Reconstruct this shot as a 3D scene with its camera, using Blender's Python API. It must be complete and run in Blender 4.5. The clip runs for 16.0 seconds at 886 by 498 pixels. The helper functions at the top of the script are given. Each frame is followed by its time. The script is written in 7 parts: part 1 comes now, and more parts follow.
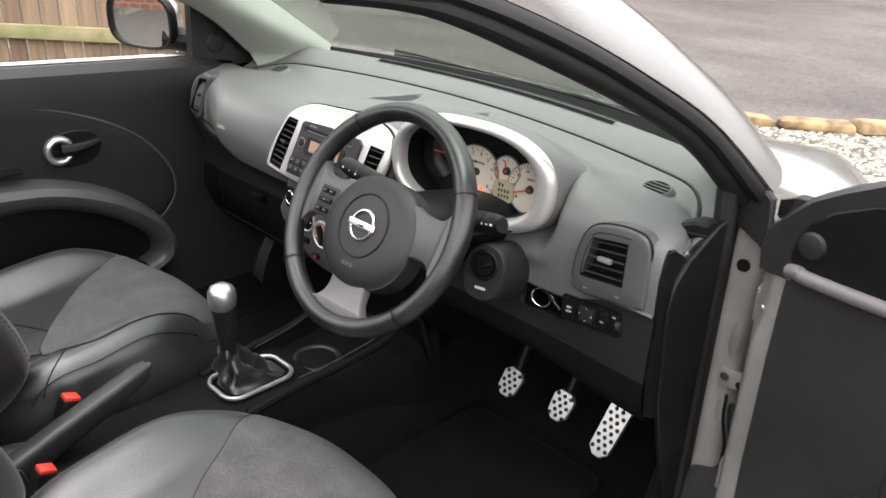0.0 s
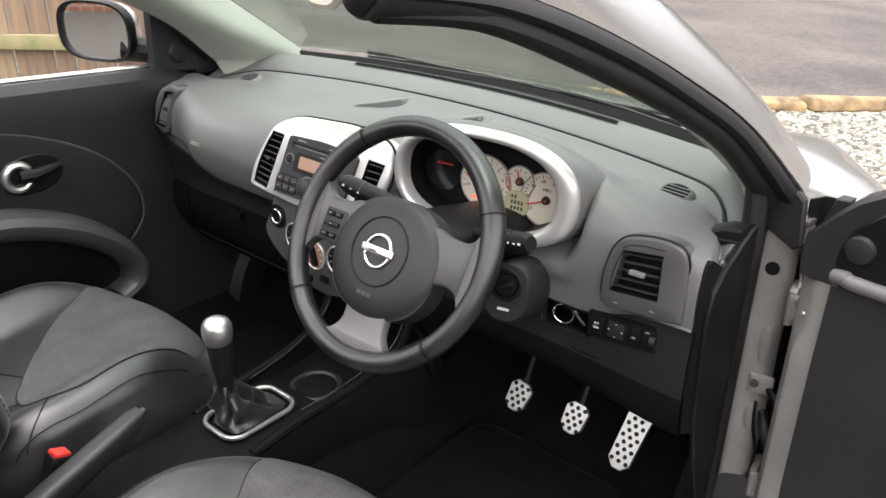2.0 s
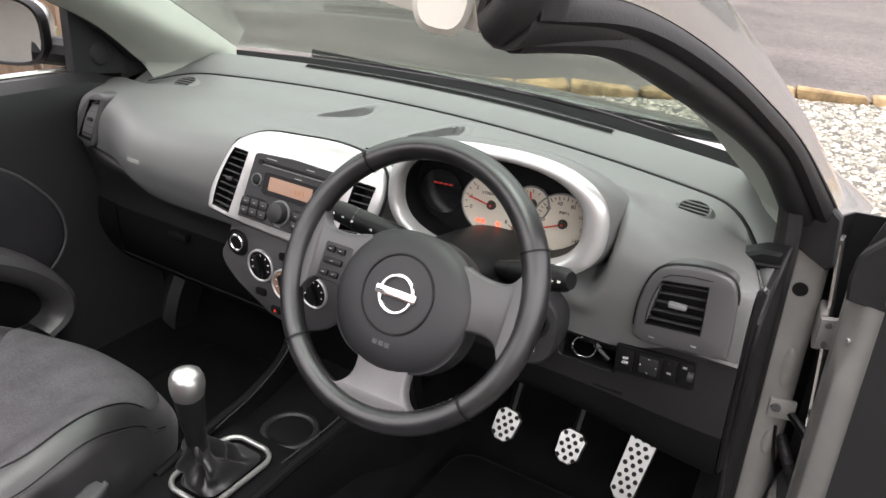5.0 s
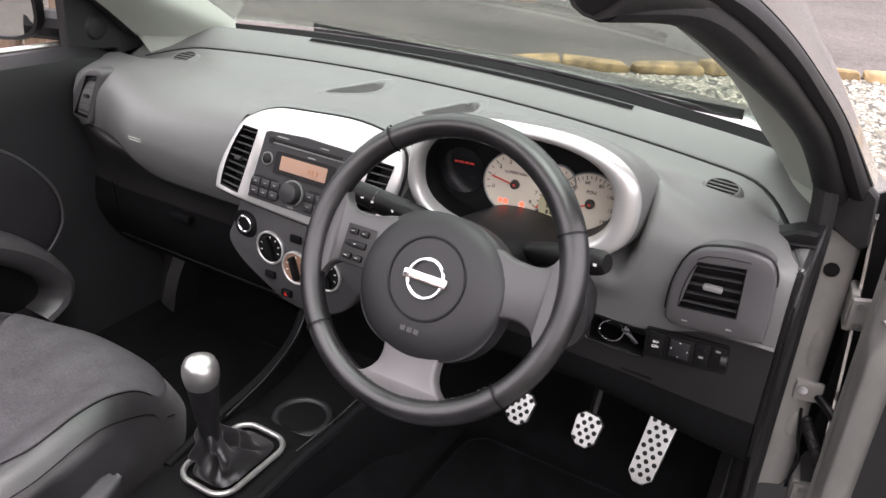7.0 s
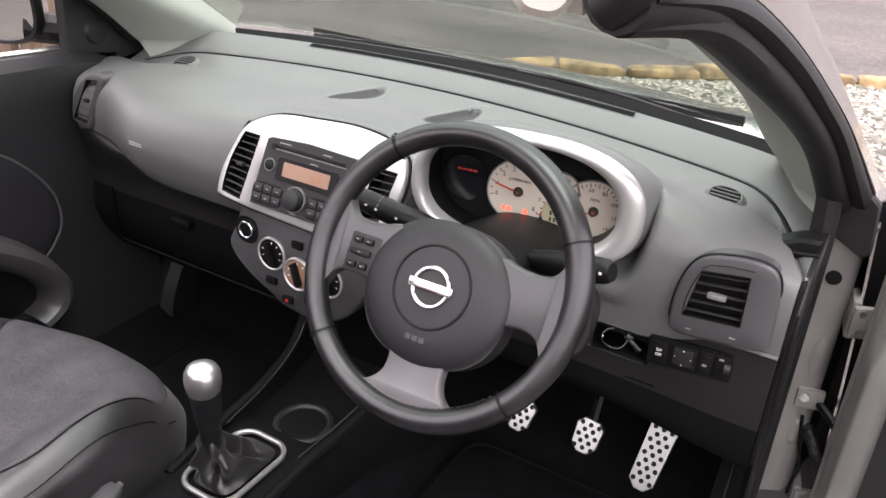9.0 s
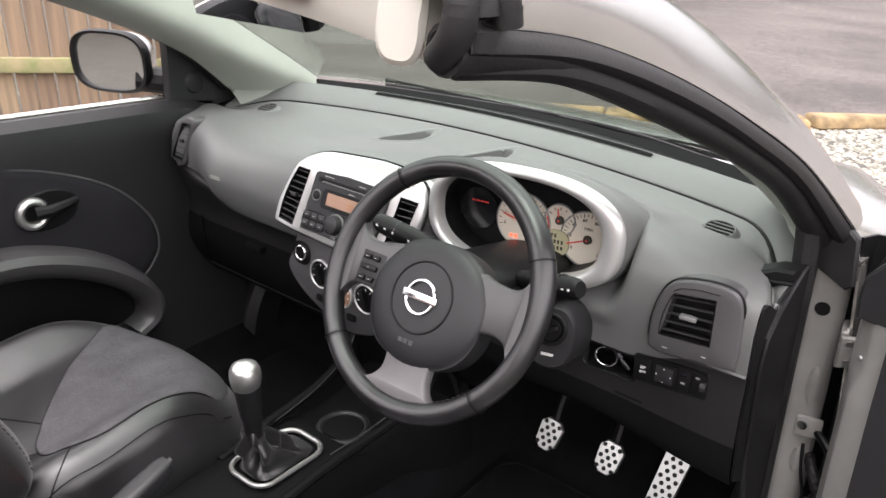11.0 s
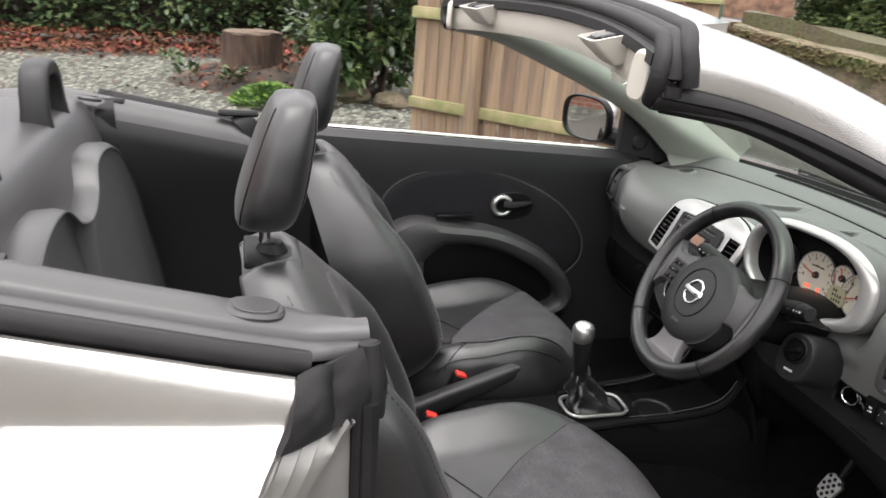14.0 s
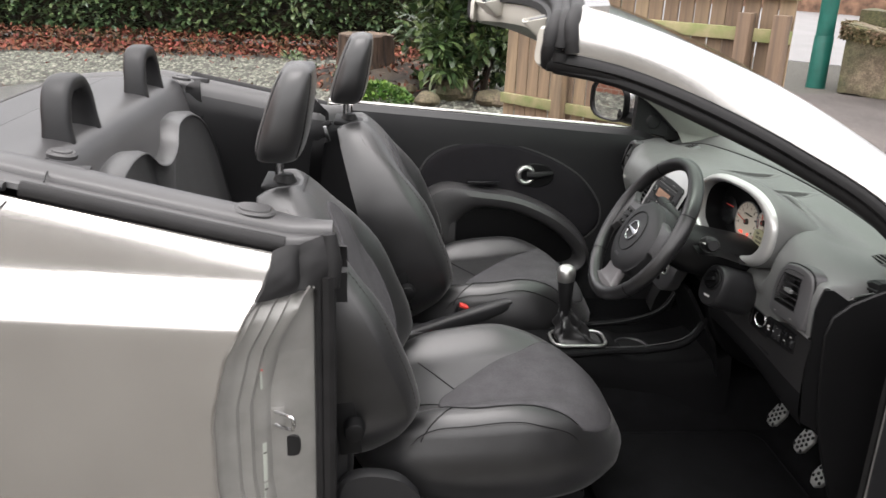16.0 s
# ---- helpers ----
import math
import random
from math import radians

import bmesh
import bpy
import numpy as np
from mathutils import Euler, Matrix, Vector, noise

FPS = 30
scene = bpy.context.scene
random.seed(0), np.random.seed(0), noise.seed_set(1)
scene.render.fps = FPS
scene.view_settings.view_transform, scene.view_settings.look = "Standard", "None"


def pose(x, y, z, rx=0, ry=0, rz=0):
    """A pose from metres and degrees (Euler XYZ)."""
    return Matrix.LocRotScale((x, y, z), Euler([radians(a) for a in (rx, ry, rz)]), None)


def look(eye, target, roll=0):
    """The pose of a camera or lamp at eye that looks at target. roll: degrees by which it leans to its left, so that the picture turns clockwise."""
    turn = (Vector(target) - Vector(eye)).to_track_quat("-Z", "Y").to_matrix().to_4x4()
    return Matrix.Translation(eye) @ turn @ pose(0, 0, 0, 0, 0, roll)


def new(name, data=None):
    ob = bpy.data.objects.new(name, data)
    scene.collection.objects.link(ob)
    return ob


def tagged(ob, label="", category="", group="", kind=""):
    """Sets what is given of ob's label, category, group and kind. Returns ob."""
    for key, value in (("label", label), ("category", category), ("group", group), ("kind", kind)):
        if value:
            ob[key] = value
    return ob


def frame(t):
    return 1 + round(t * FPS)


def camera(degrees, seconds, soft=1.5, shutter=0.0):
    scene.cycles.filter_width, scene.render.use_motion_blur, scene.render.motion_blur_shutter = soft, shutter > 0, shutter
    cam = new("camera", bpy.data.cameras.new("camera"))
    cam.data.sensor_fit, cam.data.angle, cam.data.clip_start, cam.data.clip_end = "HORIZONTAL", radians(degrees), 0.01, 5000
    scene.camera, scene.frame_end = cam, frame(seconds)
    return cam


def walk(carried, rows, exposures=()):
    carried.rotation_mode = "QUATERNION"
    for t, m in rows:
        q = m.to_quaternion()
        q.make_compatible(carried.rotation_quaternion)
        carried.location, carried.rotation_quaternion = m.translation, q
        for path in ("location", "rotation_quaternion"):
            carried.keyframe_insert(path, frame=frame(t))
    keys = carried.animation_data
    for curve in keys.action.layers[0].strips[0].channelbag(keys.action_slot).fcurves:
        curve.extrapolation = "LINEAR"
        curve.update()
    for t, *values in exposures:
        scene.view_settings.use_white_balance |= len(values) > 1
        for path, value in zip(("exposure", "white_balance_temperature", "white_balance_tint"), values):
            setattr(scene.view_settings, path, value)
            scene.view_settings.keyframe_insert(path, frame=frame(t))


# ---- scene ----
cam = camera(56.2, 16.0, 1.5, 0.35)
METRES, EYE, TURN = 2.46, 1.43, 44.0
ROWS = [
    (0.0, 0.0, 0.0, 0.0, 0.97, -24.87, -2.1),
    (0.5, -0.0019, 0.0445, 0.0002, 1.9, -24.96, -2.02),
    (1.0, -0.002, 0.071, -0.0033, 2.1, -25.41, -1.37),
    (1.5, -0.0196, 0.0624, 0.0012, -0.59, -25.88, -0.72),
    (2.0, -0.0441, 0.0408, 0.0021, -3.83, -25.53, -0.85),
    (2.5, -0.0534, 0.0464, 0.0024, -6.15, -25.51, -0.97),
    (3.0, -0.0366, 0.09, -0.0002, -6.85, -25.98, -1.52),
    (3.5, -0.023, 0.1213, -0.0028, -6.79, -26.43, -2.01),
    (4.0, -0.0506, 0.1261, -0.0034, -8.32, -26.81, -1.8),
    (4.5, -0.0811, 0.1197, 0.0011, -10.9, -26.67, -1.84),
    (5.0, -0.1061, 0.1131, -0.0008, -11.57, -26.24, -2.42),
    (7.5, -0.1253, 0.1355, -0.0072, -13.23, -28.01, -2.62),
    (8.0, -0.1251, 0.1361, -0.0066, -13.62, -28.02, -2.66),
    (8.5, -0.1253, 0.1372, -0.0066, -13.57, -27.88, -2.86),
    (9.0, -0.1295, 0.1369, -0.0048, -13.09, -27.64, -2.99),
    (11.5, -0.0501, 0.0342, 0.0185, 0.63, -23.16, -0.3),
    (12.0, -0.0372, -0.0057, 0.0276, 6.43, -21.87, -0.55),
    (12.5, -0.0334, -0.0677, 0.029, 10.44, -19.98, -2.01),
    (13.0, -0.0242, -0.1197, 0.0302, 16.46, -19.19, -2.94),
    (13.5, 0.014, -0.1347, 0.0319, 23.75, -18.8, -3.33),
    (14.0, 0.0954, -0.1363, 0.0246, 32.89, -19.19, -3.38),
    (14.5, 0.1479, -0.1666, 0.0354, 36.93, -19.43, -2.18),
    (15.0, 0.1941, -0.224, 0.0282, 37.9, -19.22, -2.95),
    (15.5, 0.2349, -0.2331, 0.0308, 39.27, -19.53, -2.88),
    (16.0, 0.2938, -0.203, 0.0288, 41.46, -19.3, -2.16),
]
START = pose(1.2, 0, EYE, 0, 0, TURN)
walk(cam, [(t, START @ pose(METRES * x, METRES * y, METRES * z, 90 + pitch, roll, yaw)) for t, x, y, z, yaw, pitch, roll in ROWS],
     [(0.0, 1.42, 6500, 14), (3.5, 1.42, 6500, 14), (8.5, 1.49, 6450, 22), (12.5, 1.32, 6500, 14), (15.0, 0.94, 6500, 13), (16.0, 0.96, 6500, 13)])

# world and light: a bright overcast sky
world = bpy.data.worlds.new("overcast_sky")
scene.world = world
world.use_nodes = True
wn, wl = world.node_tree.nodes, world.node_tree.links
sky = wn.new("ShaderNodeTexSky")
sky.sky_type, sky.sun_disc = "NISHITA", False
sky.sun_elevation, sky.sun_rotation = radians(81), radians(135)
sky.air_density, sky.dust_density, sky.ozone_density = 1.0, 5.0, 1.0
pale = wn.new("ShaderNodeHueSaturation")
pale.inputs["Saturation"].default_value = 0.18
wl.new(sky.outputs[0], pale.inputs["Color"])
wl.new(pale.outputs[0], wn["Background"].inputs[0])
wn["Background"].inputs[1].default_value = 0.15
sun = new("sun", bpy.data.lights.new("sun", "SUN"))
sun.data.energy, sun.data.angle, sun.data.color = 3.1, radians(150), (1.0, 0.97, 0.92)
sun.matrix_world = look((0, 0, 10), (-0.55, 0.55, 5.0))

# ---- materials ----
def material(name, color, rough=0.5, metal=0.0, bump=0.0, scale=200.0, vary=0.12, vscale=6.0, coat=0.0, kind="noise", spec=0.5, tint=None, stretch=None):
    """A surface with fine relief at `scale` and broad colour variation at `vscale` (per metre)."""
    m = bpy.data.materials.new(name)
    m.use_nodes = True
    n, l = m.node_tree.nodes, m.node_tree.links
    b = n["Principled BSDF"]
    b.inputs["Roughness"].default_value, b.inputs["Metallic"].default_value = rough, metal
    b.inputs["Coat Weight"].default_value, b.inputs["Coat Roughness"].default_value = coat, 0.06
    b.inputs["Specular IOR Level"].default_value = spec
    co = n.new("ShaderNodeTexCoord")
    place = co.outputs["Object"]
    if stretch:
        mp = n.new("ShaderNodeMapping")
        mp.inputs["Scale"].default_value = stretch
        l.new(place, mp.inputs["Vector"])
        place = mp.outputs[0]
    broad = n.new("ShaderNodeTexNoise")
    broad.inputs["Scale"].default_value, broad.inputs["Detail"].default_value = vscale, 6
    l.new(place, broad.inputs["Vector"])
    fine = n.new("ShaderNodeTexVoronoi" if kind == "cell" else "ShaderNodeTexNoise")
    fine.inputs["Scale"].default_value = scale
    l.new(place, fine.inputs["Vector"])
    mix = n.new("ShaderNodeMix")
    mix.data_type, mix.blend_type = "RGBA", "MIX"
    other = tint or [c * (1 - 2.2 * vary) for c in color]
    top = [min(1, c * (1 + vary)) for c in color]
    mix.inputs[6].default_value, mix.inputs[7].default_value = (*other, 1), (*top, 1)
    ramp = n.new("ShaderNodeMapRange")
    ramp.inputs[1].default_value, ramp.inputs[2].default_value = 0.3, 0.7
    l.new(broad.outputs[0], ramp.inputs[0])
    l.new(ramp.outputs[0], mix.inputs[0])
    l.new(mix.outputs[2], b.inputs["Base Color"])
    rr = n.new("ShaderNodeMapRange")
    rr.inputs[3].default_value, rr.inputs[4].default_value = max(0.02, rough * 0.85), min(1, rough * 1.15)
    l.new(broad.outputs[0], rr.inputs[0])
    l.new(rr.outputs[0], b.inputs["Roughness"])
    if bump:
        bu = n.new("ShaderNodeBump")
        bu.inputs["Strength"].default_value, bu.inputs["Distance"].default_value = bump, 0.3 / scale
        l.new(fine.outputs[0], bu.inputs["Height"])
        l.new(bu.outputs[0], b.inputs["Normal"])
    return m


def speckled(m, scale, amount):
    """Fine light and dark grit over the base colour."""
    n, l = m.node_tree.nodes, m.node_tree.links
    b = n["Principled BSDF"]
    src = b.inputs["Base Color"].links[0].from_socket
    co = [k for k in n if k.bl_idname == "ShaderNodeTexCoord"][0]
    grit, rng, hs = n.new("ShaderNodeTexNoise"), n.new("ShaderNodeMapRange"), n.new("ShaderNodeHueSaturation")
    grit.inputs["Scale"].default_value, grit.inputs["Detail"].default_value, grit.inputs["Roughness"].default_value = scale, 4, 0.8
    rng.inputs[1].default_value, rng.inputs[2].default_value = 0.35, 0.65
    rng.inputs[3].default_value, rng.inputs[4].default_value = 1 - amount, 1 + amount
    l.new(co.outputs["Object"], grit.inputs["Vector"])
    l.new(grit.outputs[0], rng.inputs[0])
    l.new(rng.outputs[0], hs.inputs["Value"])
    l.new(src, hs.inputs["Color"])
    l.new(hs.outputs[0], b.inputs["Base Color"])
    return m


def per_piece(m, amount=0.35, hue=0.0):
    """Let each object on this material differ a little in brightness and hue."""
    n, l = m.node_tree.nodes, m.node_tree.links
    b = n["Principled BSDF"]
    src = b.inputs["Base Color"].links[0].from_socket
    info, hs, rng = n.new("ShaderNodeObjectInfo"), n.new("ShaderNodeHueSaturation"), n.new("ShaderNodeMapRange")
    rng.inputs[3].default_value, rng.inputs[4].default_value = 1 - amount, 1 + amount
    l.new(info.outputs["Random"], rng.inputs[0])
    l.new(rng.outputs[0], hs.inputs["Value"])
    if hue:
        hr = n.new("ShaderNodeMapRange")
        hr.inputs[3].default_value, hr.inputs[4].default_value = 0.5 - hue, 0.5 + hue
        l.new(info.outputs["Random"], hr.inputs[0])
        l.new(hr.outputs[0], hs.inputs["Hue"])
    l.new(src, hs.inputs["Color"])
    l.new(hs.outputs[0], b.inputs["Base Color"])
    return m


def per_island(m, amount=0.5, hue=0.03):
    """The same, for the separate pieces inside one joined mesh."""
    n, l = m.node_tree.nodes, m.node_tree.links
    b = n["Principled BSDF"]
    src = b.inputs["Base Color"].links[0].from_socket
    geo, hs, rng, hr = n.new("ShaderNodeNewGeometry"), n.new("ShaderNodeHueSaturation"), n.new("ShaderNodeMapRange"), n.new("ShaderNodeMapRange")
    rng.inputs[3].default_value, rng.inputs[4].default_value = 1 - amount, 1 + amount
    hr.inputs[3].default_value, hr.inputs[4].default_value = 0.5 + hue, 0.5 - hue
    l.new(geo.outputs["Random Per Island"], rng.inputs[0])
    l.new(geo.outputs["Random Per Island"], hr.inputs[0])
    l.new(rng.outputs[0], hs.inputs["Value"])
    l.new(hr.outputs[0], hs.inputs["Hue"])
    l.new(src, hs.inputs["Color"])
    l.new(hs.outputs[0], b.inputs["Base Color"])
    return m


def glowing(name, color, strength):
    m = bpy.data.materials.new(name)
    m.use_nodes = True
    b = m.node_tree.nodes["Principled BSDF"]
    b.inputs["Base Color"].default_value = (*[c * 0.5 for c in color], 1)
    b.inputs["Emission Color"].default_value, b.inputs["Emission Strength"].default_value = (*color, 1), strength
    return m


def glass(name, color, rough=0.0):
    """Clear sheet glass: a tinted see-through sheet, glossier at a glancing view."""
    m = bpy.data.materials.new(name)
    m.use_nodes = True
    n, l = m.node_tree.nodes, m.node_tree.links
    n.remove(n["Principled BSDF"])
    clear, gloss, mix, fr = n.new("ShaderNodeBsdfTransparent"), n.new("ShaderNodeBsdfGlossy"), n.new("ShaderNodeMixShader"), n.new("ShaderNodeLayerWeight")
    clear.inputs[0].default_value = (*color, 1)
    gloss.inputs["Roughness"].default_value = rough
    fr.inputs[0].default_value = 0.5
    power, gain = n.new("ShaderNodeMath"), n.new("ShaderNodeMath")
    power.operation, power.inputs[1].default_value = "POWER", 4.0
    gain.operation, gain.inputs[1].default_value, gain.inputs[2].default_value = "MULTIPLY_ADD", 0.55, 0.035
    l.new(fr.outputs["Facing"], power.inputs[0])
    l.new(power.outputs[0], gain.inputs[0])
    l.new(gain.outputs[0], mix.inputs[0])
    l.new(clear.outputs[0], mix.inputs[1])
    l.new(gloss.outputs[0], mix.inputs[2])
    l.new(mix.outputs[0], n["Material Output"].inputs[0])
    return m


DASH = material("grained_dash_plastic", (0.108, 0.110, 0.108), 0.42, bump=0.40, scale=620, vary=0.05, vscale=3, kind="cell", spec=0.36)
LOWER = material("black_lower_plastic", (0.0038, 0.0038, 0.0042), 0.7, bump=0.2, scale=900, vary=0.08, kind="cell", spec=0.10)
DARK = material("dark_trim_plastic", (0.013, 0.013, 0.014), 0.48, bump=0.16, scale=900, vary=0.08, kind="cell", spec=0.38)
BLACK = material("black_plastic", (0.004, 0.004, 0.0044), 0.45, vary=0.08, spec=0.22)
GLOSS = material("gloss_black_plastic", (0.008, 0.008, 0.009), 0.14, vary=0.08)
LEATHER = material("black_leather", (0.0088, 0.0087, 0.0093), 0.36, bump=0.34, scale=560, vary=0.25, vscale=14, kind="cell", spec=0.72)
LEATHER.node_tree.nodes["Principled BSDF"].inputs["Sheen Weight"].default_value = 0.10
LEATHER.node_tree.nodes["Principled BSDF"].inputs["Sheen Roughness"].default_value = 0.45
SUEDE = speckled(material("grey_suede_cloth", (0.062, 0.060, 0.0635), 0.95, bump=0.6, scale=700, vary=0.10, vscale=22, spec=0.15), 260, 0.22)
CLOTH = material("door_cloth", (0.015, 0.014, 0.016), 0.95, bump=0.6, scale=900, vary=0.1, vscale=14, spec=0.15)
THREAD = material("seam_thread", (0.032, 0.030, 0.028), 0.8)
RIMLEATHER = material("wheel_leather", (0.010, 0.0098, 0.0105), 0.34, bump=0.16, scale=800, vary=0.25, vscale=25, kind="cell", spec=0.65)
SILVERP = material("satin_silver_plastic", (0.52, 0.52, 0.51), 0.30, metal=0.60, vary=0.03)
ALU = material("brushed_aluminium", (0.52, 0.52, 0.505), 0.30, metal=0.9, bump=0.15, scale=400, vary=0.06)
CHROME = material("chrome", (0.66, 0.66, 0.67), 0.14, metal=1.0, vary=0.02)
PAINT = material("silver_car_paint", (0.56, 0.54, 0.515), 0.24, metal=0.83, bump=0.03, scale=2500, vary=0.03, coat=0.7)
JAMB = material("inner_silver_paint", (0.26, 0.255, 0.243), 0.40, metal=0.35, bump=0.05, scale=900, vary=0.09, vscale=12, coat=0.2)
RUBBER = material("black_rubber_seal", (0.007, 0.0065, 0.007), 0.6, bump=0.3, scale=300, vary=0.25, vscale=25, spec=0.4)
CARPET = material("black_carpet", (0.0042, 0.0042, 0.0047), 0.95, bump=0.9, scale=700, vary=0.25, vscale=30, spec=0.1)
PILLAR = material("pale_grey_trim", (0.34, 0.36, 0.32), 0.6, bump=0.25, scale=900, vary=0.05, kind="cell")
CREAM = material("cream_trim", (0.52, 0.50, 0.445), 0.55, bump=0.2, scale=900, vary=0.05, kind="cell")
DIAL = material("cream_dial_face", (0.55, 0.50, 0.42), 0.5, vary=0.05)
INK = material("dial_ink", (0.03, 0.025, 0.02), 0.6)
WHITE = material("white_print", (0.62, 0.62, 0.60), 0.5)
RED = material("red_plastic", (0.55, 0.03, 0.02), 0.35)
AMBER = material("amber_lcd", (0.25, 0.15, 0.105), 0.25, vary=0.04)
SEGMENT = material("lcd_segment", (0.25, 0.11, 0.05), 0.4)
LCD = material("grey_green_lcd", (0.36, 0.34, 0.22), 0.3)
REDGLOW = glowing("lit_red", (1.0, 0.10, 0.05), 1.0)
DIMRED = glowing("dim_red", (0.5, 0.03, 0.02), 0.10)
NEEDLE = material("red_needle", (0.55, 0.05, 0.03), 0.4)
MIRROR = material("mirror_glass", (0.85, 0.86, 0.87), 0.02, metal=1.0, vary=0.01)
SLAT = material("slat_plastic", (0.024, 0.024, 0.025), 0.4, vary=0.05)
TAB = material("dull_silver_tab", (0.22, 0.22, 0.22), 0.4, metal=0.3)
RAIL = material("pale_grey_rail", (0.085, 0.080, 0.086), 0.55, bump=0.15, scale=700, vary=0.05)
LENS = material("headlamp_cover", (0.50, 0.49, 0.47), 0.12, metal=0.3, vary=0.1, vscale=12, coat=0.5)
GREYTRIM = material("satin_grey_trim", (0.040, 0.039, 0.040), 0.40, bump=0.18, scale=800, vary=0.12, vscale=5, kind="cell", spec=0.6)
MARK_GREY = material("faded_print", (0.22, 0.22, 0.21), 0.5)
RINGSILVER = material("worn_gaiter_ring", (0.32, 0.32, 0.31), 0.30, metal=0.7, vary=0.1)
# dash grey taken darker: the shade below the pad is in this colour
KNEE = material("shaded_knee_grey", (0.0110, 0.0106, 0.0110), 0.48, bump=0.3, scale=700, vary=0.08, kind="cell", spec=0.35)
SPOKE = material("satin_grey_spoke", (0.085, 0.080, 0.082), 0.38, bump=0.12, scale=900, vary=0.08, vscale=18, kind="cell", spec=0.6)
PIPING = material("door_piping", (0.050, 0.048, 0.050), 0.5)
# darker dash grey, carrying the shade of upright vent frames and heater panel
POD = material("shaded_dash_grey", (0.052, 0.051, 0.053), 0.45, bump=0.15, scale=900, vary=0.05, kind="cell")
WINDSCREEN = glass("tinted_windscreen", (0.80, 0.865, 0.82))


# ---- shape helpers ----
def clamp(v, a=0.0, b=1.0):
    return max(a, min(b, v))


def smooth(a, b, v):
    v = clamp((v - a) / (b - a))
    return v * v * (3 - 2 * v)


def spline(points, count):
    """count points along a smooth curve through the given ones."""
    p = [Vector(q) for q in points]
    out = []
    for i in range(count):
        s = i / (count - 1) * (len(p) - 1)
        k = min(int(s), len(p) - 2)
        f = s - k
        a, b, c, d = p[max(k - 1, 0)], p[k], p[k + 1], p[min(k + 2, len(p) - 1)]
        out.append(0.5 * ((2 * b) + (c - a) * f + (2 * a - 5 * b + 4 * c - d) * f * f + (3 * b - a - 3 * c + d) * f ** 3))
    return out


def sheet(rows, across=False, along=False, caps=False):
    """A mesh over rows of points. across: each row closes on itself; along: the last row meets the first."""
    bm = bmesh.new()
    v = [[bm.verts.new(p) for p in r] for r in rows]
    n, m = len(v), len(v[0])
    for i in range(n if along else n - 1):
        for j in range(m if across else m - 1):
            q = [v[i][j], v[i][(j + 1) % m], v[(i + 1) % n][(j + 1) % m], v[(i + 1) % n][j]]
            bm.faces.new(q)
    if caps:
        bm.faces.new(v[0][::-1])
        bm.faces.new(v[-1])
    bmesh.ops.recalc_face_normals(bm, faces=bm.faces)
    return bm


def shell(rows, thick):
    """An open sheet given a thickness: a second sheet along its normals, and a rim."""
    rows = [[Vector(p) for p in r] for r in rows]
    n, m = len(rows), len(rows[0])
    back = []
    for i in range(n):
        line = []
        for j in range(m):
            a = rows[min(i + 1, n - 1)][j] - rows[max(i - 1, 0)][j]
            b = rows[i][min(j + 1, m - 1)] - rows[i][max(j - 1, 0)]
            k = a.cross(b)
            line.append(rows[i][j] + (k.normalized() if k.length > 1e-12 else Vector((0, 0, -1))) * thick)
        back.append(line)
    bm = bmesh.new()
    v = [[[bm.verts.new(p) for p in r] for r in s] for s in (rows, back)]
    for i in range(n - 1):
        for j in range(m - 1):
            for s, flip in ((v[0], 1), (v[1], -1)):
                bm.faces.new([s[i][j], s[i][j + 1], s[i + 1][j + 1], s[i + 1][j]][::flip])
    rim = [(i, 0) for i in range(n)] + [(n - 1, j) for j in range(1, m)] + [(i, m - 1) for i in range(n - 2, -1, -1)] + [(0, j) for j in range(m - 2, 0, -1)]
    for (i, j), (k, l) in zip(rim, rim[1:] + rim[:1]):
        bm.faces.new((v[0][i][j], v[0][k][l], v[1][k][l], v[1][i][j]))
    bmesh.ops.recalc_face_normals(bm, faces=bm.faces)
    return bm


def tube(points, radius, n=10, closed=False, flat=1.0, up=(0, 0, 1)):
    """A sweep of an ellipse; radius a number or one for each point; flat: height against width."""
    p = [Vector(q) for q in points]
    rows, count = [], len(p)
    for i, c in enumerate(p):
        d = (p[(i + 1) % count] - p[i - 1]) if closed else (p[min(i + 1, count - 1)] - p[max(i - 1, 0)])
        d.normalize()
        side = d.cross(Vector(up))
        if side.length < 1e-4:
            side = d.cross(Vector((1, 0, 0)))
        side.normalize()
        top = side.cross(d)
        r = radius[i] if isinstance(radius, (list, tuple)) else radius
        rows.append([c + side * r * math.cos(a) + top * r * flat * math.sin(a) for a in (2 * math.pi * k / n for k in range(n))])
    return sheet(rows, across=True, along=closed, caps=not closed)


def move(bm, m):
    bmesh.ops.transform(bm, matrix=m, verts=bm.verts)
    return bm


def join(*bms):
    """One bmesh out of several."""
    out = bmesh.new()
    for b in bms:
        me = bpy.data.meshes.new("join")
        b.to_mesh(me)
        out.from_mesh(me)
        bpy.data.meshes.remove(me)
        b.free()
    return out


def rbox(sx, sy, sz, bevel=0.005, m=None, segments=2):
    bm = bmesh.new()
    bmesh.ops.create_cube(bm, size=1, matrix=Matrix.Diagonal((sx, sy, sz, 1)))
    if bevel:
        bmesh.ops.bevel(bm, geom=bm.edges[:], offset=bevel, segments=segments, profile=0.6, affect="EDGES")
    return move(bm, m) if m else bm


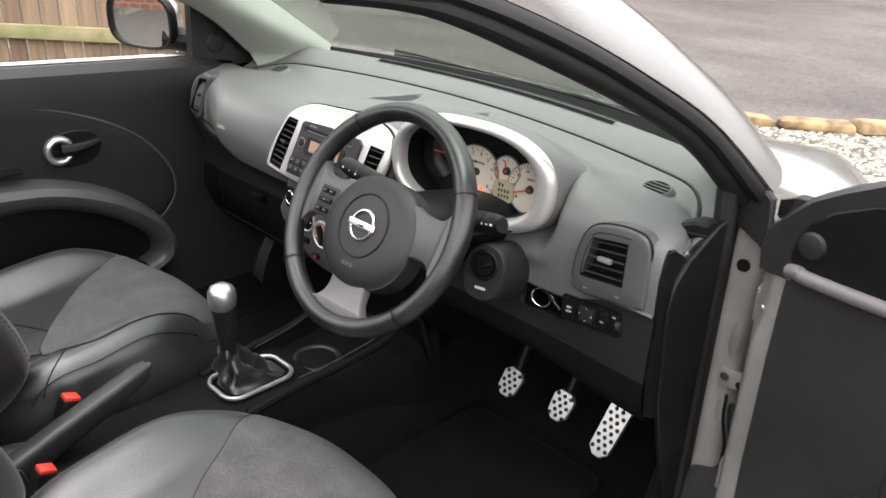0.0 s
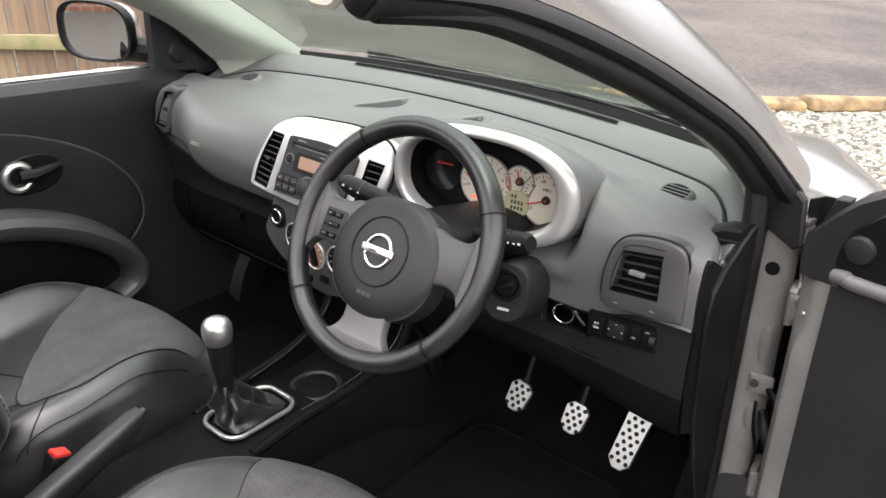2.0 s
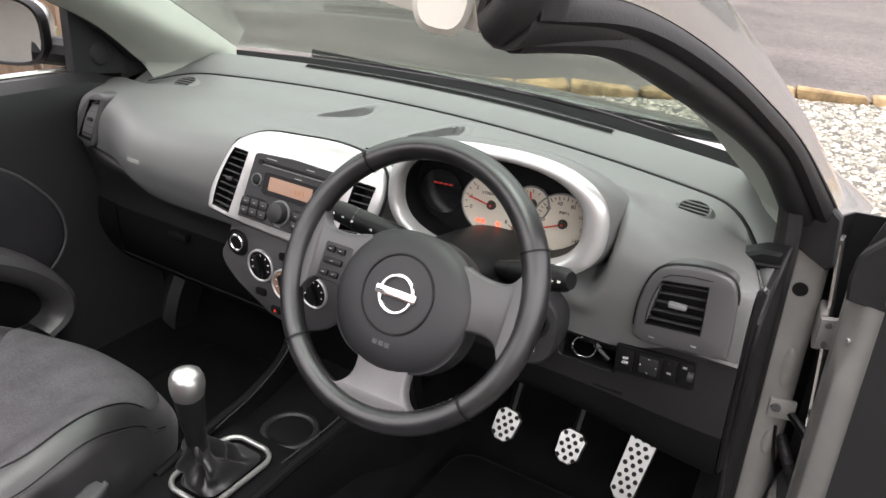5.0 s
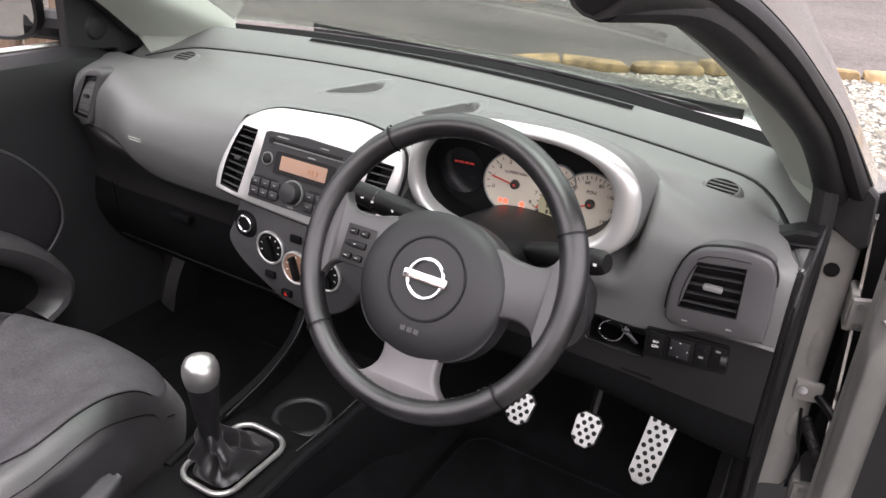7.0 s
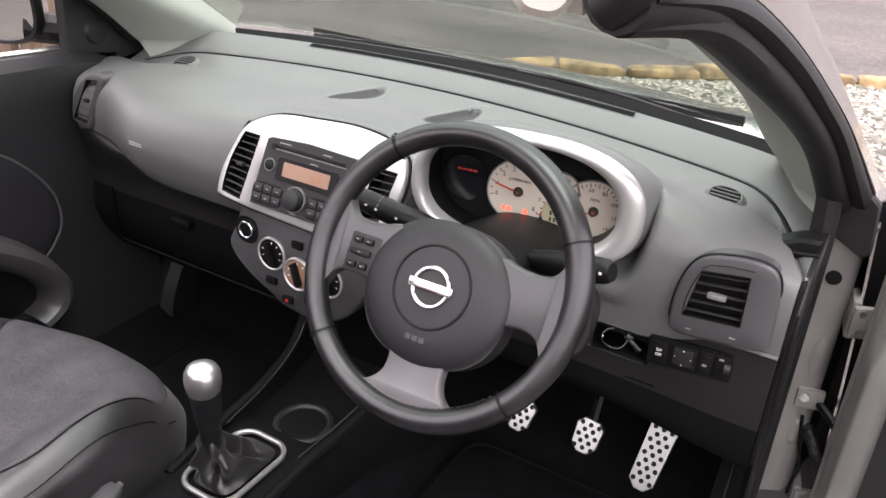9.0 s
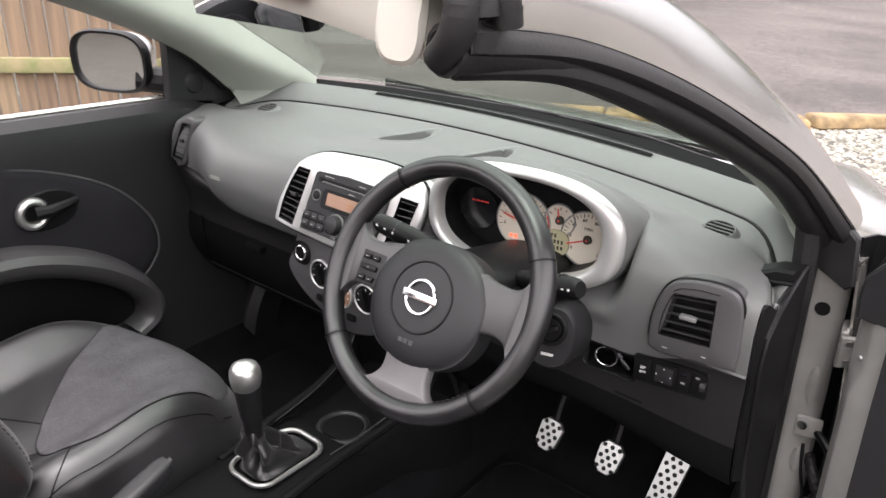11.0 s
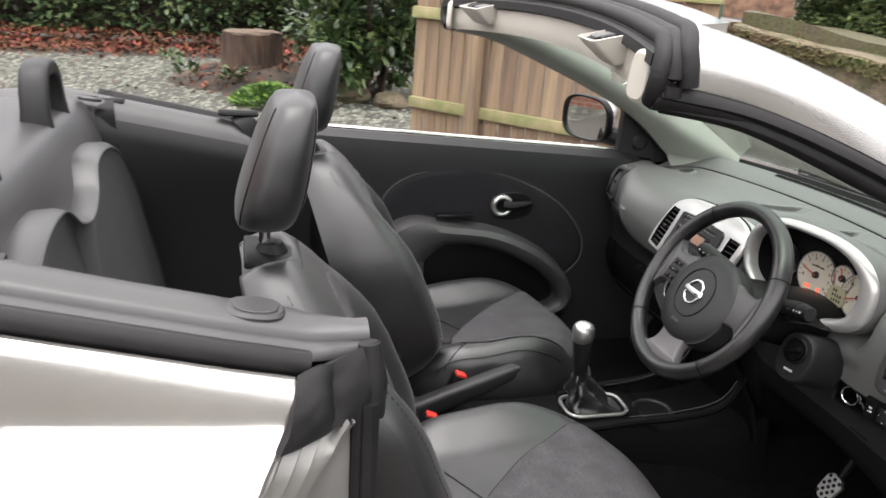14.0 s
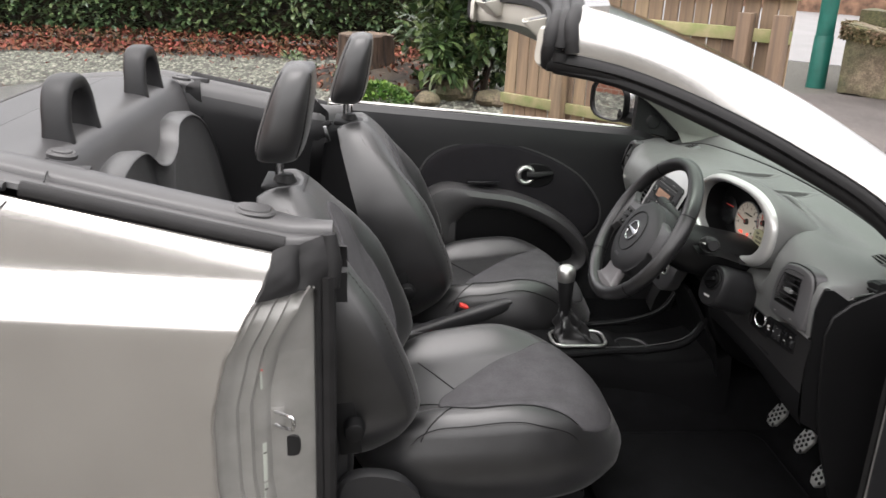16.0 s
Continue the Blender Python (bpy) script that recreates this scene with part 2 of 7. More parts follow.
def drum(r1, r2, h, n=28, m=None, bevel=0.0):
    """A disc or cone frustum from z=0 to z=h."""
    prof = [(r1, 0), (r2, h)] if not bevel else [(r1, 0), (r2, h - bevel), (r2 - bevel * 0.3, h - bevel * 0.3), (r2 - bevel, h)]
    rows = [[Vector((r * math.cos(a), r * math.sin(a), z)) for a in (2 * math.pi * k / n for k in range(n))] for r, z in prof]
    bm = sheet(rows, across=True, caps=True)
    return move(bm, m) if m else bm


def washer(ri, ro, h, n=32, m=None):
    """A flat ring with slightly rounded edges."""
    e = min(h, ro - ri) * 0.3
    prof = [(ri, 0), (ri, h - e), (ri + e, h), (ro - e, h), (ro, h - e), (ro, 0)]
    rows = [[Vector((r * math.cos(a), r * math.sin(a), z)) for r, z in prof] for a in (2 * math.pi * k / n for k in range(n))]
    bm = sheet(rows, across=True, along=True)
    return move(bm, m) if m else bm


def plate(outline, h, m=None, bevel=0.0):
    """A prism over a 2D outline, from z=0 to z=h, its top edge bevelled."""
    bm = bmesh.new()
    cx = sum(p[0] for p in outline) / len(outline)
    cy = sum(p[1] for p in outline) / len(outline)
    base = [bm.verts.new((p[0], p[1], 0)) for p in outline]
    rings = [base]
    levels = [(1, h)] if not bevel else [(1, h - bevel), ("in", h)]
    for s, z in levels:
        if s == 1:
            rings.append([bm.verts.new((p[0], p[1], z)) for p in outline])
        else:
            ring = []
            for p in outline:
                d = Vector((p[0] - cx, p[1] - cy))
                k = max(0.0, d.length - bevel) / max(d.length, 1e-6)
                ring.append(bm.verts.new((cx + d.x * k, cy + d.y * k, z)))
            rings.append(ring)
    n = len(base)
    for a, b in zip(rings, rings[1:]):
        for i in range(n):
            bm.faces.new((a[i], a[(i + 1) % n], b[(i + 1) % n], b[i]))
    bm.faces.new(base[::-1])
    bm.faces.new(rings[-1])
    bmesh.ops.recalc_face_normals(bm, faces=bm.faces)
    return move(bm, m) if m else bm


def holed(outline, holes, m, thick=0.02, lip=0.0):
    """A flat plate with holes through it: front at local z=0, sides reaching back by `thick`; the outer edge rounded by `lip`."""
    bm = bmesh.new()
    cx = sum(p[0] for p in outline) / len(outline)
    cy = sum(p[1] for p in outline) / len(outline)

    def ring(pts, z, k=0.0):
        out = []
        for p in pts:
            e = Vector((p[0] - cx, p[1] - cy))
            s = (e.length - k) / e.length
            out.append(bm.verts.new((cx + e.x * s, cy + e.y * s, z)))
        return out

    def edges(r):
        return [bm.edges.new((r[i], r[(i + 1) % len(r)])) for i in range(len(r))]

    def wall(a, b):
        for i in range(len(a)):
            j = (i + 1) % len(a)
            bm.faces.new((a[i], a[j], b[j], b[i]))
    front = ring(outline, 0, lip)
    es = edges(front)
    hr = [ring(h, 0) for h in holes]
    for r in hr:
        es += edges(r)
    bmesh.ops.triangle_fill(bm, use_beauty=True, use_dissolve=False, edges=es)
    last = front
    if lip:
        mid = ring(outline, -lip * 0.35, lip * 0.3)
        wall(last, mid)
        last = ring(outline, -lip)
        wall(mid, last)
    wall(last, ring(outline, -thick))
    for r, h in zip(hr, holes):
        wall(r, ring(h, -thick))
    bmesh.ops.recalc_face_normals(bm, faces=bm.faces)
    return move(bm, m)


def rounded(w, h, r, n=5):
    """The outline of a rounded rectangle about the origin."""
    out = []
    for cx, cy, a0 in ((w / 2 - r, h / 2 - r, 0), (-w / 2 + r, h / 2 - r, 90), (-w / 2 + r, -h / 2 + r, 180), (w / 2 - r, -h / 2 + r, 270)):
        out += [(cx + r * math.cos(radians(a0 + 90 * k / n)), cy + r * math.sin(radians(a0 + 90 * k / n))) for k in range(n + 1)]
    return out


def oval(a, b, p=2.0, n=64, cx=0.0, cy=0.0):
    """A superellipse."""
    out = []
    for k in range(n):
        t = 2 * math.pi * k / n
        c, s = math.cos(t), math.sin(t)
        out.append((cx + a * math.copysign(abs(c) ** (2 / p), c), cy + b * math.copysign(abs(s) ** (2 / p), s)))
    return out


def part(name, bm, mat, parent=None, label="", sharp=35):
    """One mesh object under a thing or a part."""
    me = bpy.data.meshes.new(name)
    bm.to_mesh(me)
    bm.free()
    me.polygons.foreach_set("use_smooth", [True] * len(me.polygons))
    me.set_sharp_from_angle(angle=radians(sharp))
    me.materials.append(mat)
    ob = new(name, me)
    if parent is not None:
        ob.parent = parent
        ob.matrix_parent_inverse = parent.matrix_basis.inverted()
    if label:
        ob["label"] = label
    return ob


def again(ob, m, parent=None):
    """Another piece on the same mesh, at pose m."""
    o = ob.copy()
    scene.collection.objects.link(o)
    o.parent = parent or ob.parent
    o.matrix_basis = m
    return o


def lettering(body, size, m, mat, parent, name="lettering", depth=0.0004):
    cu = bpy.data.curves.new(name, "FONT")
    cu.body, cu.size, cu.extrude, cu.align_x, cu.align_y = body, size, depth, "CENTER", "CENTER"
    cu.resolution_u = 2
    tmp = bpy.data.objects.new(name, cu)
    scene.collection.objects.link(tmp)
    me = bpy.data.meshes.new_from_object(tmp.evaluated_get(bpy.context.evaluated_depsgraph_get()))
    bpy.data.objects.remove(tmp)
    me.transform(m)
    me.materials.clear()
    me.materials.append(mat)
    ob = new(name, me)
    ob.parent = parent
    ob.matrix_parent_inverse = parent.matrix_basis.inverted()
    return ob


def facing(x, y, z, back=0.0, turn=0.0):
    """A frame on a panel that faces the seats: local x to the right, local y up the panel, local z out of it.
    back: degrees by which the panel leans back from upright; turn: degrees about the vertical."""
    return pose(x, y, z, 0, 0, turn) @ pose(0, 0, 0, 90 - back, 0, 0)


def cushion_surface(bound, drop, top):
    """Heights of a padded shape: bound(x, y) gives 0 in the middle and 1 on the rim, where the pad has rolled off by `drop`."""
    def height(x, y):
        r = clamp((bound(x, y) - 0.55) / 0.45)
        return top(x, y) - drop * (1 - math.sqrt(max(0.0, 1 - r * r)))
    return height


def pad(outline, height, skirt, frame_m, rings=16, bulge=0.008, floor=None):
    """A padded shape over an outline: domed top, rounded skirt, closed below."""
    n = len(outline)
    cx = sum(p[0] for p in outline) / n
    cy = sum(p[1] for p in outline) / n
    rows = []
    for i in range(1, rings + 1):
        k = math.sin(i / rings * math.pi / 2)
        rows.append([Vector((cx + (p[0] - cx) * k, cy + (p[1] - cy) * k, height(cx + (p[0] - cx) * k, cy + (p[1] - cy) * k))) for p in outline])
    for s in (0.15, 0.4, 0.7, 0.92, 1.0):
        out = 1 + bulge / 0.2 * math.sin(math.pi * s) - 0.03 * max(0, s - 0.7)
        rows.append([Vector((cx + (p[0] - cx) * out, cy + (p[1] - cy) * out, height(*p) - skirt * s if floor is None else height(*p) * (1 - s) + floor * s)) for p in outline])
    bm = sheet(rows, across=True)
    bm.verts.ensure_lookup_table()
    ends = [(row, [bm.verts[row * n + j] for j in range(n)]) for row in (0, len(rows) - 1)]
    for row, ring in ends:
        c = bm.verts.new(sum((v.co for v in ring), Vector()) / n)
        if row == 0:
            c.co.z = height(cx, cy)
        for j in range(n):
            bm.faces.new((ring[j], ring[(j + 1) % n], c))
    bmesh.ops.recalc_face_normals(bm, faces=bm.faces)
    return move(bm, frame_m)


def patch(outline, height, lift, frame_m, rings=14):
    """A panel that lies on a padded surface, its edge tucked in."""
    n = len(outline)
    cx = sum(p[0] for p in outline) / n
    cy = sum(p[1] for p in outline) / n
    rows = []
    for i in range(1, rings + 1):
        k = math.sin(i / rings * math.pi / 2)
        e = lift if i < rings - 1 else (lift * 0.5 if i == rings - 1 else -0.006)
        rows.append([Vector((cx + (p[0] - cx) * k, cy + (p[1] - cy) * k, height(cx + (p[0] - cx) * k, cy + (p[1] - cy) * k) + e)) for p in outline])
    bm = sheet(rows, across=True)
    bm.verts.ensure_lookup_table()
    ring = [bm.verts[j] for j in range(n)]
    c = bm.verts.new((cx, cy, height(cx, cy) + lift))
    for j in range(n):
        bm.faces.new((ring[j], ring[(j + 1) % n], c))
    bmesh.ops.recalc_face_normals(bm, faces=bm.faces)
    return move(bm, frame_m)


def stitches(points, mat, parent, length=0.006, gap=0.0045, r=0.0009, name="stitching"):
    """A row of stitches along a curve, joined into one part."""
    p = [Vector(q) for q in points]
    bm = bmesh.new()
    acc, want, on, start = 0.0, length, True, p[0]
    for a, b in zip(p, p[1:]):
        seg, d = (b - a).length, (b - a).normalized()
        pos = 0.0
        while acc + (seg - pos) >= want:
            pos += want - acc
            acc, here = 0.0, a + d * pos
            if on:
                side = (here - start).normalized().orthogonal().normalized()
                other = (here - start).normalized().cross(side)
                ring = [[bm.verts.new(q + (side * math.cos(t) + other * math.sin(t)) * r) for t in (0, 2.1, 4.2)] for q in (start, here)]
                for k in range(3):
                    bm.faces.new((ring[0][k], ring[0][(k + 1) % 3], ring[1][(k + 1) % 3], ring[1][k]))
            start, on = here, not on
            want = length if on else gap
        acc += seg - pos
    return part(name, bm, mat, parent)

# ---- the car: shell and bodywork ----
car = new("convertible_car")
tagged(car, "silver convertible, roof down, driver's door open, black interior, on gravel", "car")


def mirrored(points):
    return [Vector((-p[0], p[1], p[2])) for p in points]


# floor, tunnel and firewall
def floor_height(x, y):
    z = 0.30 + 0.13 * smooth(0.16, 0.08, abs(x))
    z += 0.30 * smooth(1.22, 1.55, y)
    return z + 0.10 * smooth(0.60, 0.70, abs(x)) + 0.20 * smooth(-0.05, -0.25, y)


floor = part("floor_pan", shell([[Vector((x, y, floor_height(x, y))) for x in np.linspace(-0.70, 0.70, 57)] for y in np.linspace(-0.75, 1.60, 60)], 0.03),
             CARPET, car, "black carpeted cabin floor")
for sx, y0 in ((0.35, 0.94), (-0.35, 0.94)):
    mat_top = [Vector((sx + u, y0 + v, floor_height(sx + u, y0 + v) + 0.012)) for u, v in rounded(0.36, 0.52, 0.05)]
    mat_low = [p - Vector((0, 0, 0.012)) for p in mat_top]
    mid = [p.lerp(Vector((sx, y0, p.z)), 0.03) for p in mat_top]
    bm = sheet([mat_low, mat_top, mid], across=True)
    part("floor_mat", join(bm, move(plate([(p.x, p.y) for p in mid], 0.003), pose(0, 0, 0.310))), CARPET, floor, "black carpet floor mat with bound edge")
    part("mat_binding", tube(mat_top, 0.004, 6, closed=True), CARPET, floor)
part("firewall", shell([[Vector((x, 1.40 + 0.03 * u, z)) for x in np.linspace(-0.68, 0.68, 9)] for u, z in ((0, 0.25), (0.3, 0.5), (0.7, 0.7), (1, 0.86))], 0.02), CARPET, car, "dark carpeted bulkhead")
part("bulkhead", rbox(1.30, 0.05, 0.62, 0.01, pose(0, -0.80, 0.62)), CARPET, car, "dark bulkhead behind the rear seats")


# right body side behind the door: quarter panel with its curved front edge
def belt(y):
    """Height of the body's top edge along the car."""
    if y > -0.5:
        return 1.012 + 0.205 * max(0.0, -y) - 0.07 * max(0.0, y)
    return 1.114 - 0.03 * (-0.5 - y) - 0.16 * (-0.5 - y) ** 2


def side_x(f, y):
    """Half width of the outer skin; f from 0 at the belt to 1 at the sill."""
    keys = ((0, 0.715), (0.012, 0.735), (0.05, 0.752), (0.10, 0.785), (0.17, 0.806), (0.22, 0.812), (0.45, 0.828), (0.7, 0.822), (0.9, 0.80), (1, 0.765))
    for (a, xa), (b, xb) in zip(keys, keys[1:]):
        if f <= b:
            x = xa + (xb - xa) * (f - a) / (b - a)
            break
    return x - 0.10 * smooth(-0.7, -2.0, y) - 0.05 * max(0.0, -y - 0.1) - 0.25 * smooth(1.5, 2.3, y) ** 2


def front_edge(z):
    keys = ((0.20, 0.02), (0.35, -0.06), (0.50, -0.112), (0.60, -0.124), (0.75, -0.125), (0.857, -0.100), (0.93, -0.062), (0.97, -0.035), (1.02, -0.018))
    for (a, ya), (b, yb) in zip(keys, keys[1:]):
        if z <= b:
            return ya + (yb - ya) * (z - a) / (b - a)
    return -0.018


LEVELS = [0, 0.006, 0.012, 0.03, 0.05, 0.075, 0.10, 0.135, 0.17, 0.2, 0.25, 0.35, 0.45, 0.55, 0.65, 0.75, 0.85, 0.93, 1.0]


def skin(y):
    """The quarter's section at y, from the belt down: (half width, height)."""
    zb, zs, zl = belt(y), 0.966 - 0.055 * (y + 0.04), 0.918 - 0.028 * (y + 0.09)
    keys = [(0.722, zb), (0.735, zb - 0.003), (0.7435, zb * 0.5 + zs * 0.5 + 0.004), (0.749, zs + 0.006), (0.758, zs - 0.004), (0.778, zs * 0.65 + zl * 0.35), (0.795, zs * 0.3 + zl * 0.7),
            (0.805, zl), (0.8085, zl - 0.018), (0.810, zl - 0.07), (0.813, 0.75), (0.814, 0.62), (0.812, 0.50), (0.806, 0.36), (0.765, 0.22)]
    slim = 0.10 * smooth(-0.7, -2.0, y) + 0.05 * max(0.0, -y - 0.1)
    return [Vector((x - slim, 0, z)) for x, z in keys]


def skin_x(y, z):
    s = skin(y)
    for a, b in zip(s, s[1:]):
        if z >= b.z:
            return a.x + (b.x - a.x) * clamp((a.z - z) / max(a.z - b.z, 1e-5))
    return s[-1].x


def skin_spline_x(y, z):
    """The same on the smooth skin."""
    return min(spline(skin(y), 240), key=lambda p: abs(p.z - z)).x


def quarter(side):
    rows = []
    for k in range(40):
        s = (k / 39) ** 1.3
        row = []
        for p in spline(skin(-0.02), 44):
            y = front_edge(p.z) * (1 - s) - 1.45 * s
            row.append((p, y))
        here = []
        for j, (p, y) in enumerate(row):
            q = spline(skin(y), 44)[j]
            here.append(Vector((side * q.x, y, q.z)))
        rows.append(here)
    lip = [p + Vector((-side * 0.012, 0.003, 0)) for p in rows[0]]
    edge = [p + Vector((-side * 0.002, 0.002, 0)) for p in rows[0]]
    return shell([lip, edge] + rows, 0.003)


quarter_r = part("quarter_panel", quarter(1), PAINT, car, "silver metallic rear quarter panel")
part("quarter_panel", quarter(-1), PAINT, car, "silver metallic rear quarter panel")
# fine water marks and chips on the panel
rng = random.Random(5)
for k in range(9):
    y, z = rng.uniform(-0.26, -0.12), rng.uniform(0.82, 0.87)
    f = (belt(y) - z) / (belt(y) - 0.22)
    part("paint_chip", drum(0.0016, 0.0010, 0.0008, 6, pose(skin_x(y, z) - 0.0002, y, z, 0, 90, 0)), WHITE, quarter_r)
# the shut gap between quarter panel and boot lid
part("panel_gap", tube([(skin_spline_x(y, z) + 0.0010, y, z) for y, z in ((-0.446 - 0.125 * s, belt(-0.45) - 0.002 - 0.14 * s) for s in np.linspace(0, 1.6, 40))], 0.0028, 6), BLACK, quarter_r)

# door jamb on the right: stepped painted return, inner panel, striker, seal
jamb_rows = []
for k in range(50):
    z = 0.960 - (0.960 - 0.30) * k / 49
    y = front_edge(z)
    x = skin_x(-0.02, z)
    inner = max(y + 0.088, -0.034)
    jamb_rows.append([Vector((x - 0.011, y + 0.000, z)), Vector((x - 0.020, y + 0.001, z)), Vector((x - 0.022, y + 0.012, z)), Vector((x - 0.030, y + 0.017, z)),
                      Vector((x - 0.034, y + 0.036, z)), Vector((x - 0.044, y + 0.040, z)), Vector((x - 0.047, y + 0.058, z)), Vector((x - 0.060, y + 0.062, z)), Vector((x - 0.063, y + 0.076, z)),
                      Vector((0.738, inner - 0.004, z)), Vector((0.730, inner, z)), Vector((0.712, 0.040, z)), Vector((0.700, 0.052, z))])
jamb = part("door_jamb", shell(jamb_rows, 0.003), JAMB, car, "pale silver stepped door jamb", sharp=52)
part("jamb_seal", tube([(0.700, 0.066, z) for z in np.linspace(0.97, 0.36, 12)], 0.017, 10), RUBBER, car, "black rubber door seal")
part("jamb_seal_lip", tube([(0.712, 0.052, z) for z in np.linspace(0.97, 0.36, 12)], 0.007, 8), RUBBER, car)
striker = part("door_striker", tube(spline([(0.728, -0.030, 0.717), (0.742, -0.010, 0.718), (0.752, 0.006, 0.716), (0.754, 0.009, 0.704), (0.752, 0.006, 0.692), (0.742, -0.010, 0.690), (0.728, -0.030, 0.691)], 30), 0.0034, 8), CHROME, car, "steel door striker loop")
part("striker_plate", rbox(0.005, 0.026, 0.046, 0.002, pose(0.729, -0.022, 0.704, 0, 0, 12)), JAMB, striker)
part("rubber_bung", plate(oval(0.018, 0.023, 3, 20), 0.008, pose(0.7205, 0.000, 0.642, 90, 0, 90) @ pose(0, 0, -0.002), 0.002), RUBBER, car, "black rubber bung")
for k, (z, h) in enumerate(((0.800, 0.050), (0.625, 0.080), (0.555, 0.050))):
    st = part("sticker", rbox(0.0012, 0.008, h, 0, pose(0.752, -0.044, z, 0, 0, 38)), PILLAR, jamb, "white label on the jamb")
    part("print_bar", rbox(0.0012, 0.006, 0.003, 0, pose(0.7527, -0.0436, z + h * 0.25, 0, 0, 38)), RED if k == 0 else INK, jamb)

# rubber corner and seal channel on top of the quarter
def corner_point(u, v):
    top = Vector((0.722, -0.024, 1.018)).lerp(Vector((0.672, 0.078, 1.038)), u)
    low = Vector((0.776, -0.050, 0.952)).lerp(Vector((0.698, 0.060, 0.950)), u)
    p = top.lerp(low, v)
    fold = 0.007 * math.sin(math.pi * v) * (1 - 1.8 * math.exp(-((u - 0.40 - 0.25 * v) / 0.10) ** 2)) + 0.0015 * noise.noise(Vector((u * 6, v * 5, 2)))
    return p + Vector((0.8, 0.6, 0)) * fold


part("seal_corner", shell([[corner_point(u, v) for v in np.linspace(0, 1, 16)] for u in np.linspace(0, 1, 22)], -0.012), RUBBER, car, "worn black rubber seal corner", 60)
part("corner_cap", tube([(0.682, 0.070, 1.040), (0.688, 0.074, 0.99), (0.694, 0.073, 0.945)], [0.014, 0.020, 0.017], 12), RUBBER, car, "black rubber corner moulding")


def along_quarter(offset, lift, y0=-0.5, y1=0.0, n=24):
    """A line beside the quarter's top edge."""
    return [Vector((side_x(0, y) - offset, y, belt(y) + lift)) for y in np.linspace(y0, y1, n)]


for side in (1, -1):
    def s(points):
        return points if side == 1 else mirrored(points)
    part("belt_strip", tube(s(along_quarter(0.010, 0.012, -0.435, -0.005)), 0.013, 10, flat=1.3), RUBBER, car, "black rubber belt seal")
    part("belt_groove", tube(s(along_quarter(0.032, 0.012, -0.435, -0.005)), 0.009, 8), BLACK, car)
    rows = []
    for y in np.linspace(-0.735, 0.075, 52):
        w = 0.136 + 0.012 * smooth(-0.2, -0.5, y) - 0.070 * smooth(-0.03, 0.06, y)
        x0 = side_x(0, y) - 0.040 - 0.012 * smooth(-0.03, 0.05, y)
        z0 = belt(min(y, 0)) + 0.012
        rows.append([Vector((side * (x0 - w * u), y, z0 + h)) for u, h in ((0, -0.012), (0.02, -0.004), (0.05, -0.001), (0.19, 0.001), (0.22, 0.003), (0.24, 0.010), (0.28, 0.014), (0.45, 0.019), (0.62, 0.019), (0.78, 0.010), (0.90, -0.010), (0.98, -0.04), (1.0, -0.075))])
    part("tonneau_trim", shell(rows, 0.004), GREYTRIM, car, "dark grey moulded trim along the rear side")
    part("hinge_cover", tube(s(along_quarter(0.030, 0.004, -0.74, -0.470, 16)), [0.012] + [0.021] * 13 + [0.018, 0.010], 12, flat=0.8), GREYTRIM, car, "dark grey roof hinge cover")
    part("trim_step", tube(s(along_quarter(0.0695, 0.0145, -0.46, -0.05)), 0.0028, 6), BLACK, car)
    part("trim_slot", tube(s(along_quarter(0.046, 0.0115, -0.16, -0.03)), 0.004, 6, flat=0.5), BLACK, car)
    part("trim_seam", tube([Vector((side * x, -0.395 - 0.25 * (0.70 - x), belt(-0.4) + 0.0335 - 2.2 * (x - 0.635) ** 2 * (1 if x > 0.635 else 0.6))) for x in np.linspace(0.675, 0.575, 12)], 0.0014, 5), BLACK, car)
    for cy, cxo, ca, cb in ((-0.067, 0.105, 0.029, 0.038), (-0.428, 0.190, 0.022, 0.027)):
        m = pose(side * (side_x(0, cy) - cxo), cy, belt(cy) + 0.028, -8, side * 4, 0)
        cap = part("roof_latch_cap", plate(oval(ca, cb, 2.4, 40), 0.011, m, 0.004), GREYTRIM, car, "oval dark plastic roof latch cap")
        part("cap_inset", plate(oval(ca - 0.008, cb - 0.009, 2.4, 40), 0.0030, m @ pose(0, 0, 0.0105), 0.0012), GREYTRIM, cap)


# rear deck with two roll hoops
def deck(x, y):
    z = belt(y) + 0.016 - 0.03 * smooth(0.45, 0.72, abs(x)) ** 2
    return z


DECK_FRONT = -0.458
rows = []
for y in np.linspace(DECK_FRONT, -0.795, 14):
    half = side_x(0, y) - 0.045
    rows.append([Vector((x, y, deck(x, y))) for x in np.linspace(-half, half, 41)])
front = [[Vector((p.x * 0.98, p.y + a, p.z - b)) for p in rows[0]] for a, b in ((0.075, 0.36), (0.068, 0.24), (0.058, 0.15), (0.044, 0.085), (0.028, 0.038), (0.014, 0.012))]
part("rear_deck", shell(front + rows, 0.006), GREYTRIM, car, "dark grey moulded rear parcel deck")
part("deck_gap", tube([(x, -0.648, deck(x, -0.648) + 0.001) for x in np.linspace(-0.62, 0.62, 30)], 0.0055, 8), BLACK, car)
rows = []
for y in np.linspace(-0.80, -1.45, 16):
    half = side_x(0, y) - 0.004
    rows.append([Vector((x, y, deck(x, y) + 0.004 - 0.10 * smooth(-1.25, -1.5, y))) for x in np.linspace(-half, half, 31)])
rows.append([Vector((p.x * 0.97, -1.52, 0.70)) for p in rows[-1]])
rows.append([Vector((p.x * 0.97, -1.52, 0.25)) for p in rows[-1]])
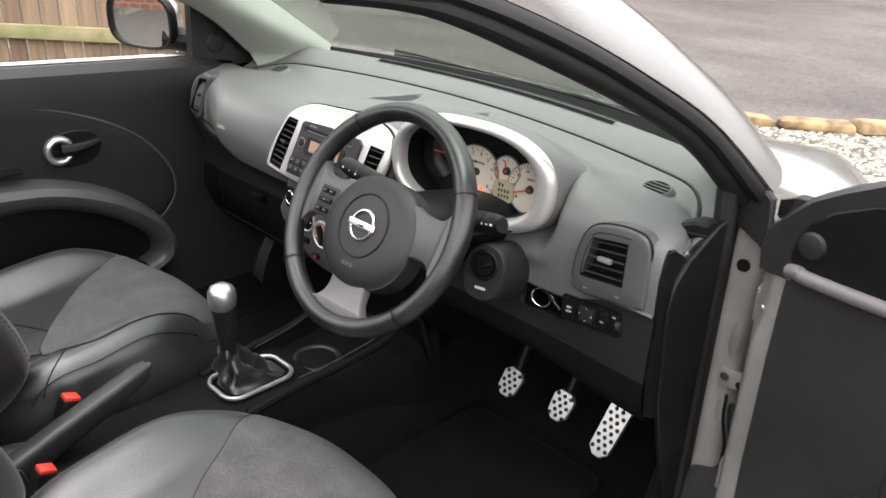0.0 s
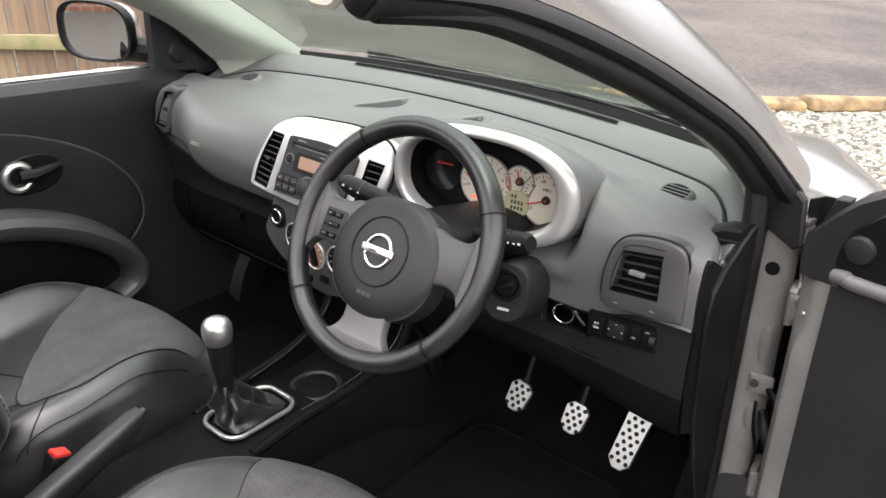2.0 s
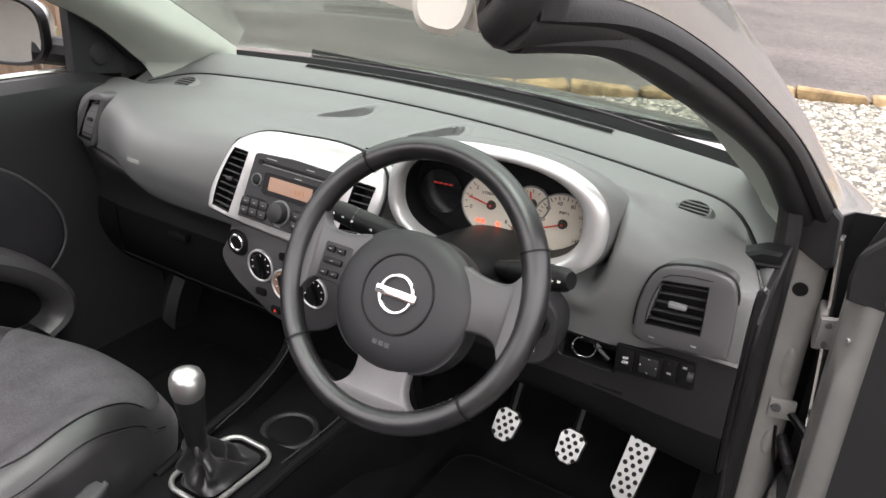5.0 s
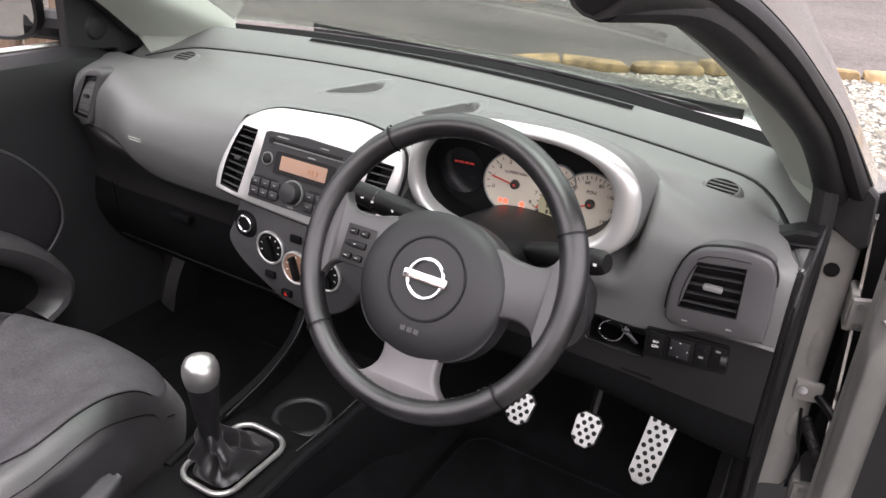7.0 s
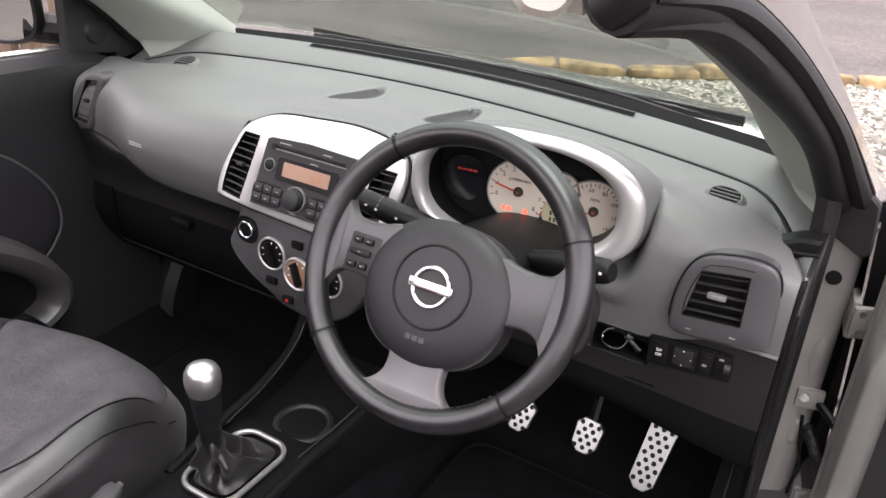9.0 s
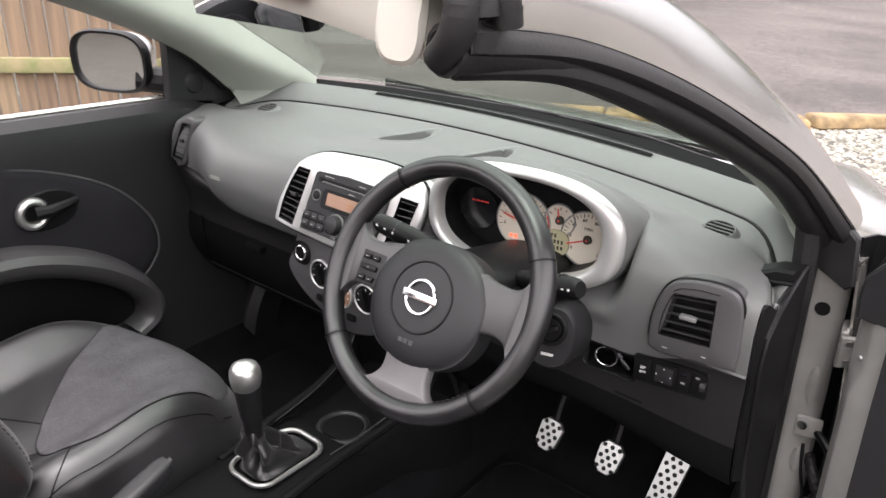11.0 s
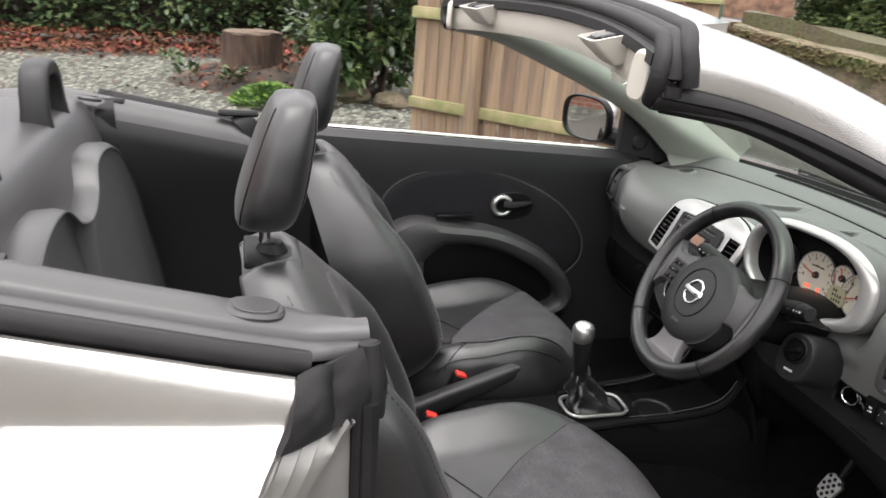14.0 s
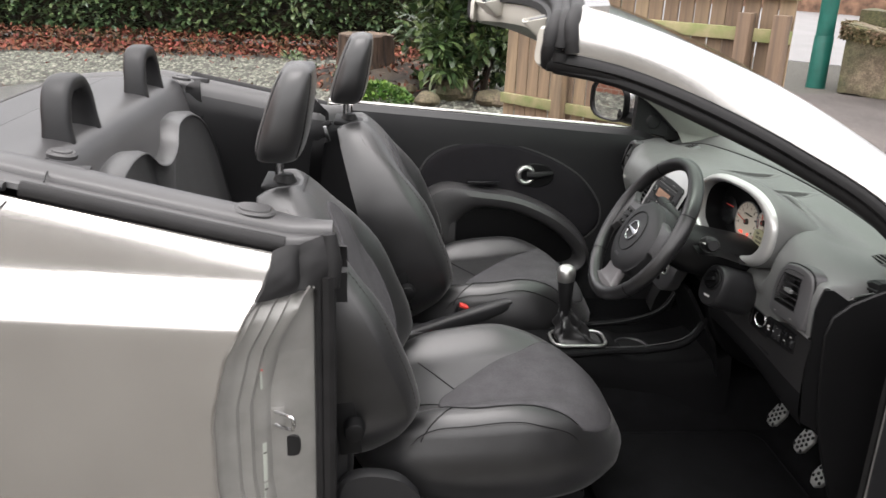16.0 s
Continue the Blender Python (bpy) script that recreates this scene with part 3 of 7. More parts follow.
part("boot_lid", shell(rows, 0.006), PAINT, car, "silver boot lid")


def roll_hoop(cx):
    rows = []
    for k in range(41):
        a = math.pi * k / 40
        ca, sa = math.cos(a), math.sin(a)
        px = cx + 0.100 * math.copysign(abs(ca) ** 0.72, ca)
        pz = 1.060 + 0.190 * abs(sa) ** 0.62
        n = Vector((ca, 0, max(sa, 0.02))).normalized()
        c = Vector((px, -0.480 - 0.006 * sa, pz))
        low = 1 + 0.28 * smooth(0.4, 0.0, sa)
        rows.append([c + Vector((0, u * low, 0)) + n * (v - 0.018) for u, v in oval(0.028, 0.018, 3.4, 20)])
    return part("roll_hoop", sheet(rows, across=True, caps=True), DARK, car, "dark grey padded roll-over hoop")


roll_hoop(0.290)
roll_hoop(-0.290)

# rear side trims, left and right
for side in (1, -1):
    rows = []
    for y in np.linspace(-0.50, 0.10, 20):
        xi = side_x(0, y) - 0.040 - 0.012 * smooth(-0.03, 0.05, y) - (0.136 + 0.012 * smooth(-0.2, -0.5, y) - 0.070 * smooth(-0.03, 0.06, y))
        rows.append([Vector((side * x, y, z)) for x, z in ((0.60, 0.36), (0.605, 0.6), (0.6 * 0.7 + xi * 0.3, 0.80), (0.6 * 0.3 + xi * 0.7, 0.88), (xi + 0.008, 0.94), (xi - 0.0005, belt(y) - 0.058), (xi + 0.001, belt(y) - 0.034), (xi + 0.010, belt(y) - 0.012))])
    # same trim as the roll above; the darker plastic holds its shade
    part("rear_side_trim", shell(rows, 0.004), DARK, car, "moulded rear side trim, coloured darker for its shade")
    part("trim_crease", tube(spline([(side * (0.600 - 0.052 * smooth(0.74, 0.95, z) - 0.004), y, z) for y, z in ((-0.45, 0.955), (-0.38, 0.960), (-0.29, 0.950), (-0.21, 0.922), (-0.14, 0.880), (-0.08, 0.82))], 30), 0.0022, 6), PIPING, car, "raised crease in the side trim")

# boot-side outer: front wings, bonnet, headlamps, scuttle


def nose_half(y):
    return 0.748 - 0.30 * smooth(1.75, 2.45, y) ** 1.6


def nose(x, y):
    """Height of bonnet and wing tops."""
    e = abs(x) / nose_half(y)
    lamp = math.exp(-((abs(x) - 0.545) / 0.095) ** 2 - ((y - 2.06) / 0.17) ** 2)
    return 0.933 - 0.16 * min(0.0, y - 1.50) - 0.04 * max(0.0, y - 1.50) - 0.55 * max(0.0, y - 1.62) ** 2 - 0.06 * x * x - 0.075 * clamp(e) ** 7 * smooth(1.25, 1.7, y) + 0.040 * lamp


EDGE_U = [math.sin(math.pi / 2 * u) for u in np.linspace(-1, 1, 61)]
rows = []
for s in np.linspace(0, 1, 36):
    row = []
    for u in EDGE_U:
        y1 = (1.575 - 0.375 * u * u) * (1 - s) + (2.36 - 0.10 * u * u) * s
        x = u * nose_half(y1)
        row.append(Vector((x, y1, nose(x, y1))))
    rows.append(row)
rows.append([p + Vector((0, 0.05, -0.12)) for p in rows[-1]])
rows.append([Vector((p.x, p.y + 0.05, 0.22)) for p in rows[-2]])
bonnet = part("bonnet", shell(rows, -0.006), PAINT, car, "silver bonnet and wing tops", 50)
for x in (-0.47, 0.47):
    y = 1.635
    dome = [[Vector((x + 0.030 * k * a, y + 0.020 * k * b, nose(x, y) + h)) for a, b in oval(1, 1, 2.0, 24)] for k, h in ((1.05, -0.006), (1.0, 0.003), (0.85, 0.009), (0.55, 0.0125), (0.2, 0.014), (0.02, 0.014))]
    part("washer_jet", sheet(dome, across=True, caps=True), PAINT, bonnet, "silver washer jet dome")
for side in (1, -1):
    rows = []
    for y in np.linspace(1.205, 2.30, 24):
        x0 = side * nose_half(y)
        z0 = nose(x0, y) - 0.003
        rows.append([Vector((x0 + side * 0.030 * math.sin(math.pi * min(1, f * 1.4) / 2), y, z0 * (1 - f) + 0.22 * f)) for f in LEVELS])
    part("front_wing", shell(rows, 0.004), PAINT, car, "silver front wing")
    line = [Vector((side * x, y, nose(x, y) + 0.0005)) for x, y in ((p.x, p.y) for p in spline([(0.690, 1.42, 0), (0.640, 1.72, 0), (0.575, 1.88, 0), (0.500, 1.93, 0), (0.44, 2.05, 0), (0.42, 2.25, 0)], 40))]
    part("bonnet_gap", tube(line, 0.004, 6), BLACK, car)
    lens = []
    for k in (0.05, 0.4, 0.7, 0.9, 1.0, 1.04):
        lens.append([Vector((side * (0.545 + 0.082 * k * math.cos(t)), 2.08 + 0.17 * k * math.sin(t), nose(0.545 + 0.082 * k * math.cos(t), 2.08 + 0.17 * k * math.sin(t)) + (0.006 * (1 - k ** 4) - (0.004 if k > 1 else 0)) + 0.002)) for t in np.linspace(0, 2 * math.pi, 40, endpoint=False)])
    part("headlamp", sheet(lens, across=True, caps=True), LENS, car, "rounded clear headlamp cover", 60)
rows = [[Vector((x, 1.475 - 0.30 * x * x + a, z - 0.05 * x * x)) for x in np.linspace(-0.66, 0.66, 31)] for a, z in ((-0.01, 0.964), (0.04, 0.944), (0.075, 0.926), (0.12, 0.915))]
part("scuttle_panel", shell(rows, 0.006), BLACK, car, "black plastic scuttle below the windscreen")
for x0, x1 in ((-0.50, 0.05), (0.02, 0.52)):
    wiper = part("wiper", tube([(x, 1.515 - 0.30 * x * x, 0.971 - 0.03 * x * x + 0.003 * math.sin(9 * x)) for x in np.linspace(x0, x1, 24)], 0.0055, 8), BLACK, car, "black wiper lying on the scuttle")
    part("wiper_blade", rbox(abs(x1 - x0) * 0.9, 0.006, 0.02, 0.002, pose((x0 + x1) / 2, 1.530 - 0.30 * ((x0 + x1) / 2) ** 2, 0.966, 0, 0, 0)), RUBBER, wiper)

# sills and wheels
for side in (1, -1):
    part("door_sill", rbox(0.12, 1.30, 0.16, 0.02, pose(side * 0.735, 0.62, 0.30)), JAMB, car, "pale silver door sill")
    part("sill_seal", tube([(side * 0.690, y, 0.385) for y in np.linspace(0.07, 1.20, 14)], 0.013, 8), RUBBER, car)
    for y in (1.42, -1.02):
        tyre = part("tyre", sheet([[Vector((side * (0.72 + u), y + (0.285 + v) * math.cos(a), 0.285 + (0.285 + v) * math.sin(a))) for u, v in ((-0.09, -0.09), (-0.09, -0.02), (-0.07, 0), (0.07, 0), (0.09, -0.02), (0.09, -0.09))]
                                   for a in np.linspace(0, 2 * math.pi, 40, endpoint=False)], across=True, along=True), RUBBER, car, "black tyre")
        part("wheel_rim", drum(0.19, 0.18, 0.03, 30, pose(side * 0.76, y, 0.285, 0, side * 90, 0)), ALU, tyre)

# ---- windscreen frame ----
INNER = [(0.577, 0.470, 1.321), (0.598, 0.588, 1.297), (0.614, 0.760, 1.228), (0.632, 0.934, 1.150), (0.650, 1.070, 1.074), (0.670, 1.186, 0.974)]
EDGE = [(0.602, 0.455, 1.360), (0.614, 0.590, 1.333), (0.632, 0.750, 1.278), (0.655, 0.910, 1.205), (0.684, 1.070, 1.116), (0.730, 1.205, 0.996)]
CREST = [(0.585, 0.470, 1.425), (0.604, 0.640, 1.378), (0.614, 0.860, 1.298), (0.634, 1.040, 1.206), (0.662, 1.180, 1.115), (0.705, 1.262, 1.022)]
GLASS = [(0.535, 0.505, 1.432), (0.562, 0.690, 1.377), (0.578, 0.900, 1.292), (0.590, 1.080, 1.196), (0.598, 1.250, 1.086), (0.603, 1.395, 0.985)]
LINER = [(0.530, 0.500, 1.350), (0.545, 0.660, 1.312), (0.560, 0.850, 1.238), (0.572, 1.030, 1.146), (0.582, 1.200, 1.045), (0.598, 1.345, 0.965)]
N = 48
INN, EDG, CRE, GLA, LIN = (spline(c, N) for c in (INNER, EDGE, CREST, GLASS, LINER))
for side in (1, -1):
    fx = (lambda v: v) if side == 1 else (lambda v: Vector((-v.x, v.y, v.z)))
    rows = []
    for k in range(2, N):
        e, c, g = EDG[k], CRE[k], GLA[k]
        rows.append([fx(p) for p in (e + Vector((-0.01, 0, -0.002)), e, e.lerp(c, 0.35) + Vector((0.008, 0, 0)), e.lerp(c, 0.7) + Vector((0.006, 0, 0.003)), c, c.lerp(g, 0.3) + Vector((0, 0, 0.006)), c.lerp(g, 0.65) + Vector((0, 0, 0.006)), g)])
    part("pillar_skin", shell(rows, 0.004), PAINT, car, "silver windscreen pillar skin")
    rows = []
    for k in range(N):
        i, e = INN[k], EDG[k]
        out = (e - i).cross(INN[min(k + 1, N - 1)] - INN[max(k - 1, 0)]).normalized()
        if out.x < 0:
            out = -out
        row = []
        for u, h in ((0.02, -0.008), (0, -0.003), (0.04, 0.005), (0.12, 0.012), (0.22, 0.016), (0.32, 0.017), (0.42, 0.015), (0.50, 0.011), (0.55, 0.008), (0.60, 0.010), (0.68, 0.015), (0.76, 0.017), (0.84, 0.014), (0.90, 0.009), (0.94, 0.004), (1.0, 0.003)):
            row.append(fx(i.lerp(e, u) + out * h))
        rows.append(row)
    part("pillar_seal", shell(rows, 0.004), RUBBER, car, "ribbed black rubber windscreen pillar seal")
    rows = []
    for k in range(N):
        i, l, g = INN[k], LIN[k], GLA[k]
        rows.append([fx(p) for p in spline([i, i.lerp(l, 0.45) + Vector((-0.018, 0, -0.003)), l + Vector((-0.006, 0, 0.004)), g - Vector((0, 0, 0.006))], 16)])
    for drop in (0.02, 0.05):
        rows.append([p + Vector((-side * 0.012 * drop / 0.05, 0.5 * drop, -drop)) for p in rows[N - 1]])
    part("pillar_trim", shell(rows, 0.004), PILLAR, car, "pale grey inner windscreen pillar trim", 80)


# windscreen, bowed forward
def screen(u, v):
    """u across from -1 to 1, v from the header to the scuttle."""
    e = GLA[0] if v <= 0 else GLA[min(N - 1, int(round(v * (N - 1))))]
    bow = (0.075 + 0.03 * v) * (1 - u * u)
    return Vector((e.x * u, e.y + bow, e.z + 0.018 * (1 - u * u) * (1 - v)))


windscreen = part("windscreen", shell([[screen(u, v) for u in np.linspace(-1, 1, 31)] for v in np.linspace(0, 1, N)], 0.004), WINDSCREEN, car, "green-tinted windscreen glass")
windscreen.visible_shadow = False
rows = []
for u in np.linspace(-1, 1, 41):
    low = screen(u, 1)
    rows.append([low + Vector((0, -0.004, -0.010)), low + Vector((0, -0.012, -0.022)), low + Vector((0, -0.03, -0.05))])
part("screen_band", shell(rows, 0.002), BLACK, car, "black lower screen edge")
rows = [[Vector((x, 1.375 - 0.21 * x * x, 0.975 - 0.03 * x * x)), Vector((x, 1.43 - 0.25 * x * x, 0.968 - 0.04 * x * x)), Vector((x, 1.50 - 0.30 * x * x, 0.958 - 0.05 * x * x))] for x in np.linspace(-0.66, 0.66, 31)]
part("screen_trough", shell(rows, 0.004), BLACK, car, "black trough at the foot of the screen")


# header rail: silver edge, black seals, cream lining
def header_line(u, dx=0.0, dy=0.0, dz=0.0):
    return Vector((u * (0.585 + dx), 0.462 + dy + 0.075 * (1 - u * u), 1.372 + dz + 0.022 * (1 - u * u)))


def header_sheet(profile, name, mat, label, half=1.0):
    rows = [[header_line(u, 0, a, b) for a, b in profile] for u in np.linspace(-half, half, 41)]
    return part(name, sheet(rows, across=True, caps=True), mat, car, label)


header_sheet([(0.042, 0.048), (0.050, 0.056), (0.095, 0.060), (0.095, 0.042), (0.042, 0.034)], "header_skin", PAINT, "silver windscreen header edge", 0.965)
header_sheet([(-0.010, 0.026), (-0.004, 0.044), (0.030, 0.050), (0.030, 0.026)], "header_seal", RUBBER, "black rubber header seal", 0.98)
for dy, dz, r, tail in ((0.002, 0.036, 0.0130, ((0.599, 0.456, 1.393), (0.606, 0.450, 1.370), (0.601, 0.449, 1.348), (0.584, 0.454, 1.331))),
                        (0.018, 0.036, 0.0150, ((0.598, 0.472, 1.394), (0.607, 0.469, 1.368), (0.606, 0.469, 1.340))),
                        (0.036, 0.046, 0.0140, ((0.604, 0.486, 1.402), (0.614, 0.486, 1.378), (0.615, 0.488, 1.354)))):
    end = [Vector(p) for p in tail]
    line = mirrored(end)[::-1] + [header_line(u, 0, dy, dz) for u in np.linspace(-0.975, 0.975, 25)] + end
    part("header_seal", tube(spline(line, 110), r, 14), RUBBER, car, "rounded black rubber header seal")
header_sheet([(-0.020, 0.006), (-0.018, 0.022), (0.000, 0.030), (0.012, 0.022), (0.008, 0.004)], "header_seal", RUBBER, "black rubber header seal", 1.02)
header = header_sheet([(-0.008, 0.002), (0.012, 0.004), (0.05, 0.0), (0.056, -0.03), (0.03, -0.046), (-0.002, -0.050), (-0.010, -0.03)], "header_trim", CREAM, "cream plastic windscreen header lining", 0.97)
for side in (1, -1):
    part("header_end", plate(oval(0.019, 0.036, 3.0, 32), 0.012, pose(side * 0.549, 0.456, 1.358, 90, side * 8, side * 25), 0.005), CREAM, car, "cream rounded end cap")
    part("seal_boot", tube(spline([(side * 0.590, 0.452, 1.339), (side * 0.598, 0.510, 1.331), (side * 0.610, 0.600, 1.308), (side * 0.624, 0.740, 1.250)], 14), [0.0200, 0.0200, 0.0195, 0.019, 0.0185, 0.018, 0.017, 0.016, 0.014, 0.012, 0.010, 0.008, 0.006, 0.003], 14), RUBBER, car, "black rubber boot at the pillar top")
    part("boot_hole", plate(oval(0.012, 0.015, 2.5, 20), 0.004, pose(side * 0.590, 0.4518, 1.339, 90, 0, 0), 0.001), BLACK, car)
for side in (1, -1):
    LM = pose(side * 0.366, 0.472, 1.396, 13, 0, -side * 9)
    lamp = part("roof_latch", sheet([[LM @ Vector((x * hx, y * hy + (0.020 if z < -0.03 else 0.0), z)) for x, y in oval(1, 1, 9, 48)] for hx, hy, z in ((0.020, 0.01, -0.044), (0.041, 0.020, -0.044), (0.046, 0.025, -0.038), (0.052, 0.030, -0.004), (0.0535, 0.031, 0.0), (0.0505, 0.028, 0.001), (0.0490, 0.0265, -0.008), (0.02, 0.01, -0.009))], across=True), CREAM, car, "cream roof latch housing with black recess", 30)
    part("latch_recess", rbox(0.094, 0.050, 0.004, 0.001, LM @ pose(0, 0, -0.0065)), BLACK, lamp)
    part("latch_hook", rbox(0.036, 0.030, 0.006, 0.002, LM @ pose(-side * 0.018, 0.002, -0.003)), DASH, lamp)
    part("latch_hook", rbox(0.010, 0.036, 0.007, 0.002, LM @ pose(side * 0.012, 0.000, -0.003)), DARK, lamp)
    part("latch_hook", washer(0.008, 0.012, 0.006, 20, LM @ pose(side * 0.032, 0.000, -0.005)), DARK, lamp)
mirror_in = part("rear_view_mirror", rbox(0.24, 0.035, 0.065, 0.018, pose(0.065, 0.700, 1.300, 12, 0, 0)), BLACK, car, "black interior rear-view mirror")
part("mirror_pane", rbox(0.22, 0.002, 0.052, 0.0008, pose(0.065, 0.6815, 1.2965, 12, 0, 0)), MIRROR, mirror_in)
part("mirror_stem", tube([(0.05, 0.71, 1.32), (0.03, 0.70, 1.36), (0.01, 0.65, 1.42)], 0.012, 8), BLACK, mirror_in)

# ---- passenger door (shut): inner trim, armrest, handle, mirror ----
def door_line(y):
    return 1.020 - 0.068 * (y - 0.335)


rows = []
for y in np.linspace(0.08, 1.17, 40):
    top = door_line(y) - 0.03 * smooth(1.05, 1.17, y)
    rows.append([Vector((x, y, z)) for x, z in ((-0.655, 0.34), (-0.665, 0.45), (-0.672, 0.60), (-0.672, 0.80), (-0.668, 0.90), (-0.665, top - 0.055), (-0.672, top - 0.018), (-0.695, top), (-0.725, top - 0.004), (-0.735, top - 0.02))])
door_l = part("passenger_door", shell(rows, -0.012), DARK, car, "black passenger door trim, door shut")
part("belt_chrome", tube([(-0.738, y, door_line(y) - 0.002) for y in np.linspace(0.0, 1.06, 14)], 0.006, 8), PAINT, door_l, "silver outer belt edge")
rows = []
for y in np.linspace(0.0, 1.21, 20):
    row = []
    for f in LEVELS:
        row.append(Vector((-side_x(f, y), y, (door_line(y) - 0.01) * (1 - f) + 0.22 * f)))
    rows.append(row)
part("door_skin", shell(rows, 0.004), PAINT, door_l, "silver outer door skin")
# padded cloth insert, an egg-shaped field
INS = [(0.30, 0.800), (0.33, 0.860), (0.40, 0.905), (0.52, 0.923), (0.64, 0.912), (0.76, 0.870), (0.86, 0.810), (0.925, 0.735), (0.945, 0.675), (0.93, 0.62), (0.86, 0.575), (0.66, 0.56), (0.45, 0.57), (0.33, 0.64), (0.295, 0.72)]
loop = spline([Vector((-0.672, a, b)) for a, b in INS + INS[:1]], 90)[:-1]
mid = sum(loop, Vector()) / len(loop)
rows = []
for k, h in ((1.0, -0.004), (0.985, 0.003), (0.96, 0.007), (0.9, 0.009), (0.6, 0.010), (0.2, 0.010)):
    rows.append([mid + (p - mid) * k + Vector((h, 0, 0)) for p in loop])
part("door_insert", sheet(rows, across=True, caps=True), CLOTH, door_l, "charcoal cloth door insert")
part("insert_piping", tube([p + Vector((0.002, 0, 0)) for p in loop], 0.0032, 6, closed=True, up=(1, 0, 0)), PIPING, door_l)
# armrest: a thick loop that sweeps down to the front
ARM_TOP = [(0.315, 0.700), (0.330, 0.755), (0.400, 0.785), (0.500, 0.772), (0.640, 0.752), (0.770, 0.698), (0.860, 0.628), (0.905, 0.555), (0.895, 0.500), (0.84, 0.47)]
ARM_LOW = [(0.42, 0.560), (0.43, 0.640), (0.48, 0.690), (0.530, 0.702), (0.620, 0.692), (0.720, 0.655), (0.800, 0.605), (0.850, 0.550), (0.850, 0.515), (0.82, 0.50)]
at, al = spline([Vector((0, a, b)) for a, b in ARM_TOP], 48), spline([Vector((0, a, b)) for a, b in ARM_LOW], 48)
rows = []
for p, q in zip(at, al):
    rows.append([Vector((x, p.y + (q.y - p.y) * k, p.z + (q.z - p.z) * k)) for x, k in ((-0.668, -0.02), (-0.635, 0.0), (-0.607, 0.10), (-0.598, 0.35), (-0.602, 0.65), (-0.618, 0.92), (-0.640, 1.02), (-0.668, 1.0))])
part("armrest", sheet(rows, across=True, caps=True), GREYTRIM, door_l, "dark grey moulded armrest with pull loop")
part("armrest_back", rbox(0.05, 0.13, 0.24, 0.02, pose(-0.640, 0.37, 0.640)), GREYTRIM, door_l)
part("door_pocket", rbox(0.03, 0.50, 0.16, 0.02, pose(-0.652, 0.62, 0.42)), DARK, door_l, "black lower door pocket")
part("pull_recess", plate([(p.y, p.z) for p in al[3:44]] + [(0.82, 0.47), (0.42, 0.50)], 0.004, pose(-0.662, 0, 0) @ Matrix(((0, 0, 1, 0), (1, 0, 0, 0), (0, 1, 0, 0), (0, 0, 0, 1)))), BLACK, door_l)
part("window_switch", rbox(0.030, 0.11, 0.010, 0.003, pose(-0.640, 0.52, 0.792, 0, 0, 0)), GLOSS, door_l)
SIDEWAYS = Matrix(((0, 0, 1, 0), (1, 0, 0, 0), (0, 1, 0, 0), (0, 0, 0, 1)))
part("handle_bowl", plate(oval(0.066, 0.042, 2.2, 40), 0.004, pose(-0.6625, 0.700, 0.812) @ SIDEWAYS, 0.003), BLACK, door_l)
part("handle_ring", sheet([[Vector((-0.655 + 0.010 * math.cos(b), 0.668 + (0.026 + 0.009 * math.sin(b)) * math.cos(a), 0.815 + (0.026 + 0.009 * math.sin(b)) * math.sin(a))) for b in np.linspace(0, 2 * math.pi, 10, endpoint=False)] for a in np.linspace(radians(28), radians(332), 34)], across=True, caps=True), ALU, door_l, "satin silver handle surround")
part("door_handle", tube([(-0.652, 0.672, 0.815), (-0.645, 0.700, 0.815), (-0.645, 0.735, 0.820), (-0.652, 0.760, 0.822)], [0.016, 0.014, 0.011, 0.008], 10), BLACK, door_l, "black inner door handle")
# mirror sail and door mirror
part("mirror_sail", plate([(1.035, 0.965), (1.165, 0.945), (1.160, 0.985), (1.125, 1.040), (1.060, 1.110), (1.040, 1.110)], 0.020, pose(-0.715, 0, 0) @ SIDEWAYS, 0.006), DARK, door_l, "black mirror sail panel")
part("sail_seal", plate([(1.120, 1.045), (1.150, 0.935), (1.235, 0.940), (1.225, 0.985), (1.190, 1.020), (1.150, 1.060)], 0.016, pose(-0.712, 0, 0) @ SIDEWAYS, 0.004), RUBBER, door_l, "black rubber seal behind the mirror sail")
part("tweeter", drum(0.026, 0.022, 0.006, 24, pose(-0.695, 1.105, 1.000, 0, 90, 0), 0.002), DARK, door_l)


def door_mirror(m, parent):
    rows = []
    for k in range(11):
        s = k / 10
        w = math.sqrt(max(0.0, 1 - (1 - min(1, s * 1.0)) ** 2)) if s < 1 else 1
        rows.append([m @ Vector((x * (0.35 + 0.65 * w), 0.075 * (1 - s), z * (0.35 + 0.65 * w))) for x, z in oval(0.106, 0.071, 3.0, 36)])
    shellob = part("door_mirror", sheet(rows, across=True, caps=True), PAINT, parent, "silver door mirror with black rim")
    part("mirror_rim", sheet([[m @ Vector((x * k, -0.001 - h, z * k)) for x, z in oval(0.106, 0.071, 3.0, 36)] for k, h in ((1.0, -0.012), (1.02, 0.0), (0.98, 0.010), (0.90, 0.008), (0.88, -0.004))], across=True), BLACK, shellob, "black mirror rim")
    part("mirror_pane", plate([(x * 0.9, z * 0.9) for x, z in oval(0.106, 0.071, 3.0, 36)], 0.002, m @ pose(0, 0, 0, 90, 0, 0)), MIRROR, shellob, "mirror glass reflecting brick and gravel")
    return shellob


ml = door_mirror(pose(-0.838, 0.985, 1.047, 0, 0, 20), door_l)
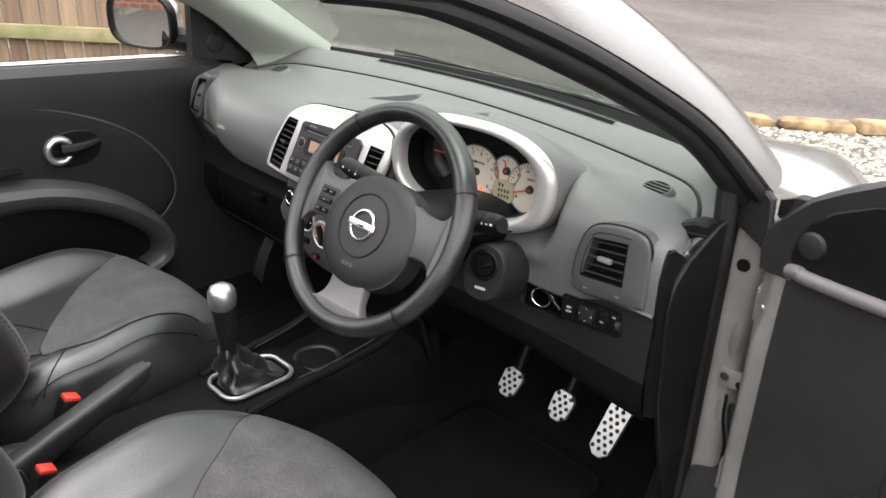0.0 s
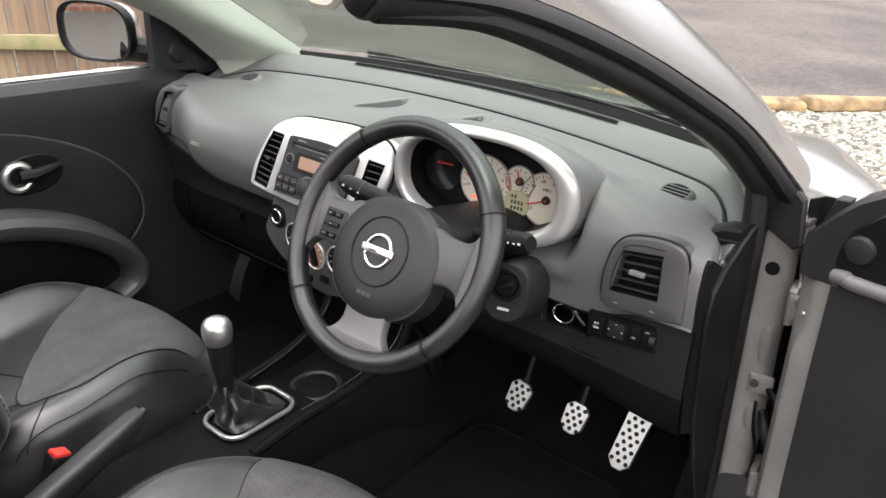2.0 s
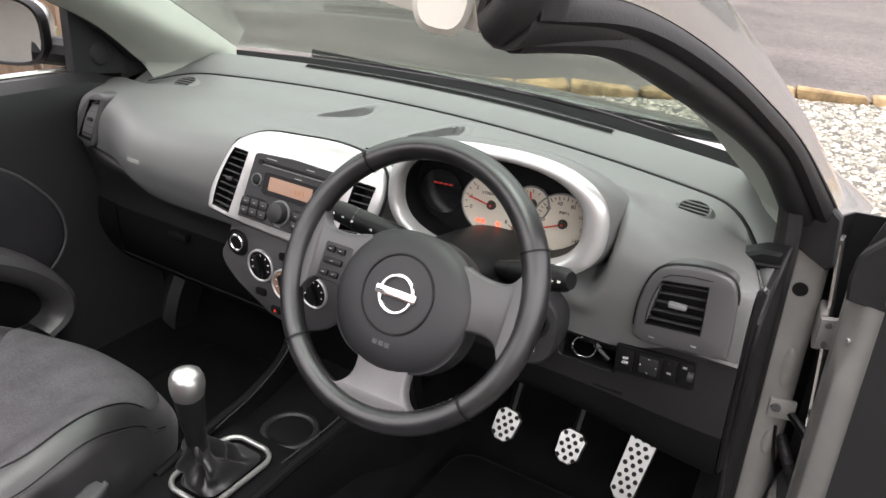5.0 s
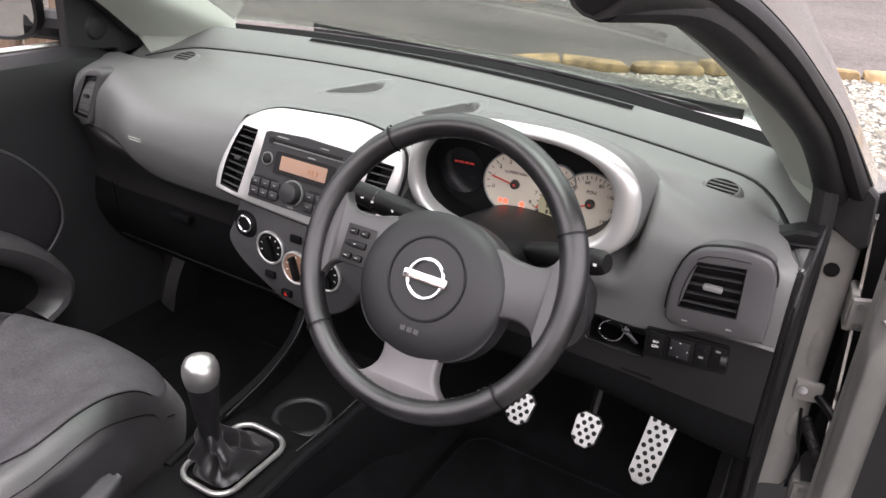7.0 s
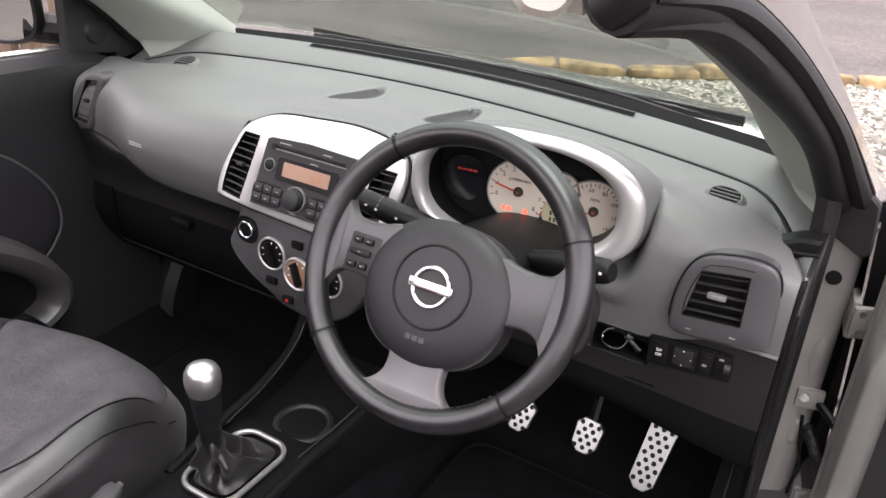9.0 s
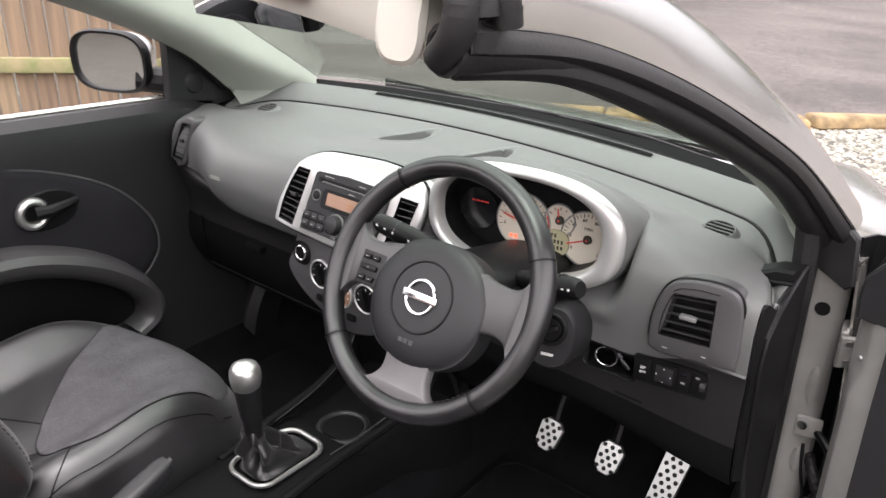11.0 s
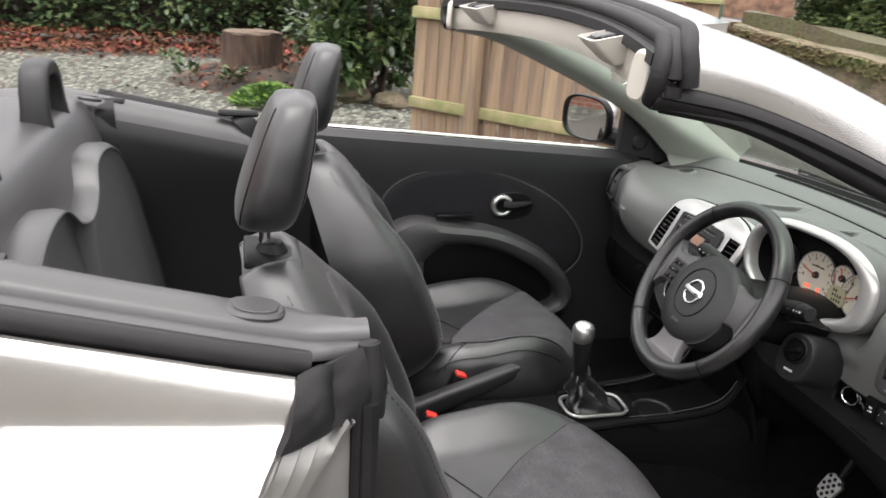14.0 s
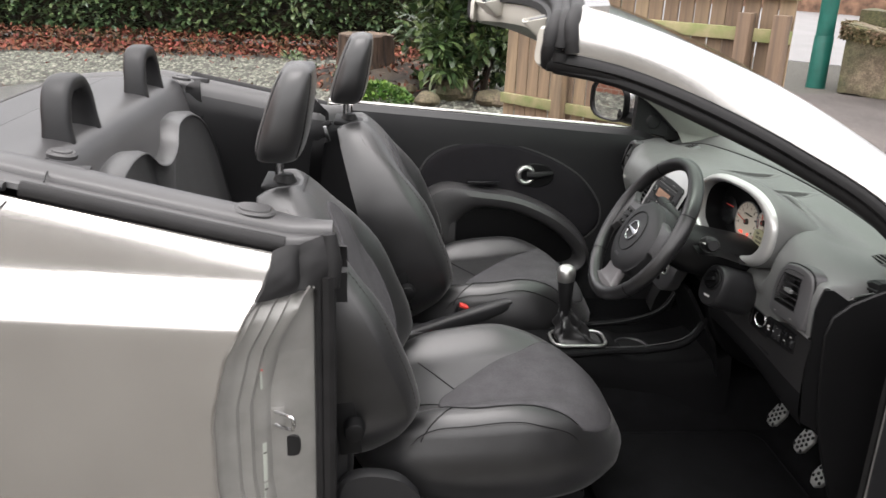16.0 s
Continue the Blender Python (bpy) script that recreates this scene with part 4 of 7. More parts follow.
part("mirror_arm", tube([(-0.72, 1.08, 1.0), (-0.76, 1.05, 1.005), (-0.79, 1.02, 1.01)], 0.03, 10), BLACK, ml)

# ---- driver's door, wide open: hinge pillar, door edge, inner trim ----
pill = []
for k in range(30):
    z = 0.955 - 0.575 * k / 29
    pill.append([Vector((x, y, z)) for x, y in ((0.676, 1.175), (0.688, 1.184), (0.694, 1.196), (0.700, 1.200), (0.712, 1.203), (0.728, 1.206), (0.734, 1.212), (0.737, 1.224))])
hinge_pillar = part("hinge_pillar", shell(pill, 0.003), JAMB, car, "pale silver front door pillar with bolt holes", sharp=50)
part("pillar_hole", drum(0.011, 0.011, 0.003, 20, pose(0.7115, 1.2005, 0.866, 90, 0, 10)), BLACK, hinge_pillar)
for x, z in ((0.716, 0.925), (0.704, 0.826), (0.699, 0.800), (0.701, 0.740), (0.699, 0.690), (0.702, 0.585), (0.701, 0.560)):
    dent = pose(x, 1.2015, z, 90, 0, 10)
    part("pillar_dimple", washer(0.0030, 0.0062, 0.0022, 16, dent), JAMB, hinge_pillar)
    part("pillar_hole", drum(0.0032, 0.0032, 0.0012, 12, dent), INK, hinge_pillar)
for z0, z1, x0 in ((0.775, 0.690, 0.722), (0.620, 0.560, 0.722)):
    part("pressing", sheet([[Vector((x0 + 0.013 * k * math.cos(t), 1.2055 - dy + 0.10 * 0.013 * k * math.cos(t), (z0 + z1) / 2 + (z0 - z1) / 2 * k * math.sin(t))) for t in np.linspace(0, 6.2832, 32, endpoint=False)] for k, dy in ((1.0, 0.0), (0.8, 0.004), (0.5, 0.0055), (0.02, 0.006))], across=True), JAMB, hinge_pillar)
part("footwell_seal", tube([(0.684 - 0.10 * max(0.0, z - 0.95), 1.160, z) for z in np.linspace(1.015, 0.36, 16)], 0.017, 10), RUBBER, car, "black rubber door seal")
part("seal_flank", tube([(0.656 + 0.02 * smooth(0.9, 0.5, z), 1.150, z) for z in np.linspace(0.930, 0.36, 14)], 0.020, 10), RUBBER, car)
for z in (0.815, 0.475):
    hinge = part("door_hinge", join(rbox(0.012, 0.050, 0.060, 0.004, pose(0.748, 1.210, z, 0, 0, 10)), rbox(0.046, 0.012, 0.050, 0.004, pose(0.770, 1.192, z, 0, 0, 22)),
                                    drum(0.0100, 0.0100, 0.078, 16, pose(0.789, 1.186, z - 0.039), 0.003), rbox(0.030, 0.012, 0.036, 0.004, pose(0.800, 1.180, z, 0, 0, -30))), JAMB, car, "pale silver door hinge", 40)
    part("hinge_pin", drum(0.0055, 0.0045, 0.008, 12, pose(0.789, 1.186, z + 0.039)), ALU, hinge)
    for dz in (-0.016, 0.016):
        part("hinge_bolt", drum(0.0065, 0.0055, 0.006, 6, pose(0.760, 1.187, z + dz, 90, 0, 22)), ALU, hinge)
loom = part("wiring_loom", tube(spline([(0.738, 1.215, 0.600), (0.756, 1.185, 0.585), (0.772, 1.180, 0.555), (0.780, 1.195, 0.52), (0.79, 1.21, 0.49)], 30), [0.0085 + 0.0012 * (k % 2) for k in range(30)], 12), RUBBER, car, "ribbed black wiring sleeve", 20)
part("wire", tube(spline([(0.728, 1.202, 0.625), (0.735, 1.190, 0.585), (0.745, 1.192, 0.54), (0.742, 1.204, 0.50), (0.738, 1.205, 0.46)], 18), 0.0028, 6), BLACK, loom)
# added black sheet: the dark of the gap between pillar and door
part("hinge_gap_shade", shell([[Vector((x, y, z)) for x, y in ((0.736, 1.228), (0.750, 1.255), (0.790, 1.262), (0.850, 1.225))] for z in (0.98, 0.7, 0.3)], 0.004), BLACK, car, "black sheet added for the shaded gap behind the door hinges")
check = part("door_check", tube([(0.742, 1.205, 0.655), (0.765, 1.18, 0.650), (0.79, 1.165, 0.632), (0.815, 1.15, 0.61)], 0.007, 8), BLACK, car, "black door check strap with bracket")
part("check_bracket", rbox(0.040, 0.010, 0.034, 0.004, pose(0.730, 1.200, 0.660, 0, 0, 12)), JAMB, check)
part("bracket_bolt", drum(0.009, 0.008, 0.010, 8, pose(0.722, 1.200, 0.664, 90, 0, 0)), CHROME, check)

DOOR = pose(0.775, 1.130, 0, 0, 0, -8)   # along the open door: local x runs from the hinge to the latch, local y faces the front


def d(x, y, z):
    return DOOR @ Vector((x, y, z))


rows = []
for x in np.linspace(0.056, 1.05, 30):
    top = 0.934 + 0.02 * x
    rows.append([d(x, y, z) for y, z in ((-0.035, 0.36), (-0.045, 0.60), (-0.045, 0.80), (-0.042, top - 0.05), (-0.040, top - 0.012), (-0.030, top - 0.004), (0.03, top - 0.004))])
door_r = part("driver_door", shell(rows, 0.006), DARK, car, "black driver's door trim, door wide open")
rows = []
for z in np.linspace(0.922, 0.32, 48):
    jog = 0.012 * smooth(0.85, 0.80, z)
    rows.append([d(x, y, z) for x, y in ((0.060, -0.034), (0.050, -0.036), (0.034 - jog, -0.036), (0.028 - jog, -0.030), (0.012 + 0.3 * jog, -0.022), (0.006, -0.014), (0.002, 0.004), (0.002, 0.030), (-0.008, 0.034), (-0.008, 0.060), (0.01, 0.080))])
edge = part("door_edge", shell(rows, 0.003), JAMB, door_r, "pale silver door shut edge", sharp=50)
for z in (0.86, 0.80):
    part("edge_screw", drum(0.004, 0.003, 0.003, 12, DOOR @ pose(0.022, -0.028, z, 90, 0, -20)), ALU, edge)
rows = []
for x in np.linspace(0.0, 1.05, 20):
    rows.append([d(x, 0.085 + 0.0 * f, 0.93 * (1 - f) + 0.25 * f) + Vector((0, 0.03 * math.sin(math.pi * f), 0)) for f in np.linspace(0, 1, 9)])
part("door_skin", shell(rows, 0.004), PAINT, door_r, "silver outer door skin")
part("belt_cap", tube(spline([d(0.056, -0.046, 0.939), d(0.075, -0.050, 0.943), d(0.12, -0.052, 0.941), d(0.5, -0.052, 0.952), d(1.03, -0.052, 0.962)], 24), [0.003] + [0.0105] * 23, 12, flat=1.0), RAIL, door_r, "pale grey door top rail")
part("mirror_sail", plate([(0.006, 0.918), (0.058, 0.916), (0.30, 0.930), (0.30, 1.115), (0.16, 1.100), (0.100, 1.070), (0.060, 1.045), (0.036, 1.018), (0.006, 0.980), (0.002, 0.950)], 0.040, DOOR @ pose(0, 0.002, 0, 90, 0, 0), 0.006), DARK, door_r, "black mirror sail panel")
part("seal_fin", plate([(0.004, 0.972), (0.020, 1.026), (0.038, 1.027), (0.034, 1.002)], 0.020, DOOR @ pose(0, 0.020, 0, 90, 0, 0), 0.002), RUBBER, door_r, "black rubber fin")
part("sail_panel", plate([(0.055, 0.945), (0.052, 0.960), (0.056, 0.982), (0.068, 1.010), (0.096, 1.038), (0.150, 1.065), (0.250, 1.080), (0.250, 0.945)], 0.004, DOOR @ pose(0, -0.0385, 0, 90, 0, 0), 0.003), BLACK, door_r)
part("tweeter", drum(0.0200, 0.0180, 0.007, 28, DOOR @ pose(0.080, -0.042, 0.984, 90, 0, 0), 0.002), DARK, door_r, "round tweeter grille")
part("door_insert", plate(oval(0.30, 0.16, 2.5, 48), 0.012, DOOR @ pose(0.55, -0.044, 0.70, 90, 0, 0), 0.006), CLOTH, door_r, "charcoal cloth door insert")
part("armrest", rbox(0.62, 0.07, 0.09, 0.03, DOOR @ pose(0.52, -0.075, 0.60, 0, 6, 0)), DARK, door_r, "dark grey armrest")

# ---- dashboard ----
XS = np.linspace(-0.685, 0.684, 190)


def dash_rows(x):
    """Control points (y, z) of the dash section at x: upper pad, main pad, lower panel."""
    a = abs(x)
    w = smooth(0.13, 0.24, x)
    hole = smooth(0.14, 0.20, x) * smooth(0.500, 0.465, x)
    bump = math.exp(-((x + 0.04) / 0.20) ** 2)
    wrap = smooth(0.50, 0.70, a) ** 2

    def mix(p, q):
        return (p[0] * (1 - w) + q[0] * w, p[1] * (1 - w) + q[1] * w)
    p0 = (1.383 - 0.21 * x * x, 0.9925 - 0.022 * x * x - 0.012 * wrap)
    seam = (1.300 - 0.16 * x * x - (11.0 if x > 0 else 4.0) * max(0.0, a - 0.56) ** 2, 0.9725 - 0.054 * x * x - 0.02 * wrap)
    p1 = ((p0[0] + seam[0]) / 2, (p0[1] + seam[1]) / 2 + 0.002)
    glow = math.exp(-((x - 0.335) / (0.15 if x < 0.335 else 0.185)) ** 2)
    p4 = mix((1.090, 0.957 + 0.022 * bump - 0.01 * wrap), (1.130, 0.950 + 0.030 * glow - 0.02 * wrap))
    back = (0.07 * smooth(0.40, 0.60, a) + 0.12 * smooth(0.645, 0.70, a) ** 2) / 0.11 if x < 0 else wrap
    p5 = mix((1.005 + 0.05 * back, 0.953 + 0.035 * bump - 0.02 * wrap), (1.035, 0.953 + 0.085 * glow - 0.015 * wrap))
    p6 = mix((0.952 + 0.09 * back, 0.930 + 0.03 * bump - 0.02 * wrap), (0.992, 0.940 + 0.030 * glow))
    p7 = mix((0.932 + 0.11 * back, 0.885), (0.981, 0.900))
    p8 = mix((0.944 + 0.10 * back, 0.835), (0.983, 0.840))
    p9 = mix((0.966 + 0.08 * back, 0.798 + 0.045 * smooth(-0.35, -0.66, x)), (0.986, 0.806 + 0.034 * smooth(0.50, 0.64, x)))
    p4 = (min(p4[0] + 0.02 * hole + (0.05 * wrap if x < 0 else 0.0), seam[0] - 0.035), p4[1])
    p3 = (seam[0] * 0.58 + p4[0] * 0.42, 0.961 - 0.05 * x * x - 0.02 * wrap)
    p5 = (min(p5[0], seam[0] - 0.050), p5[1])
    p5, p6, p7 = (p5[0] + 0.045 * hole, p5[1] - 0.012 * hole), (p6[0] + 0.085 * hole, p6[1] - 0.03 * hole), (p7[0] + 0.004 * hole, p7[1] - 0.026 * hole)
    p8 = (p8[0] + 0.002 * hole, p8[1] - 0.004 * hole)
    l1 = mix((0.990 + 0.03 * wrap, 0.785 + 0.045 * smooth(-0.35, -0.66, x)), (0.988, 0.802 + 0.030 * smooth(0.50, 0.64, x)))
    l2 = mix((1.020 + 0.02 * wrap, 0.740), (0.985, 0.750))
    sag = 0.034 * smooth(0.42, 0.68, x)
    l3 = mix((1.030, 0.640), (0.986 + 0.3 * sag, 0.692 - sag))
    l4 = mix((1.100, 0.530), (1.030 + 0.3 * sag, 0.668 - sag))
    l5 = mix((1.250, 0.460), (1.220, 0.600))
    return [p0, p1, seam], [seam, p3, p4, p5, p6, p7, p8, p9], [p9, l1, l2, l3, l4, l5]


HOLLOWS = ((-0.121, 1.200), (0.076, 1.204))


def leaf_edge(cx, cy, n=48):
    """The outline of a leaf-shaped hollow in the pad."""
    out = []
    for k in range(n):
        t = 2 * math.pi * k / n
        u = math.cos(t)
        out.append(Vector((cx + 0.018 * u + 0.0265 * math.copysign(abs(math.sin(t)) ** 1.25, math.sin(t)), cy + 0.060 * u, 0)))
    return out


def in_leaf(p, k=1.15):
    for cx, cy in HOLLOWS:
        u = (p.y - cy) / 0.060
        if abs(u) < 1.0 and abs(p.x - cx - 0.018 * u) < 0.0265 * k * (1 - u * u) ** 0.62:
            return True
    return False


def dash_sheet(which, steps):
    rows = []
    for x in XS:
        pts = [Vector((x, y, z)) for y, z in dash_rows(x)[which]]
        if which == 0:
            pts[-1] += Vector((0, 0.0035, -0.001))
            pts.append(pts[-1] + Vector((0, 0.001, -0.012)))
        if which == 1:
            first = pts[0] + Vector((0, -0.0015, -0.013))
            pts[0] += Vector((0, -0.0035, -0.002))
            pts = [first] + pts
        line = spline(pts, steps)
        rows.append(line)
    return rows


FA = facing(-0.040, 0.930, 0.915, 22, 0)
VR = facing(0.606, 0.972, 0.893, 4, 5)
pad_mesh = shell(dash_sheet(1, 66), 0.006)
behind = []
for f in pad_mesh.faces:
    c = f.calc_center_median()
    a, b = FA.inverted() @ c, VR.inverted() @ c
    if in_leaf(c) and c.z > 0.93:
        behind.append(f)
    elif (-0.132 < a.x < -0.076 or 0.124 < a.x < 0.186) and -0.060 < a.y < 0.062 and a.z > -0.06:
        behind.append(f)
    elif -0.046 < b.x < 0.030 and -0.026 < b.y < 0.048 and b.z > -0.06 and b.y - b.x < 0.074:
        behind.append(f)
bmesh.ops.delete(pad_mesh, geom=behind, context="FACES")
dash = part("dashboard", pad_mesh, DASH, car, "grey grained plastic dashboard pad", 60)
part("upper_pad", shell(dash_sheet(0, 18), 0.006), DASH, dash, "grey upper pad below the windscreen", 50)
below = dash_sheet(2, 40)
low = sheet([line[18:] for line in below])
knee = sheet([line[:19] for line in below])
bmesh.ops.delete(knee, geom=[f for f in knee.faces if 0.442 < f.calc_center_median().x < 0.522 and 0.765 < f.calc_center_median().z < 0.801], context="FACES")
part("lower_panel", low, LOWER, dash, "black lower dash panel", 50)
part("knee_panel", knee, KNEE, dash, "grey knee panel, coloured darker for its shade", 50)
part("key_tray", sheet([[Vector((0.482 + u * k, 0.986 + dy, 0.784 + v * k)) for u, v in rounded(0.086, 0.040, 0.008)] for k, dy in ((1.06, -0.002), (1.0, 0.0), (0.96, 0.05), (0.5, 0.055))], across=True, caps=False), BLACK, dash, "small open tray")
part("tray_back", rbox(0.09, 0.004, 0.045, 0, pose(0.482, 1.042, 0.784)), BLACK, dash)


def on_dash(x, z_from_seam):
    """A point on the upper pad, z_from_seam from 0 at the glass to 1 at the seam."""
    u = spline([Vector((x, y, z)) for y, z in dash_rows(x)[0]], 21)
    return u[int(round(z_from_seam * 20))]


def pad_height(x, y):
    """Height of the main pad at (x, y), on its upper side."""
    pts = [Vector((x, a, b)) for a, b in dash_rows(x)[1][:5]]
    first = pts[0] + Vector((0, -0.0015, -0.013))
    pts[0] += Vector((0, -0.0035, -0.002))
    line = spline([first] + pts, 200)[40:]
    return min(line, key=lambda p: abs(p.y - y)).z


# defroster slot, seams, demister grilles, small ridges
part("defroster_slot", sheet([[on_dash(x, 0.10) + Vector((0, 0, 0.0022)), on_dash(x, 0.20) + Vector((0, 0, 0.0022)), on_dash(x, 0.25) + Vector((0, 0, 0.0022))] for x in np.linspace(-0.345, 0.345, 40)]), CARPET, dash, "long black defroster slot")
part("pad_seam", tube([Vector((x, *dash_rows(x)[0][2])) + Vector((0, 0, -0.003)) for x in np.linspace(-0.66, 0.66, 80)], 0.004, 6), BLACK, dash)
for side in (1, -1):
    gx, gy = side * 0.543, 1.190
    gz = pad_height(gx, gy)
    nrm = Vector((side * 0.05, -0.24, 1.0)).normalized()
    ax = Vector((1, 0, 0)) - nrm * nrm.x
    ax.normalize()
    ay = nrm.cross(ax)
    m = Matrix(((ax.x, ay.x, nrm.x, gx), (ax.y, ay.y, nrm.y, gy), (ax.z, ay.z, nrm.z, gz + 0.0030), (0, 0, 0, 1)))
    g = part("demister", plate(oval(0.0225, 0.0205, 2.2, 32), 0.0030, m @ pose(0, 0, -0.002)), CARPET, dash, "oval demister grille")
    part("demister_rim", sheet([[m @ Vector((x * k, y * k, z)) for x, y in oval(0.0225, 0.0205, 2.2, 40)] for k, z in ((1.0, -0.002), (1.0, 0.0022), (1.07, 0.0026), (1.35, -0.0040), (1.5, -0.012))], across=True), DASH, g)
    for k in (-1.5, -0.5, 0.5, 1.5):
        part("demister_bar", rbox(0.043 - 0.009 * (abs(k) > 1), 0.0030, 0.0020, 0.0006, m @ pose(0, k * 0.0088, 0.0014, -20, 0, 0)), DASH, g)


for cx, cy in HOLLOWS:
    edge = leaf_edge(cx, cy)
    mid = Vector((cx, cy, 0))
    rows = []
    for k, dz in ((1.45, -0.0020), (1.30, 0.0014), (1.10, 0.0017), (1.0, 0.0008), (0.96, -0.008), (0.85, -0.022), (0.45, -0.028), (0.03, -0.028)):
        ring = []
        for p in edge:
            q = mid + (p - mid) * k + Vector((-0.006 * (1 - min(k, 1)), 0, 0))
            ring.append(Vector((q.x, q.y, pad_height(q.x, q.y) + dz)))
        rows.append(ring)
    part("pad_hollow", sheet(rows, across=True), DASH, dash, "leaf-shaped hollow in the pad", 60)

# airbag mark: plain bars
MARK = facing(-0.401, 0.9315, 0.884, 2)
for k, wdt in enumerate((0.030, 0.030)):
    part("airbag_mark", rbox(wdt, 0.0020, 0.0008, 0, MARK @ pose(0, -0.0042 * k, 0.001)), PILLAR, dash)
part("glove_box_line", tube([Vector((x, y - 0.001, z)) for x, y, z in ((-0.60, 1.02, 0.72), (-0.60, 1.028, 0.60), (-0.40, 1.052, 0.58), (-0.20, 1.052, 0.58))], 0.0020, 6), BLACK, dash)
part("glove_latch", rbox(0.05, 0.014, 0.018, 0.005, facing(-0.40, 1.015, 0.70)), BLACK, dash)


def lerp2(quad, u, v):
    """A point in a four-cornered outlet: u from 0 to 1 across, v from 0 (bottom) to 1 (top)."""
    bl, br, tr, tl = [Vector((*q, 0)) for q in quad]
    return (bl * (1 - u) + br * u) * (1 - v) + (tl * (1 - u) + tr * u) * v


def vent(m, quad, bars, bow=0.0, tab=1, lab="black louvred air vent", deep=0.030):
    """A louvred outlet in a four-cornered hole: dark box behind, thin slats, a tab. Local x across, y up, z out."""
    def at(u, v, z):
        p = lerp2(quad, u, v)
        return m @ Vector((p.x - bow * 4 * v * (1 - v) * (1 - u), p.y, z))
    edge = [(u, 0) for u in np.linspace(0, 1, 5)] + [(1, v) for v in np.linspace(0, 1, 9)[1:]] + [(u, 1) for u in np.linspace(1, 0, 5)[1:]] + [(0, v) for v in np.linspace(1, 0, 9)[1:-1]]
    box = part("air_vent", sheet([[at(0.5 + (u - 0.5) * k, 0.5 + (v - 0.5) * k, z) for u, v in edge] for k, z in ((1.03, 0.0006), (0.985, 0.0004), (0.980, -deep), (0.5, -deep), (0.02, -deep))], across=True), BLACK, dash, lab)
    for k in range(bars):
        v = (k + 0.5) / bars
        rows = []
        for u in np.linspace(-0.01, 1.01, 9):
            a, b = at(u, v, -0.003), at(u, v + 0.01, -0.008)
            up = m.to_3x3() @ Vector((0, 0.0008, 0))
            rows.append([a - up * 0.5, a + up, b + up, b - up])
        part("slat", sheet(rows, across=True, caps=True), SLAT, box)
    if tab:
        c = at(0.5, 0.5, 0)
        part("vent_tab", rbox(0.024 if tab > 1 else 0.014, 0.0075, 0.010, 0.003, Matrix.Translation(c) @ m.to_3x3().to_4x4() @ pose(0, 0, -0.002)), TAB if tab > 1 else DARK, box)
    return box


def around(points, count=96):
    """A closed smooth outline through the given 2D points."""
    return [(p.x, p.y) for p in spline([Vector((*q, 0)) for q in points + points[:1]], count + 1)[:-1]]


# driver's end vent in its arched frame
ARCH = [(-0.0590, -0.046), (-0.0605, -0.02), (-0.0575, 0.012), (-0.0475, 0.043), (-0.030, 0.0605), (0.003, 0.0680), (0.033, 0.0680), (0.0520, 0.060), (0.0605, 0.038), (0.0640, 0.0), (0.0635, -0.035), (0.058, -0.0465), (0.014, -0.0500), (-0.040, -0.0525)]
arch = around(ARCH)
HOLE_R = [(-0.0450, -0.0235), (0.0255, -0.0205), (0.0240, 0.0465), (-0.0330, 0.0410)]
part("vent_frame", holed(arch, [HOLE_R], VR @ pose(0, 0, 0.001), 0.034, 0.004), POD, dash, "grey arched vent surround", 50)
part("vent_crease", tube([VR @ Vector((x * 1.01, y * 1.01, -0.006)) for x, y in arch[4:62]], 0.0022, 6), BLACK, dash)
vent(VR @ pose(0, 0, 0.001), HOLE_R, 5, 0.004, 2)
part("vent_groove", tube([VR @ Vector((x, y, 0.0010)) for x, y in ((-0.034, 0.0445), (-0.024, 0.0515), (0.0, 0.0555), (0.028, 0.0560))], 0.0008, 5), BLACK, dash)
for x, y in ((-0.034, -0.0415), (0.0205, -0.0385)):
    part("lip_mark", rbox(0.007, 0.0018, 0.0005, 0, VR @ pose(x, y, 0.0013)), MARK_GREY, dash)
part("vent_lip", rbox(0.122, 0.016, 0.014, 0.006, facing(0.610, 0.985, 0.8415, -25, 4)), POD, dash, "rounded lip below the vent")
# passenger's end vent
VL = facing(-0.622, 0.998, 0.904, 6, 0)
HOLE_L = [(-0.0290, -0.044), (0.0085, -0.047), (0.0440, 0.040), (0.0130, 0.036)]
ARCH_L = [(-0.0370, -0.050), (-0.034, -0.015), (-0.022, 0.012), (-0.001, 0.036), (0.024, 0.051), (0.046, 0.056), (0.060, 0.047), (0.053, 0.022), (0.031, -0.022), (0.014, -0.058), (-0.012, -0.060)]
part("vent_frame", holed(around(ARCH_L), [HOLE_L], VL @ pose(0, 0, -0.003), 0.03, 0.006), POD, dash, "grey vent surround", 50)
vent(VL @ pose(0, 0, -0.003), HOLE_L, 5)

# ---- silver centre fascia with radio and outlets ----
OUT = [(-0.141, -0.058), (-0.141, -0.024), (-0.1265, 0.0240), (-0.110, 0.0565), (-0.078, 0.0765), (-0.041, 0.0875), (0.0105, 0.0925), (0.090, 0.0975), (0.150, 0.0910), (0.183, 0.075), (0.193, 0.045), (0.191, 0.010), (0.178, -0.040), (0.166, -0.066), (0.150, -0.074), (0.050, -0.0735), (-0.074, -0.068), (-0.132, -0.0625)]
loop2 = around(OUT, 120)
QL = [(-0.1285, -0.0530), (-0.0905, -0.0580), (-0.0760, 0.0450), (-0.1065, 0.0462)]
QR = [(0.1290, -0.0480), (0.1640, -0.0430), (0.1800, 0.0470), (0.1420, 0.0480)]
